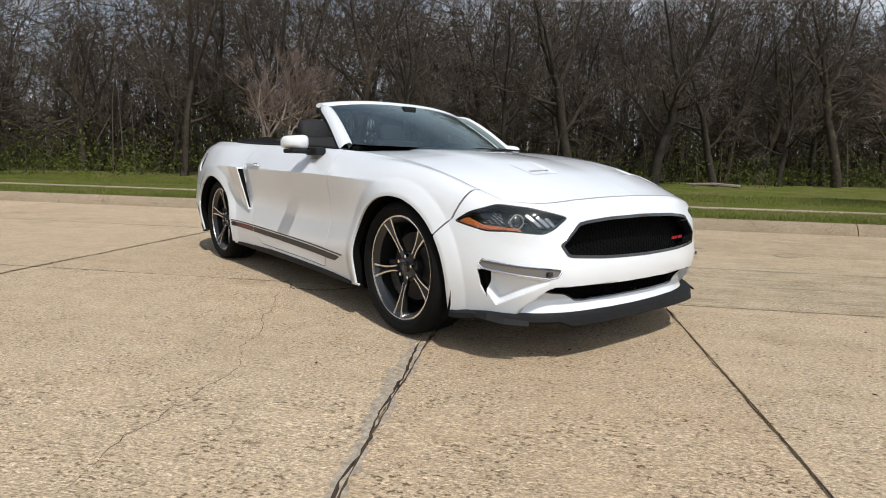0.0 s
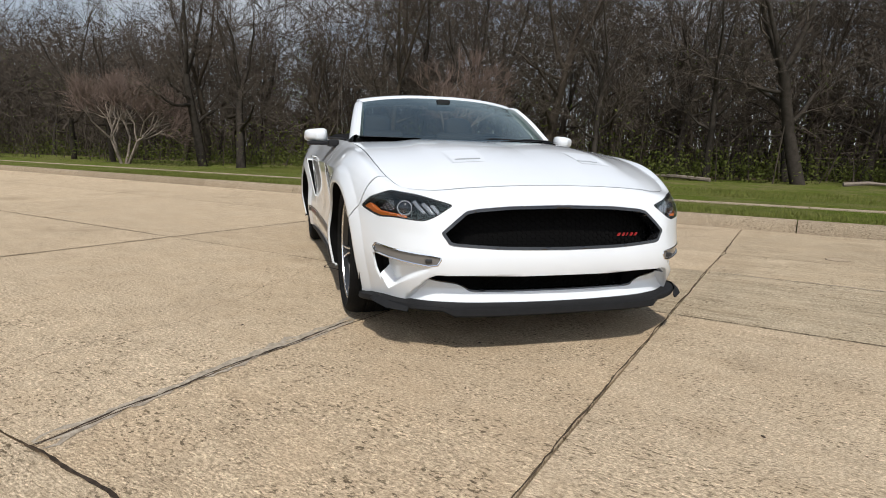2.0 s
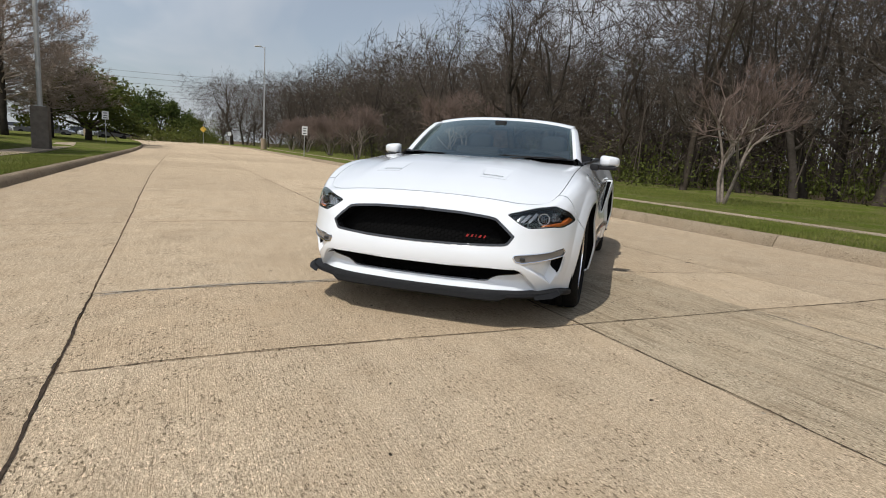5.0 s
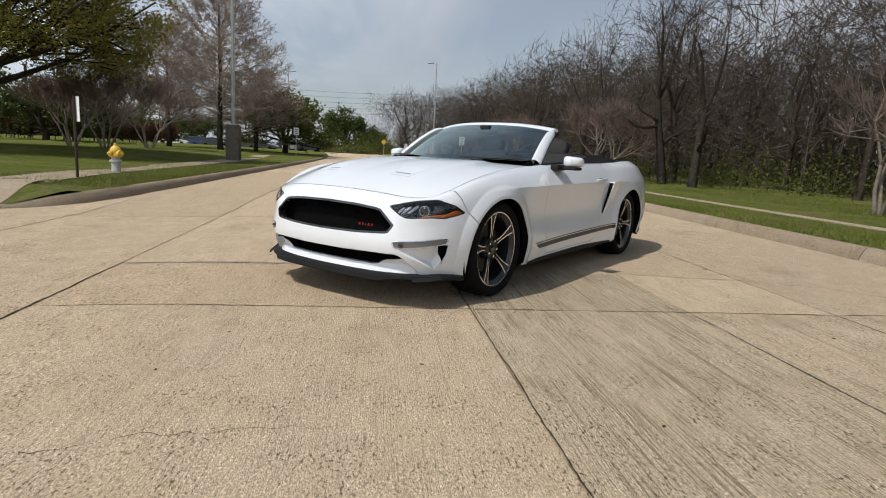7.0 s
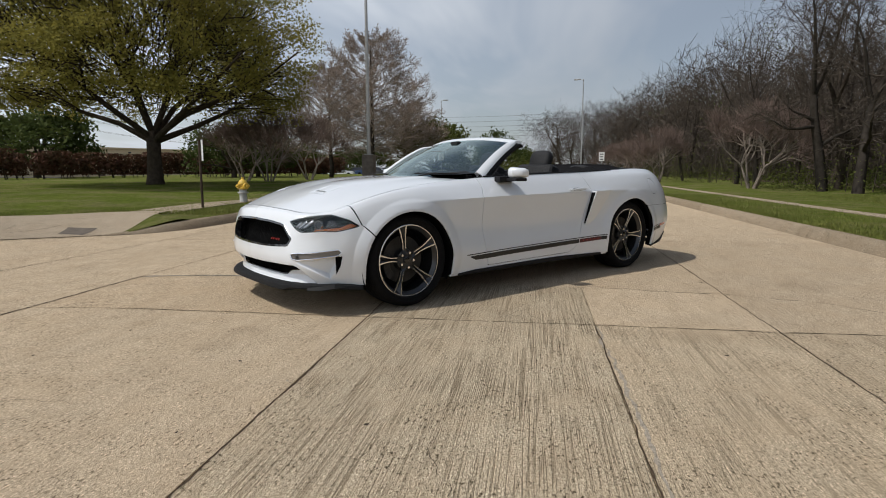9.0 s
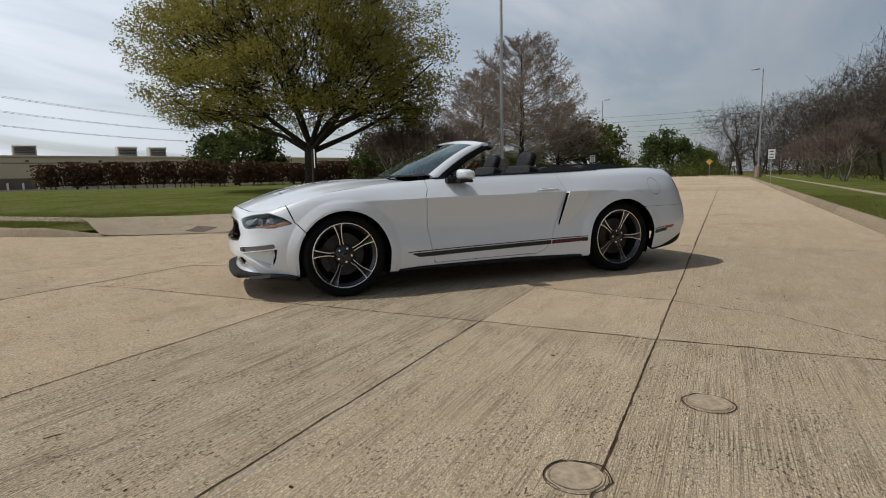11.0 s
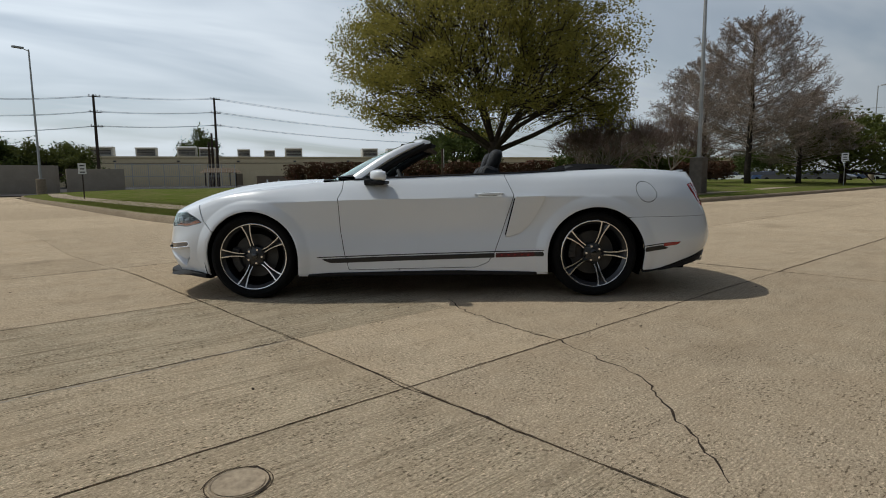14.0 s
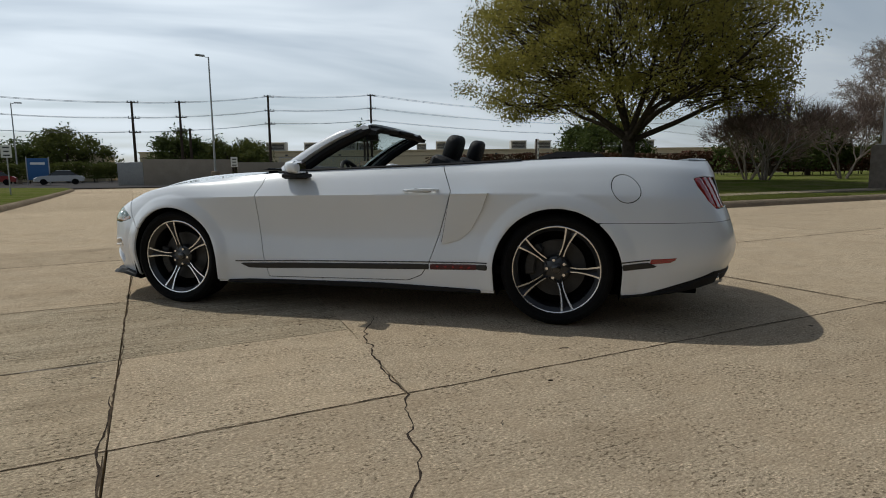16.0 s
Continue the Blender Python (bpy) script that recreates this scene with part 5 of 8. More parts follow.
# ---- lamps ----
for sgn in (1, -1):
    root = new("headlight")
    root.parent = car
    v, f = clip_grid(BODY - BODY_N * 0.06, BODY_N, D_HEAD + 0.006, 0.0)
    bowl = obj_from("bowl", [(p[0], p[1] * sgn, p[2]) for p in v], [list(reversed(q)) if sgn > 0 else q for q in f], M_BLACK, root, "black lamp bowl", True)
    v, f = clip_grid(BODY + BODY_N * 0.001, BODY_N, D_HEAD - 0.002, 0.0)
    lens = obj_from("lens", [(p[0], p[1] * sgn, p[2]) for p in v], [list(reversed(q)) if sgn > 0 else q for q in f], M_LENS, root, "clear lamp lens", True)
    lens.visible_shadow = False
    v, f = clip_grid(BODY - BODY_N * 0.004, BODY_N, np.minimum(D_HEAD + 0.001, 0.007 - D_HEAD), 0.05)
    obj_from("lamp_rim", [(p[0], p[1] * sgn, p[2]) for p in v], [list(reversed(q)) if sgn > 0 else q for q in f], M_BLACK, root, "", True)
    # amber strip along the lower outer edge
    AM = [(s_front(0.70), 0.582), (s_front(0.79), 0.586), (s_at_x(0.405), 0.618), (s_at_x(0.46), 0.640), (s_front(0.80), 0.612), (s_front(0.71), 0.602)]
    v, f = clip_grid(BODY - BODY_N * 0.012, BODY_N, poly_dist(U, Zg, AM), 0.02)
    obj_from("side_marker", [(p[0], p[1] * sgn, p[2]) for p in v], [list(reversed(q)) if sgn > 0 else q for q in f], M_AMBER, root, "amber side marker", True)
    # round projector
    c = skin(sgn * s_front(0.715), 0.645, -0.035)
    way = Vector((1, 0.35 * sgn, 0.05)).normalized()
    rotm = Matrix.Translation(c) @ way.to_track_quat("Z", "Y").to_matrix().to_4x4()
    part("projector", lathe([(0.001, 0.018), (0.012, 0.0165), (0.022, 0.010), (0.026, 0.0)], 24, "Z", None, rotm), M_GLOSS, root, "round dark glass projector")
    part("projector_ring", lathe([(0.027, 0.0), (0.029, 0.010), (0.033, 0.010), (0.035, -0.005)], 28, "Z", None, rotm), M_LAMP, root, "silver projector ring")
    # three slanted white bars
    for k in range(3):
        y0 = 0.555 + 0.036 * k
        a0, a1 = s_front(y0), s_front(y0 + 0.045)
        bar = [(a0, 0.612 + 0.003 * k), (a0 + 0.016, 0.606 + 0.003 * k), (a1 + 0.016, 0.652 + 0.008 * k), (a1 - 0.002, 0.660 + 0.008 * k)]
        v, f = clip_grid(BODY - BODY_N * 0.022, BODY_N, np.minimum(poly_dist(U, Zg, bar), D_HEAD - 0.004), 0.02)
        if v:
            obj_from("light_bar", [(p[0], p[1] * sgn, p[2]) for p in v], [list(reversed(q)) if sgn > 0 else q for q in f], M_DRL, root, "white daytime light bar", True)
    # ribs behind the marker
    for k in range(6):
        z0 = 0.618 + 0.009 * k
        rib = [(s_front(0.755), z0), (s_at_x(0.53) - 0.01 * k, z0 + 0.004), (s_at_x(0.53) - 0.01 * k, z0 + 0.0085), (s_front(0.755), z0 + 0.0045)]
        v, f = clip_grid(BODY - BODY_N * 0.025, BODY_N, np.minimum(poly_dist(U, Zg, rib), D_HEAD - 0.004), 0.012)
        if v:
            obj_from("reflector_rib", [(p[0], p[1] * sgn, p[2]) for p in v], [list(reversed(q)) if sgn > 0 else q for q in f], M_LAMP, root, "", True)
    # turn lamp bar below and the vent beside it
    low = new("turn_lamp")
    low.parent = car
    v, f = clip_grid(BODY - BODY_N * 0.005, BODY_N, D_BAR + 0.001, 0.03)
    obj_from("lamp_block", [(p[0], p[1] * sgn, p[2]) for p in v], [list(reversed(q)) if sgn > 0 else q for q in f], M_TURN, low, "smoky clear lamp block", True)
    outline_tube("bezel", LAMPBAR, 0.0045, -0.001, M_CHROME, low, "chrome bezel", sgn)
    part("lamp_bulb", box((0.012, 0.03, 0.02), skin(sgn * s_front(0.60), 0.412, 0.0), 0.004), M_RIM_DK, low, "dark bulb holder")
    # near-black sheet set back in the vent as its inner shade
    v, f = clip_grid(BODY - BODY_N * 0.05, BODY_N, D_VENT + 0.004, 0.0)
    obj_from("corner_vent", [(p[0], p[1] * sgn, p[2]) for p in v], [list(reversed(q)) if sgn > 0 else q for q in f], M_CAVITY, car, "black corner vent", True)
    # tail lamp: three upright red bars in a dark housing
    tail = new("tail_lamp")
    tail.parent = car
    v, f = clip_grid(BODY - BODY_N * 0.02, BODY_N, D_TAIL + 0.004, 0.0)
    obj_from("housing", [(p[0], p[1] * sgn, p[2]) for p in v], [list(reversed(q)) if sgn > 0 else q for q in f], M_GLOSS, tail, "", True)
    for k in range(3):
        a = s_at_x(-3.565) + 0.08 * k
        bar = [(a, 0.885), (a + 0.055, 0.89), (a + 0.125, 0.715), (a + 0.07, 0.70)]
        v, f = clip_grid(BODY + BODY_N * 0.003, BODY_N, np.minimum(poly_dist(U, Zg, bar), D_TAIL - 0.004), 0.025)
        if v:
            obj_from("light_bar", [(p[0], p[1] * sgn, p[2]) for p in v], [list(reversed(q)) if sgn > 0 else q for q in f], M_RED, tail, "red light bar", True)

# ---- sides ----
def plate(name, poly, mat, parent, off, thick, label="", sides=(1, -1)):
    D = poly_dist(U, Zg, poly)
    v, f = clip_grid(BODY + BODY_N * off, BODY_N, np.minimum(D, HOLES), thick)
    for sgn in sides:
        obj_from(name, [(p[0], p[1] * sgn, p[2]) for p in v], [list(reversed(q)) if sgn > 0 else q for q in f], mat, parent, label, True)


def sx(x):
    return s_at_x(x)


plate("side_stripe", [(sx(-0.62), 0.292), (sx(-0.76), 0.292), (sx(-1.925), 0.322), (sx(-1.925), 0.358), (sx(-0.545), 0.325)], M_STRIPE, car, 0.0015, 0.001, "black lower side stripe")
plate("stripe_end", [(sx(-1.93), 0.322), (sx(-2.24), 0.331), (sx(-2.24), 0.366), (sx(-1.935), 0.358)], M_STRIPE_RED, car, 0.0015, 0.001, "dark red end of the side stripe")
plate("stripe_tail", [(sx(-2.236), 0.331), (sx(-2.31), 0.333), (sx(-2.31), 0.368), (sx(-2.236), 0.366)], M_STRIPE, car, 0.0015, 0.001, "black tail of the side stripe")
for k in range(5):
    x0 = -1.965 - 0.052 * k
    plate("stripe_mark", [(sx(x0), 0.336), (sx(x0 - 0.022), 0.337), (sx(x0 - 0.036), 0.353), (sx(x0 - 0.014), 0.352)], M_BADGE, car, 0.0027, 0.0005, "red bar of lettering in the stripe")
plate("rear_stripe", [(sx(-3.09), 0.360), (sx(-3.30), 0.384), (sx(-3.24), 0.412), (sx(-3.09), 0.396)], M_STRIPE, car, 0.0015, 0.001, "black rear stripe")
plate("side_reflector", [(sx(-3.25), 0.402), (sx(-3.36), 0.412), (sx(-3.41), 0.438), (sx(-3.255), 0.430)], M_RED, car, 0.003, 0.004, "red side reflector")
def ribbon(name, x0, x1, z0, z1, h, mat, label, n=40):
    """A thin straight strip of film along the body's side."""
    for sgn in (1, -1):
        bm = bmesh.new()
        rows = []
        for k in range(n + 1):
            u = k / n
            q, z = sx(x0 + (x1 - x0) * u), z0 + (z1 - z0) * u
            rows.append([bm.verts.new(skin(sgn * q, z + dz, off)) for dz, off in ((0, 0.0004), (0, 0.003), (h, 0.003), (h, 0.0004))])
        for r0, r1 in zip(rows, rows[1:]):
            for i in range(3):
                bm.faces.new((r0[i], r0[i + 1], r1[i + 1], r1[i]))
        bmesh.ops.recalc_face_normals(bm, faces=bm.faces)
        part(name, bm, mat, car, label, False)


ribbon("pin_stripe", -0.52, -2.31, 0.334, 0.375, 0.007, M_STRIPE, "thin black stripe")
ribbon("rear_pin_stripe", -3.09, -3.25, 0.405, 0.422, 0.007, M_STRIPE, "thin black stripe", 8)
plate("sill_skirt", [(sx(-0.44), 0.17), (sx(-2.26), 0.17), (sx(-2.26), 0.205), (sx(-1.6), 0.222), (sx(-0.62), 0.212), (sx(-0.44), 0.2)], M_BLACK, car, 0.012, 0.03, "black sill skirt")
plate("rear_skirt", [(sx(-3.09), 0.17), (sx(-3.09), 0.206), (sx(-3.40), 0.245), (sx(-3.56), 0.318), (BS[17], 0.345), (BS[18], 0.345), (BS[18], 0.2)], M_BLACK, car, 0.01, 0.04, "black lower rear skirt")
mirrored_one("rear_valance", np.minimum.reduce([U - s_at_x(-3.05), 0.216 + np.clip((U - s_at_x(-3.2)) * 0.28, 0, 0.13) - Zg, HOLES]), M_BLACK, car, "black rear valance", 0.03, BODY + BODY_N * 0.002, BODY_N)

for sgn, door in ((1, door_l), (-1, door_r)):
    # scoop behind the door: a raised closed wedge, its mouth's shade a black plate along the front edge
    outer = [(-2.085, 0.803), (-2.315, 0.806), (-2.27, 0.70), (-2.20, 0.58), (-2.13, 0.515), (-2.01, 0.485)]
    bm = bmesh.new()
    lift = [0.050, 0.034, 0.016, 0.006, 0.004, 0.014]
    base, top = [], []
    for (x, z), h in zip(outer, lift):
        p = skin(sgn * sx(x), z)
        base.append(bm.verts.new((p.x, p.y - sgn * 0.004, p.z)))
        top.append(bm.verts.new((p.x + (0.0 if h < 0.02 else 0.0), p.y + sgn * h, p.z)))
    c = skin(sgn * sx(-2.14), 0.70)
    mid = bm.verts.new((c.x, c.y + sgn * 0.036, c.z))
    for i in range(6):
        j = (i + 1) % 6
        bm.faces.new((base[i], base[j], top[j], top[i]))
        bm.faces.new((top[i], top[j], mid))
    bmesh.ops.recalc_face_normals(bm, faces=bm.faces)
    bmesh.ops.subdivide_edges(bm, edges=bm.edges[:], cuts=2, use_grid_fill=True)
    scoop = part("side_scoop", bm, M_PAINT, car, "white raised side scoop", True, 40)
    a, b = skin(sgn * sx(-2.083), 0.79), skin(sgn * sx(-2.015), 0.50)
    bm = bmesh.new()
    q = [Vector((a.x + 0.004, a.y + sgn * 0.002, a.z)), Vector((a.x + 0.001, a.y + sgn * 0.040, a.z)), Vector((b.x + 0.001, b.y + sgn * 0.011, b.z)), Vector((b.x + 0.006, b.y + sgn * 0.001, b.z))]
    vs = [bm.verts.new(p) for p in q] + [bm.verts.new(p + Vector((0.003, 0, 0))) for p in q]
    for idx in ((0, 1, 2, 3), (7, 6, 5, 4), (0, 4, 5, 1), (1, 5, 6, 2), (2, 6, 7, 3), (3, 7, 4, 0)):
        bm.faces.new([vs[i] for i in idx])
    bmesh.ops.recalc_face_normals(bm, faces=bm.faces)
    part("scoop_mouth", bm, M_CAVITY, scoop, "black plate as the shade in the scoop's mouth", False)
    # door handle
    a, b = skin(sgn * sx(-1.77), 0.812, 0.022), skin(sgn * sx(-2.0), 0.818, 0.022)
    bm = bmesh.new()
    n = 14
    rings = []
    for k in range(n + 1):
        u = k / n
        p = a.lerp(b, u)
        h = 0.011 * (math.sin(math.pi * min(max(u, 0.02), 0.98)) ** 0.35)
        o = 0.012 + (0.010 if 0.12 < u < 0.88 else -0.004)
        rings.append([bm.verts.new(p + Vector((0, sgn * (yy * 0.011 + (0 if 0.1 < u < 0.9 else -0.012)), zz * h))) for yy, zz in ((1, 0.6), (1, -0.6), (0.2, -1), (-1, -0.7), (-1, 0.7), (0.2, 1))])
    for r0, r1 in zip(rings, rings[1:]):
        for i in range(6):
            bm.faces.new((r0[i], r0[(i + 1) % 6], r1[(i + 1) % 6], r1[i]))
    bm.faces.new(rings[0])
    bm.faces.new(rings[-1][::-1])
    bmesh.ops.recalc_face_normals(bm, faces=bm.faces)
    part("door_handle", bm, M_PAINT, door, "white door handle")
    # shade behind the handle, laid on the door skin as a black patch
    cup = [(sx(-1.82), 0.815), (sx(-1.95), 0.815), (sx(-1.93), 0.832), (sx(-1.84), 0.832)]
    v, f = clip_grid(BODY + BODY_N * 0.0015, BODY_N, poly_dist(U, Zg, cup) + 0.003, 0.0)
    obj_from("handle_recess", [(p[0], p[1] * sgn, p[2]) for p in v], [list(reversed(q)) if sgn > 0 else q for q in f], M_BLACK, door, "dark patch as the shade behind the handle", True)
    # mirror: rounded cap, dark foot, glass
    bm = bmesh.new()
    bmesh.ops.create_uvsphere(bm, u_segments=24, v_segments=14, radius=1.0)
    for vtx in bm.verts:
        x, y, z = vtx.co
        e = lambda q, pw: math.copysign(abs(q) ** pw, q)
        x, y, z = e(x, 0.65), e(y, 0.42), e(z, 0.55)
        fx_ = x * (0.085 if x > 0 else 0.035)
        vtx.co = (fx_ - 0.03 * abs(y) * (x > 0) - 0.02 * y, y * 0.078, z * (0.043 - 0.008 * y) + 0.006 * (x > 0))
    m = pose(-1.045, sgn * 0.945, 0.972) @ Matrix.Diagonal((1, sgn, 1, 1))
    bmesh.ops.transform(bm, matrix=m, verts=bm.verts)
    if sgn < 0:
        bmesh.ops.reverse_faces(bm, faces=bm.faces)
    cap = part("wing_mirror", bm, M_PAINT, car, "white wing mirror")
    bm = box((0.12, 0.18, 0.026), (-1.03, sgn * 0.912, 0.922), 0.011, (0, 0, -6 * sgn))
    box((0.16, 0.07, 0.05), (-0.98, sgn * 0.835, 0.925), 0.015, (0, 0, 0), bm)
    part("mirror_foot", bm, M_BLACK, cap, "black mirror foot")
    part("mirror_glass", box((0.004, 0.125, 0.062), (-1.083, sgn * 0.945, 0.973), 0.0015, (0, 0, 4 * sgn)), M_MIRROR, cap, "mirror glass", False)
    # black window rubber along the belt and the door card within
    pts = [skin(sgn * sx(x), float(edge_z(sx(x))), 0.0) + Vector((0, -sgn * 0.004, 0.006)) for x in np.linspace(-0.86, -2.55, 18)]
    part("belt_rubber", tube(pts, 0.009, 6), M_BLACK, car, "black belt rubber")

# ---- cabin ----
bm = bmesh.new()
for sgn in (1, -1):
    rings = []
    for x in np.linspace(-0.80, -3.0, 24):
        s = sx(x)
        y, z = float(edge_y(s)), float(edge_z(s))
        rings.append([bm.verts.new((edge_x(s), sgn * (y - d), z + h)) for d, h in ((0.004, 0.0), (0.05, 0.006), (0.085, -0.01), (0.10, -0.30), (0.10, -0.62))])
    for r0, r1 in zip(rings, rings[1:]):
        for i in range(4):
            bm.faces.new((r0[i], r0[i + 1], r1[i + 1], r1[i]) if sgn > 0 else (r0[i], r1[i], r1[i + 1], r0[i + 1]))
part("door_lining", bm, M_LEATHER, car, "black inner door lining")
part("cabin_floor", box((2.2, 1.4, 0.06), (-1.85, 0, 0.30), 0.01), M_CLOTH, car, "black cabin carpet")
part("bulkhead", box((0.06, 1.42, 0.72), (-0.72, 0, 0.60), 0.01), M_CAVITY, car)
part("rear_bulkhead", box((0.08, 1.40, 0.60), (-2.86, 0, 0.66), 0.02), M_CLOTH, car)
# dashboard
bm = bmesh.new()
prof = [(-0.60, 0.965), (-0.80, 0.975), (-0.98, 0.965), (-1.06, 0.92), (-1.08, 0.80), (-1.0, 0.62), (-0.8, 0.6)]
rings = [[bm.verts.new((x - 0.05 * (1 - abs(y) / 0.7) * (k in (3, 4)), y, z + (0.02 if 0.15 < y < 0.6 and k in (1, 2) else 0))) for k, (x, z) in enumerate(prof)] for y in np.linspace(-0.69, 0.69, 23)]
for r0, r1 in zip(rings, rings[1:]):
    for i in range(6):
        bm.faces.new((r0[i], r1[i], r1[i + 1], r0[i + 1]))
bmesh.ops.recalc_face_normals(bm, faces=bm.faces)
part("dashboard", bm, M_LEATHER, car, "black soft dashboard")
# steering wheel on the left side
wheel_m = pose(-1.22, 0.37, 0.86, 0, -62, 0)
ring = [wheel_m @ Vector((0.182 * math.cos(2 * math.pi * k / 36), 0.182 * math.sin(2 * math.pi * k / 36), 0)) for k in range(36)]
steer = part("steering_wheel", tube(ring, 0.015, 8, closed=True), M_LEATHER, car, "black steering wheel")
bm = lathe([(0.001, 0.03), (0.06, 0.025), (0.07, 0.0), (0.06, -0.02)], 20, "Z", None, wheel_m)
part("horn_pad", bm, M_BLACK, steer)
for a in (0, 180, 270):
    p = wheel_m @ Vector((0.17 * math.cos(radians(a + 90)), 0.17 * math.sin(radians(a + 90)), 0))
    part("wheel_spoke", rod(wheel_m @ Vector((0, 0, 0)), p, 0.014, 0.011, 8), M_BLACK, steer)


def seat(name, x, y, rear=False):
    root = new(name)
    root.parent = car
    root["label"] = "black leather rear seat" if rear else "black leather bucket seat"
    w = 0.50
    part("seat_cushion", box((0.52, w, 0.16), (x + 0.22, y, 0.50), 0.05, (0, -6, 0), None, 3), M_LEATHER, root)
    lean = 20
    part("backrest", box((0.15, w * 0.92, 0.56 if not rear else 0.42), (x - 0.10, y, 0.78 if not rear else 0.74), 0.055, (0, -lean, 0), None, 3), M_LEATHER, root)
    for s in (-1, 1):
        part("side_bolster", box((0.17, 0.09, 0.46 if not rear else 0.3), (x - 0.06, y + s * w * 0.42, 0.76 if not rear else 0.72), 0.04, (0, -lean, s * 12), None, 3), M_LEATHER, root)
    hz = 1.095 if not rear else 0.99
    bm = bmesh.new()
    bmesh.ops.create_uvsphere(bm, u_segments=20, v_segments=12, radius=1.0)
    for vtx in bm.verts:
        a, b, c = (math.copysign(abs(q) ** 0.62, q) for q in vtx.co)
        vtx.co = (a * 0.055 - 0.03 * c * 0.5, b * 0.128, c * (0.10 if not rear else 0.06))
    bmesh.ops.transform(bm, matrix=pose(x - 0.225 if not rear else x - 0.20, y, hz, 0, -10, 0), verts=bm.verts)
    head = part("headrest", bm, M_LEATHER, root)
    for s in (-1, 1):
        part("headrest_post", rod((x - 0.20, y + s * 0.06, hz - 0.19), (x - 0.215, y + s * 0.06, hz - 0.04), 0.007), M_CHROME, head)
    return root


seat("front_seat", -1.74, 0.37)
seat("front_seat", -1.74, -0.37)
seat("rear_seat", -2.42, 0.33, True)
seat("rear_seat", -2.42, -0.33, True)
part("centre_console", box((1.0, 0.2, 0.22), (-1.45, 0, 0.53), 0.04), M_LEATHER, car)
# folded roof behind the rear seats
bm = bmesh.new()
rings = []
for k in range(25):
    y = -0.70 + 1.40 * k / 24
    e = 1 - abs(y / 0.72) ** 6
    wav = 0.008 * math.sin(k * 1.9)
    rings.append([bm.verts.new((x, y, 0.97 + (z - 0.97) * (0.35 + 0.65 * e) + wav * (0 < i < 5))) for i, (x, z) in enumerate(((-2.52, 0.95), (-2.58, 1.03), (-2.70, 1.062), (-2.85, 1.058), (-2.97, 1.04), (-3.04, 0.985)))])
for r0, r1 in zip(rings, rings[1:]):
    for i in range(5):
        bm.faces.new((r0[i], r1[i], r1[i + 1], r0[i + 1]))
bmesh.ops.recalc_face_normals(bm, faces=bm.faces)
part("folded_roof", bm, M_CLOTH, car, "folded black cloth roof")
# deck lid
DN = 26
dt = np.linspace(0, 1, DN)
s0, s1 = sx(-3.02), BS[15]
e_s = s0 + (BS[18] - s0) * dt
ea = np.stack([edge_x(e_s), edge_y(e_s), edge_z(e_s)], 1)
deck = np.zeros((DN, DN, 3))
for i in range(DN):
    for j in range(DN):
        u = dt[j]
        deck[i, j] = ea[i] * (1, u, 1)
        deck[i, j, 0] = ea[i, 0] * 1.0 + (1 - u) * (-0.0)
        deck[i, j, 2] = ea[i, 2] + 0.012 * (1 - u * u) * (1 - dt[i])
dn = normals_of(deck)
if dn[5, 5, 2] < 0:
    dn = -dn
lid = top_part("deck_lid", deck, dn, np.ones((DN, DN)), M_PAINT, car)
bm = bmesh.new()
rings = []
for k in range(31):
    y = -0.62 + 1.24 * k / 30
    x0 = -3.60 + 0.16 * abs(y / 0.62) ** 3
    rings.append([bm.verts.new((x0 + a, y, 0.985 + b)) for a, b in ((0.10, -0.004), (0.02, 0.008), (-0.035, 0.016), (-0.04, 0.010), (-0.01, -0.008))])
for r0, r1 in zip(rings, rings[1:]):
    for i in range(4):
        bm.faces.new((r0[i], r1[i], r1[i + 1], r0[i + 1]))
bm.faces.new(rings[0])
bm.faces.new(rings[-1][::-1])
bmesh.ops.recalc_face_normals(bm, faces=bm.faces)
part("rear_spoiler", bm, M_PAINT, lid, "white lip spoiler")
for sgn in (1, -1):
    part("exhaust_tip", lathe([(0.036, 0.12), (0.045, 0.12), (0.045, -0.09), (0.040, -0.095), (0.036, -0.09), (0.036, 0.1)], 20, "X", None, pose(-3.60, sgn * 0.56, 0.295)), M_CHROME, car, "bright exhaust tip")
    part("exhaust_tip", lathe([(0.036, 0.12), (0.045, 0.12), (0.045, -0.09), (0.040, -0.095), (0.036, -0.09), (0.036, 0.1)], 20, "X", None, pose(-3.56, sgn * 0.67, 0.297)), M_CHROME, car, "bright exhaust tip")

# windscreen head rail, black lining, inner mirror, visors, wipers
pts = [(float(x), float(y) * s, float(z)) for s, rows in ((-1, top_c[::-1]), (1, top_c[1:])) for x, y, z in rows]
bm = bmesh.new()
rings = []
for k, p in enumerate(pts):
    rings.append([bm.verts.new((p[0] + a, p[1] * (1 + 0.02 * (a < 0)), p[2] + b)) for a, b in ((0.045, -0.016), (0.02, 0.004), (-0.02, 0.012), (-0.05, 0.004), (-0.055, -0.012), (-0.01, -0.02))])
for r0, r1 in zip(rings, rings[1:]):
    for i in range(6):
        bm.faces.new((r0[i], r0[(i + 1) % 6], r1[(i + 1) % 6], r1[i]))
bm.faces.new(rings[0])
bm.faces.new(rings[-1][::-1])
bmesh.ops.recalc_face_normals(bm, faces=bm.faces)
part("windscreen_head", bm, M_PAINT, car)
bm = bmesh.new()
rings = []
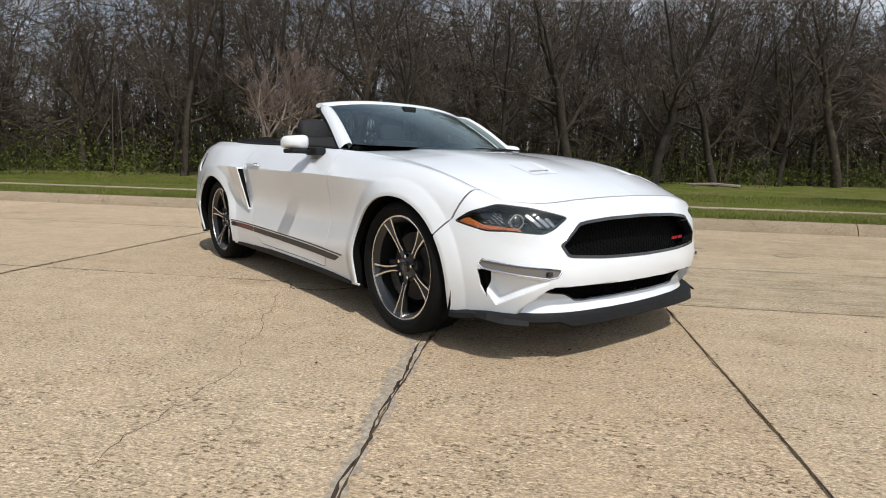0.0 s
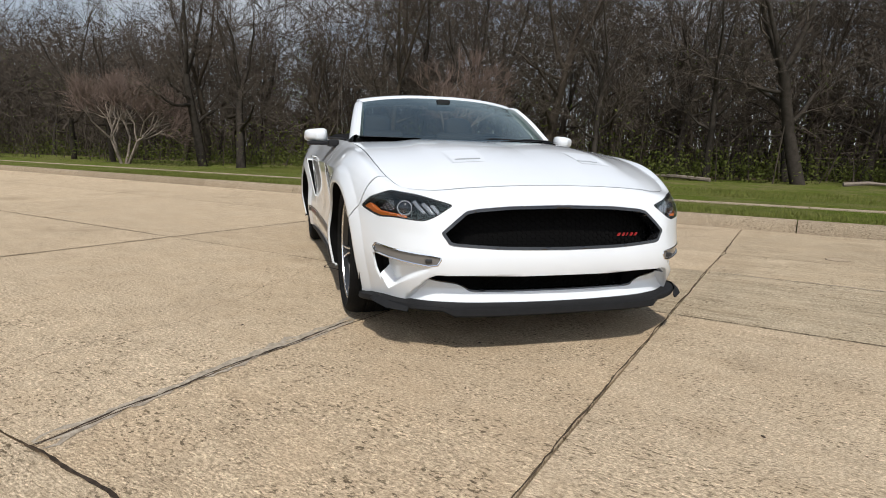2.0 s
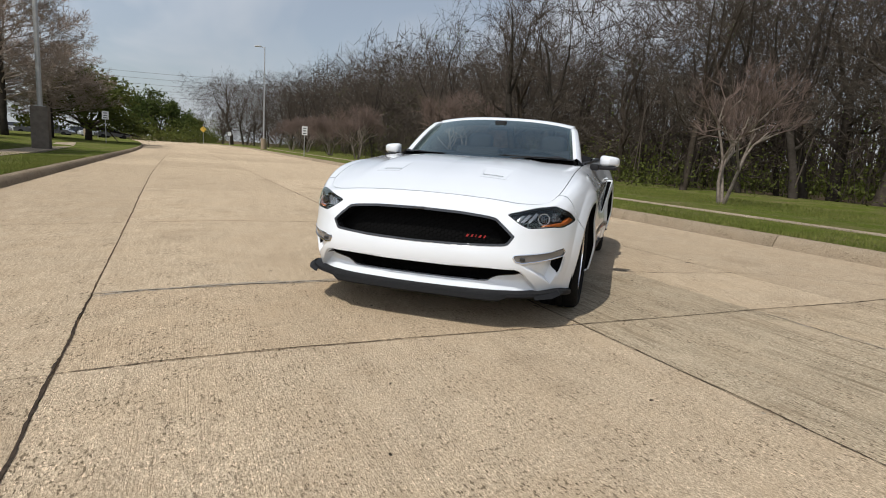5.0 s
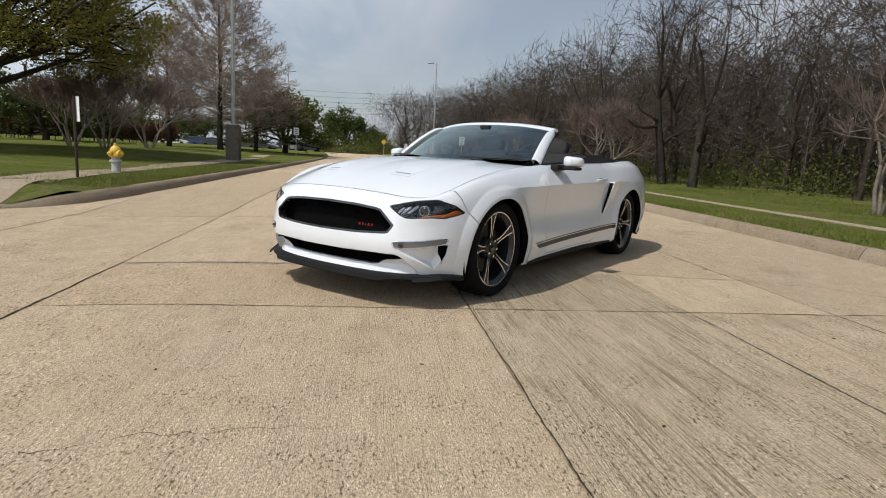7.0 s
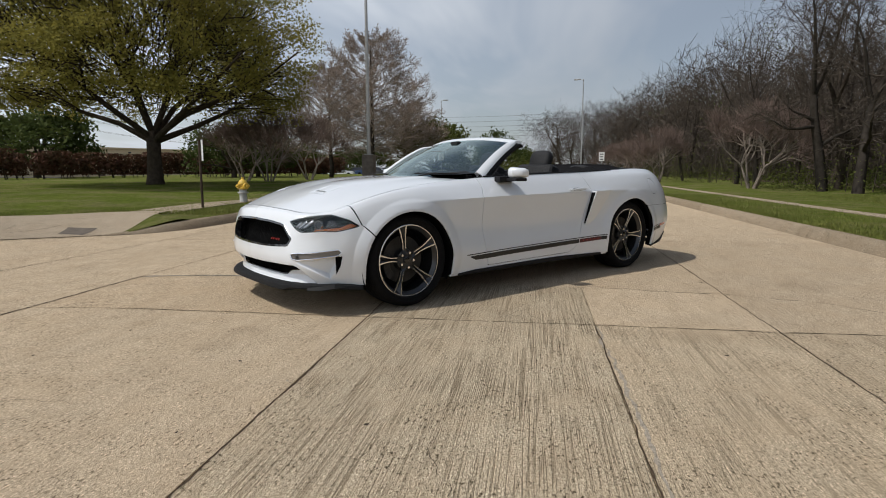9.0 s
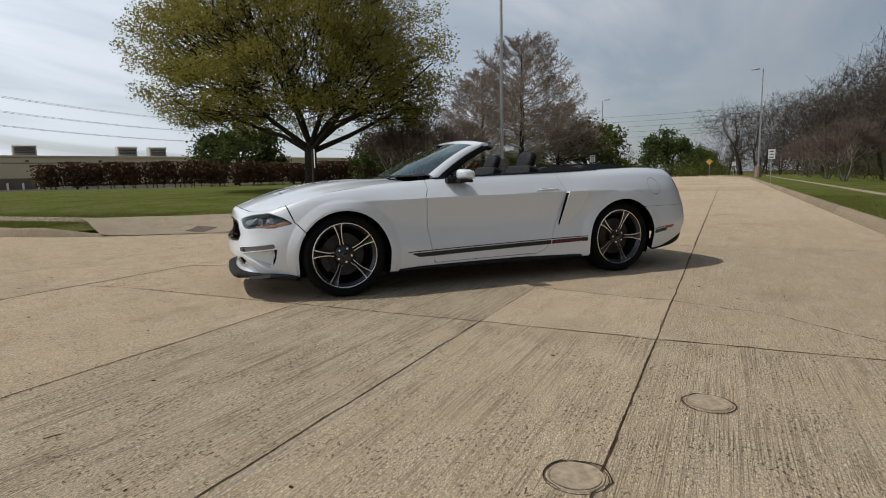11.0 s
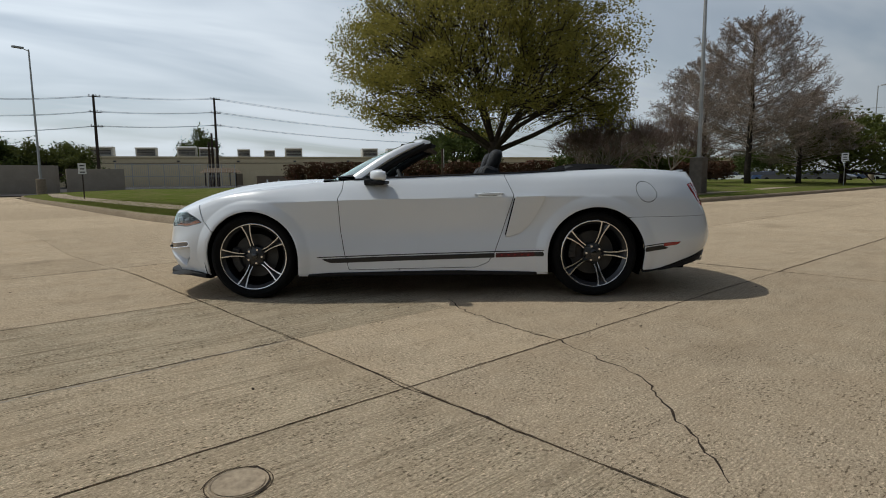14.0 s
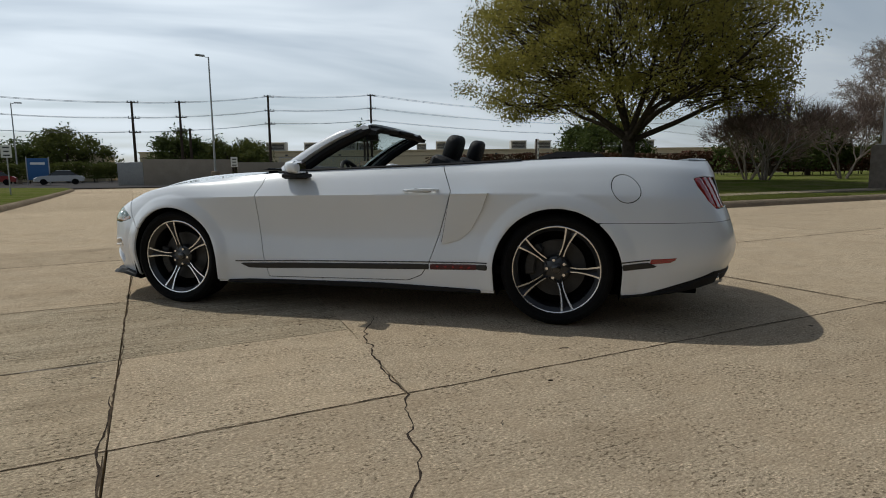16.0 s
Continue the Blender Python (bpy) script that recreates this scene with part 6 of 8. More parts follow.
for k, p in enumerate(pts):
    rings.append([bm.verts.new((p[0] + a, p[1] * 0.985, p[2] + b)) for a, b in ((0.03, -0.024), (-0.05, -0.014), (-0.10, -0.03), (-0.085, -0.055), (0.0, -0.05))])
for r0, r1 in zip(rings, rings[1:]):
    for i in range(5):
        bm.faces.new((r0[i], r0[(i + 1) % 5], r1[(i + 1) % 5], r1[i]))
bm.faces.new(rings[0])
bm.faces.new(rings[-1][::-1])
bmesh.ops.recalc_face_normals(bm, faces=bm.faces)
part("head_lining", bm, M_BLACK, car, "black head rail lining")
for sgn in (1, -1):
    lo, hi = Vector(low_c[-1]) * 1, Vector(top_c[-1]) * 1
    pts = [(lo.lerp(hi, u) + Vector((-0.055, -0.03, 0.026 * math.sin(math.pi * u) - 0.012))) for u in np.linspace(0, 1, 9)]
    pts = [Vector((p.x, p.y * sgn, p.z)) for p in pts]
    part("pillar_lining", tube(pts, [0.036] * 8 + [0.03], 8), M_BLACK, car, "black pillar lining")
    part("sun_visor", box((0.11, 0.36, 0.024), (-1.345, sgn * 0.31, 1.252), 0.011, (0, 10, 0)), M_BLACK, car, "black sun visor")
    a = Vector((-0.56, sgn * 0.12 + 0.1, 0.955))
    part("wiper", tube([a, a + Vector((-0.02, 0.2, 0.02)), a + Vector((-0.09, 0.42, 0.018))], 0.006, 6), M_BLACK, car, "black wiper")
part("inner_mirror", box((0.03, 0.22, 0.06), (-1.20, 0.0, 1.22), 0.014), M_BLACK, car, "black inner mirror")
part("mirror_mount", box((0.06, 0.10, 0.05), (-1.17, 0.0, 1.245), 0.012), M_BLACK, car)

# ---- trees ----
def grow(rng, start, way, length, radius, level, plan, out):
    """Adds the segments of one branch and of all that spring from it. plan: per level (children, length share, angle, wander, lift)."""
    kids, share, angle, wander, lift = plan[level][:5]
    n = (5, 4, 3, 2, 1)[level]
    p, d, r = np.array(start, float), np.array(way, float), radius
    pts = [(p.copy(), r)]
    for i in range(n):
        d = d + rng.normal(0, wander, 3) + np.array([0, 0, lift])
        d /= np.linalg.norm(d)
        p = p + d * (length / n)
        r = radius * (1 - 0.8 * (i + 1) / n) if level else radius * (1 - 0.72 * (i + 1) / n)
        pts.append((p.copy(), max(r, 0.004)))
        out.append((pts[-2][0], pts[-1][0], pts[-2][1], pts[-1][1], level))
    if level + 1 >= len(plan):
        return
    for k in range(kids):
        u = plan[level + 1][5] + (1 - plan[level + 1][5]) * (k + rng.random()) / kids if len(plan[level + 1]) > 5 else 0.3 + 0.7 * (k + rng.random()) / kids
        x = u * n
        i = min(int(x), n - 1)
        a, b = pts[i], pts[i + 1]
        q = a[0] + (b[0] - a[0]) * (x - i)
        rr = (a[1] + (b[1] - a[1]) * (x - i)) * 0.62
        ax = b[0] - a[0]
        ax /= np.linalg.norm(ax)
        side = rng.normal(0, 1, 3)
        side -= ax * side.dot(ax)
        side /= np.linalg.norm(side) + 1e-9
        an = radians(angle * (0.7 + 0.6 * rng.random()))
        nd = ax * math.cos(an) + side * math.sin(an)
        grow(rng, q, nd, length * share * (1.25 - 0.6 * u) * (0.75 + 0.5 * rng.random()), max(rr, 0.006), level + 1, plan, out)


def wood_mesh(name, segs, mat, sides):
    """Tapered bars for all segments in one mesh."""
    n = len(segs)
    a, b = np.array([q[0] for q in segs]), np.array([q[1] for q in segs])
    r0, r1 = np.array([q[2] for q in segs])[:, None], np.array([q[3] for q in segs])[:, None]
    d = b - a
    d /= np.linalg.norm(d, axis=1, keepdims=True) + 1e-9
    ref = np.where(np.abs(d[:, 2:]) > 0.8, np.array([[1.0, 0, 0]]), np.array([[0, 0, 1.0]]))
    s = np.cross(d, ref)
    s /= np.linalg.norm(s, axis=1, keepdims=True)
    o = np.cross(d, s)
    v = np.empty((n, 2 * sides, 3))
    for k in range(sides):
        w = s * math.cos(2 * math.pi * k / sides) + o * math.sin(2 * math.pi * k / sides)
        v[:, k], v[:, sides + k] = a - d * r0 * 0.3 + w * r0, b + w * r1
    quad = np.array([(k, (k + 1) % sides, sides + (k + 1) % sides, sides + k) for k in range(sides)])
    f = (quad[None] + (np.arange(n) * 2 * sides)[:, None, None]).reshape(-1)
    me = bpy.data.meshes.new(name)
    me.vertices.add(n * 2 * sides)
    me.vertices.foreach_set("co", v.reshape(-1))
    me.loops.add(len(f))
    me.loops.foreach_set("vertex_index", f)
    me.polygons.add(n * sides)
    me.polygons.foreach_set("loop_start", np.arange(0, len(f), 4))
    me.materials.append(mat)
    me.update(calc_edges=True)
    me.polygons.foreach_set("use_smooth", np.ones(n * sides, bool))
    return me


def twig_mesh(name, segs, mat, fine=4, seed=1, least=0.006):
    """Round bars for the boughs and thin flat slips for the finest twigs, in one mesh."""
    g = np.random.default_rng(seed)
    thick = [s for s in segs if s[4] < fine]
    thin = [s for s in segs if s[4] >= fine]
    me = wood_mesh(name, thick, mat, 3) if thick else bpy.data.meshes.new(name)
    bm_v = np.empty(len(me.vertices) * 3)
    me.vertices.foreach_get("co", bm_v)
    old = np.empty(len(me.loops), dtype=np.int64)
    me.loops.foreach_get("vertex_index", old)
    a, b = np.array([q[0] for q in thin]), np.array([q[1] for q in thin])
    r = np.maximum(np.array([q[2] for q in thin]), least)[:, None]
    d = b - a
    d /= np.linalg.norm(d, axis=1, keepdims=True) + 1e-9
    s = np.cross(d, g.normal(0, 1, (len(thin), 3)))
    s /= np.linalg.norm(s, axis=1, keepdims=True) + 1e-9
    v = np.stack([a - s * r, a + s * r, b + s * r * 0.35, b - s * r * 0.35], 1)
    n0, n = len(bm_v) // 3, len(thin)
    out = bpy.data.meshes.new(name)
    out.vertices.add(n0 + n * 4)
    out.vertices.foreach_set("co", np.concatenate([bm_v, v.reshape(-1)]))
    idx = np.concatenate([old, n0 + np.arange(n * 4)])
    out.loops.add(len(idx))
    out.loops.foreach_set("vertex_index", idx)
    out.polygons.add(len(idx) // 4)
    out.polygons.foreach_set("loop_start", np.arange(0, len(idx), 4))
    out.materials.append(mat)
    out.update(calc_edges=True)
    return out


def leaf_mesh(name, centres, size, mat, rng, flat=0.0):
    """One small folded leaf shape at each centre, turned at random."""
    c = np.asarray(centres)
    n = len(c)
    u = rng.normal(0, 1, (n, 3))
    u[:, 2] *= 1 - flat
    u /= np.linalg.norm(u, axis=1, keepdims=True)
    w = rng.normal(0, 1, (n, 3))
    w -= u * (w * u).sum(1, keepdims=True)
    w /= np.linalg.norm(w, axis=1, keepdims=True)
    s = size * (0.6 + 0.8 * rng.random((n, 1)))
    v = np.empty((n, 4, 3))
    v[:, 0], v[:, 1], v[:, 2], v[:, 3] = c - u * s, c + w * s * 0.5, c + u * s, c - w * s * 0.5
    me = bpy.data.meshes.new(name)
    me.vertices.add(n * 4)
    me.vertices.foreach_set("co", v.reshape(-1))
    me.loops.add(n * 4)
    me.loops.foreach_set("vertex_index", np.arange(n * 4))
    me.polygons.add(n)
    me.polygons.foreach_set("loop_start", np.arange(0, n * 4, 4))
    me.materials.append(mat)
    me.update(calc_edges=True)
    return me


def tree_thing(name, m, trunk_mesh, crown_mesh, label, group="", extra=None):
    t = thing(name, m, label, "tree", group)
    new("trunk", trunk_mesh).parent = t
    new("crown", crown_mesh).parent = t
    if extra is not None:
        new("leaves", extra).parent = t
    return t


rng = np.random.default_rng(7)


def fork_tree(g, h, r):
    """A bare woodland tree: a crooked stem that forks into rising leaders, side boughs, and fine twigs in sprays."""
    segs = []
    steps = (6, 6, 4, 3, 1)
    wander = (0.06, 0.12, 0.17, 0.22, 0.26)
    lift = (0.03, 0.07, 0.06, 0.05, 0.03)
    sides = (4, 5, 5, 6, 0)
    last = 4

    def limb(p, d, length, r0, level):
        n = steps[level]
        end = r0 * (0.6, 0.36, 0.35, 0.4, 0.4)[level]
        pts = [(p, r0)]
        for i in range(n):
            d = d + g.normal(0, wander[level], 3) + np.array([0, 0, lift[level]])
            d = d / np.linalg.norm(d)
            p = p + d * (length / n)
            pts.append((p, r0 + (end - r0) * (i + 1) / n))
            segs.append((pts[-2][0], p, pts[-2][1], pts[-1][1], level))
        if level == last:
            return

        def child(u, angle, share, thick):
            x = u * n
            i = min(int(x), n - 1)
            q = pts[i][0] + (pts[i + 1][0] - pts[i][0]) * (x - i)
            ax = pts[i + 1][0] - pts[i][0]
            ax = ax / np.linalg.norm(ax)
            side = g.normal(0, 1, 3)
            side -= ax * side.dot(ax)
            side /= np.linalg.norm(side) + 1e-9
            an = radians(angle * g.uniform(0.65, 1.35))
            rr = (pts[i][1] + (pts[i + 1][1] - pts[i][1]) * (x - i)) * thick
            limb(q, ax * math.cos(an) + side * math.sin(an), length * share * g.uniform(0.75, 1.25), max(rr, (0, 0.04, 0.022, 0.013, 0.008)[level + 1]), level + 1)

        low = (0.45, 0.25, 0.2, 0.15, 0.1)[level]
        for k in range(sides[level]):
            u = low + (0.97 - low) * (k + g.random()) / sides[level]
            child(u, (62, 50, 48, 46, 42)[level], (0.55, 0.5, 0.55, 0.55, 0.5)[level] * (1.2 - 0.45 * u), 0.5)
        for k in range((3, 2, 2, 1, 1)[level]):
            child(1.0, (26, 24, 26, 20, 16)[level], (0.95, 0.6, 0.6, 0.6, 0.6)[level], 0.72)

    lean = g.normal(0, 0.13, 2)
    limb(np.array([0, 0, -0.2]), np.array([lean[0], lean[1], 1.0]), h * 0.40, r, 0)
    top = max(s[1][2] for s in segs)
    k = h / top
    return [(p * k, q * k, r0, r1, lv) for p, q, r0, r1, lv in segs]


kinds = []
for k in range(8):
    g = np.random.default_rng(100 + k)
    segs = fork_tree(g, 10.0, 0.14 + 0.022 * (k % 4))
    stem = wood_mesh("trunk", [s for s in segs if s[4] <= 1], M_BARK if k % 3 else M_BARK_DK, 6)
    kinds.append((stem, twig_mesh("crown", [s for s in segs if s[4] > 1], M_TWIG, 3, k, 0.009)))


def canopy(x):
    """Height of the wood along the road."""
    return 10.4 + 1.6 * min(1.0, max(0.0, (x + 18) / 14)) + 3.8 * min(1.0, max(0.0, (-32 - x) / 60))


# trees that stand out along the edge, then a random wood behind them
spots = [(-18.6, 16.9), (-12.6, 19.2), (-9.4, 21.0), (-5.2, 21.8), (-1.6, 24.2), (1.4, 24.6), (4.6, 25.6), (7.4, 26.6), (10.4, 28.2), (13.2, 29.0), (16.4, 30.4)]
tries = 0
while len(spots) < 150 and tries < 8000:
    tries += 1
    x = rng.uniform(-124, 40) if tries % 5 < 2 else rng.uniform(-30, 26)
    depth = rng.random() ** 1.35 * 22
    y = tree_edge(x) + 0.8 + depth
    if all((x - a) ** 2 + (y - b) ** 2 > 2.1 ** 2 for a, b in spots):
        spots.append((x, y))
for i, (x, y) in enumerate(spots):
    t, c = kinds[int(rng.integers(8))]
    s = canopy(x) * rng.uniform(0.84, 1.14) / 10.0
    w = s * rng.uniform(0.8, 1.05)
    m = Matrix.LocRotScale((x, y, rise(x, y) + 0.12), Euler((0, 0, rng.uniform(0, 6.28))), (w, w, s))
    tree_thing("bare_tree", m, t, c, "tall bare grey tree at the edge of the wood", "trees of the wood")

# thin stems, brush and a few fresh leaves between the trunks
segs = []
for i in range(1500):
    x = rng.uniform(-115, 44)
    y = tree_edge(x) + 0.6 + rng.random() * 30
    z = rise(x, y) + 0.05
    h = rng.uniform(1.2, 6.5)
    d = np.array([rng.normal(0, 0.14), rng.normal(0, 0.14), 1.0])
    p = np.array([x, y, z])
    r = 0.012 + 0.004 * h
    mid = p + d * h * 0.5 + rng.normal(0, 0.12, 3)
    end = mid + (d + rng.normal(0, 0.2, 3)) * h * 0.5
    segs += [(p, mid, r, r * 0.7, 2), (mid, end, r * 0.7, 0.005, 2)]
    for _ in range(4):
        q = p + (end - p) * rng.uniform(0.3, 0.95)
        segs.append((q, q + np.array([rng.normal(0, 0.5), rng.normal(0, 0.5), rng.uniform(0.2, 0.9)]) * h * 0.22, 0.008, 0.003, 3))
o = new("saplings", wood_mesh("saplings", segs, M_TWIG, 3))
tagged(o, "thin bare saplings between the trunks of the wood", "saplings", "", "stuff")
cs = []
for i in range(760):
    x = rng.uniform(-115, 44) if i % 3 else rng.uniform(-24, 22)
    y = tree_edge(x) + 0.2 + rng.random() ** 1.6 * 24
    hh = rng.uniform(0.4, 2.3) * (0.55 + 0.6 * math.sin(x * 0.5 + 1.0) ** 2)
    n = int(rng.integers(60, 130))
    c = rng.normal(0, 1, (n, 3)) * (0.55 + 0.3 * hh, 0.5, hh * 0.36) + (x, y, rise(x, y) + 0.15 + hh * 0.5)
    c[:, 2] = np.maximum(c[:, 2], 0.12)
    cs.append(c)
o = new("brush", leaf_mesh("brush", np.concatenate(cs), 0.058, M_LEAF_BRUSH, rng))
tagged(o, "low green and brown brush under the bare trees", "brush", "", "stuff")
cs = []
for i in range(70):
    x = rng.uniform(-70, 40)
    y = tree_edge(x) + rng.uniform(0.5, 9)
    z = rng.uniform(2.0, 8.0)
    n = int(rng.integers(25, 70))
    cs.append(rng.normal(0, 1, (n, 3)) * (0.6, 0.6, 0.4) + (x, y, z))
o = new("spring_leaves", leaf_mesh("spring_leaves", np.concatenate(cs), 0.05, M_LEAF_NEW, rng))
tagged(o, "sparse fresh green leaves on twigs in the wood", "leaves", "", "stuff")

# crape myrtles: several pale stems that fan out into a reddish haze of twigs
def myrtle(seed, stems=5, spread=0.5, first=1.2, thick=0.058):
    """Smooth pale stems that part again and again, each tip with a brush of fine upright twigs."""
    g = np.random.default_rng(seed)
    segs = []

    def part_up(p, d, length, r, level):
        for i in range(2):
            d = d + g.normal(0, 0.12, 3) + np.array([0, 0, 0.05])
            d = d / np.linalg.norm(d)
            q = p + d * length / 2
            segs.append((p, q, r * (1 - 0.15 * i), r * (0.85 - 0.15 * i), level))
            p = q
        if level == 3:
            for _ in range(12):
                t = d * 0.6 + g.normal(0, 0.42, 3) + np.array([0, 0, 0.6])
                t = t / np.linalg.norm(t)
                tip = p + t * g.uniform(0.4, 0.85)
                segs.append((p, tip, 0.008, 0.004, 4))
                for _ in range(4):
                    u = t + g.normal(0, 0.35, 3)
                    o = p + (tip - p) * g.uniform(0.3, 0.95)
                    segs.append((o, o + u * g.uniform(0.16, 0.4), 0.006, 0.003, 4))
            return
        ax = d
        for k in range((3, 3, 3)[level]):
            side = g.normal(0, 1, 3)
            side -= ax * side.dot(ax)
            side /= np.linalg.norm(side)
            an = radians(g.uniform(22, 48))
            part_up(p, ax * math.cos(an) + side * math.sin(an), length * g.uniform(0.62, 0.85), r * 0.66, level + 1)

    for j in range(stems):
        a = 2 * math.pi * j / stems + g.uniform(-0.4, 0.4)
        part_up(np.array([0.12 * math.cos(a), 0.12 * math.sin(a), -0.1]), np.array([spread * math.cos(a), spread * math.sin(a), 1.0]), first * g.uniform(0.88, 1.16), thick, 0)
    return wood_mesh("trunk", [s for s in segs if s[4] <= 2], M_BARK_PALE, 6), twig_mesh("crown", [s for s in segs if s[4] > 2], M_TWIG_RED, 4, seed, 0.005)


myr = [myrtle(11, 3, 0.36, 1.7, 0.085), myrtle(1), myrtle(2)]
for i, (x, y, s) in enumerate([(-6.9, 14.6, 0.6), (-24.5, 15.3, 1.12), (-39.5, 14.0, 0.95), (-52, 14.8, 1.0), (-66, 15.2, 1.0), (9.5, 13.6, 1.05), (-80, 15.8, 1.0)]):
    m = Matrix.LocRotScale((x, y, 0.15), Euler((0, 0, 1.3 * i)), (s, s, s))
    tree_thing("crape_myrtle", m, *myr[0 if i == 0 else 1 + i % 2], "bare crape myrtle with pale stems and reddish twigs", "crape myrtles on the wooded lawn")
for i, (x, y, s) in enumerate([(-27.5, -10.4, 1.1), (-30.5, -13.5, 1.1), (-36.6, -11.6, 1.15)]):
    m = Matrix.LocRotScale((x, y, 0.35), Euler((0, 0, 2.1 * i + 1)), (s, s, s))
    tree_thing("crape_myrtle", m, *myr[1 + i % 2], "bare many-stemmed crape myrtle on the oak lawn", "crape myrtles on the oak lawn")


def mesh_of(bm, mat):
    """The mesh of a bmesh, with its material."""
    me = bpy.data.meshes.new("trunk")
    bm.to_mesh(me)
    bm.free()
    me.materials.append(mat)
    me.polygons.foreach_set("use_smooth", np.ones(len(me.polygons), bool))
    return me


# live oak: short dark trunk, wide limbs, a broad ragged crown of small leaves
g = np.random.default_rng(21)
OAK = [(0, 0.5, 0, 0.06, 0.0), (8, 0.5, 42, 0.13, 0.02, 0.25), (6, 0.55, 45, 0.18, 0.02), (3, 0.6, 45, 0.2, 0.0), (0, 0, 40, 0.2, 0.0)]
segs = []
trunk_top = np.array([0.15, 0.05, 2.5])
for a, b, r0, r1 in (((0, 0, -0.3), (0.02, 0, 0.35), 0.5, 0.36), ((0.02, 0, 0.35), (0.08, 0.02, 1.4), 0.36, 0.31), ((0.08, 0.02, 1.4), (0.15, 0.05, 2.5), 0.31, 0.30)):
    segs.append((np.array(a, float), np.array(b, float), r0, r1, 0))
for k in range(9):
    a = 2 * math.pi * k / 9 * 1.0 + g.uniform(-0.25, 0.25)
    up = (0.34, 0.8, 2.0)[k % 3]
    d = np.array([math.cos(a), math.sin(a), up])
    d /= np.linalg.norm(d)
    ln = (8.6, 8.4, 8.6)[k % 3] * g.uniform(0.92, 1.08)
    grow(g, trunk_top + np.array([0, 0, -0.5 + 0.15 * (k % 3)]), d, ln, 0.15, 1, OAK, segs)
# clumps of leaves in a broad crown with a level, drooping foot and gaps; each clump hangs on a twig of its own
crown_r = smooth_curve([3.6, 4.3, 5.2, 6.6, 8.2, 9.8, 11.2, 12.1, 12.7], [6.7, 7.4, 7.6, 7.4, 6.8, 5.8, 4.4, 2.7, 0.8])
cl = []
while len(cl) < 1520:
    z = 3.6 + 9.0 * g.random()
    az = g.uniform(0, 2 * math.pi)
    lobe = 1.0 + 0.07 * math.sin(3 * az + 1.0 + 0.5 * z) + 0.07 * math.sin(5 * az + 2.0 - 0.8 * z) + 0.05 * math.sin(9 * az + 1.1 * z)
    rr = float(crown_r(z)) * lobe * g.random() ** 0.36
    if g.random() > float(crown_r(z)) / 7.6:
        continue
    q = np.array([rr * math.cos(az) + 0.25, rr * math.sin(az) - 0.35, z - 0.35 * math.sin(4 * az + 0.7) * (z < 5)])
    gap = math.sin(q[0] * 1.15 + 0.4) * math.sin(q[1] * 1.3 + 1.1) * math.sin(q[2] * 1.6)
    if gap > 0.2 or (z < 4.7 and rr < 3.0 * (4.7 - z) / 0.9 and g.random() < 0.9):
        continue
    cl.append(q)
for q in cl:
    way = np.array([0.1, 0.0, 4.2]) - q
    way = way / np.linalg.norm(way) + g.normal(0, 0.25, 3)
    mid = q + way * g.uniform(0.7, 1.3)
    segs += [(mid, q, 0.018, 0.008, 4), (mid + way * 0.8 + g.normal(0, 0.1, 3), mid, 0.028, 0.018, 4)]
cl = np.array(cl)
cs = (cl[:, None, :] + np.clip(g.normal(0, 1, (len(cl), 112, 3)), -1.5, 1.5) * (0.36, 0.36, 0.23)).reshape(-1, 3)
oak_at = Matrix.LocRotScale((-20.2, -12.6, 0.36), Euler((0, 0, 0.6)), (1, 1, 1))
segs = [s for s in segs if s[4] < 2 or math.hypot(s[1][0] - 0.25, s[1][1] + 0.35) < crown_r(s[1][2]) * 0.96 and 3.5 < s[1][2] < 12.5]
stem = [s for s in segs if s[4] == 0]
boughs = [s for s in segs if s[4] == 1]
oak = tree_thing("live_oak", oak_at, mesh_of(tube([stem[0][0]] + [s[1] for s in stem], [0.5, 0.36, 0.31, 0.30], 12), M_BARK_DK), wood_mesh("crown", [s for s in segs if s[4] > 1], M_BARK_DK, 4),
           "broad live oak with a dark trunk and olive-green leaves", "", leaf_mesh("leaves", cs, 0.062, M_LEAF, g, 0.2))
for k in range(0, len(boughs), 4):
    run = boughs[k:k + 4]
    part("limb", tube([run[0][0]] + [s[1] for s in run], [run[0][2]] + [s[3] for s in run], 8), M_BARK_DK, oak)

# ---- dense twigs that fill the wood behind its edge ----
g = np.random.default_rng(5)
n = 108000
x = np.where(g.random(n) < 0.76, g.uniform(-125, 48, n), g.uniform(-24, 26, n))
y = np.array([tree_edge(q) for q in x]) + 4.0 + g.random(n) * 26
top = 8.9 + 1.0 * np.sin(x * 0.21) + 0.8 * np.sin(x * 0.53 + 1) + 0.7 * np.sin(x * 1.3 + y * 0.4)
top = top * (1.0 + 0.27 * np.clip((x + 34) / 12, 0, 1) - 0.12 * np.clip((x + 14) / 8, 0, 1))
z = g.random(n) ** 0.66 * top
d = np.stack([g.normal(0, 0.6, n), g.normal(0, 0.6, n), g.uniform(0.0, 1.0, n)], 1)
d /= np.linalg.norm(d, axis=1, keepdims=True)
ln = g.uniform(0.6, 2.4, n)[:, None]
a = np.stack([x, y, z], 1)
r = 0.011 + 0.024 * g.random(n) ** 3
segs = [(a[i], a[i] + d[i] * ln[i], r[i], 0.006, 4) for i in range(n)]
tagged(new("wood_twigs", twig_mesh("wood_twigs", segs, M_TWIG, 4, 2)), "tangle of bare brown twigs deep in the wood", "twigs", "", "stuff")
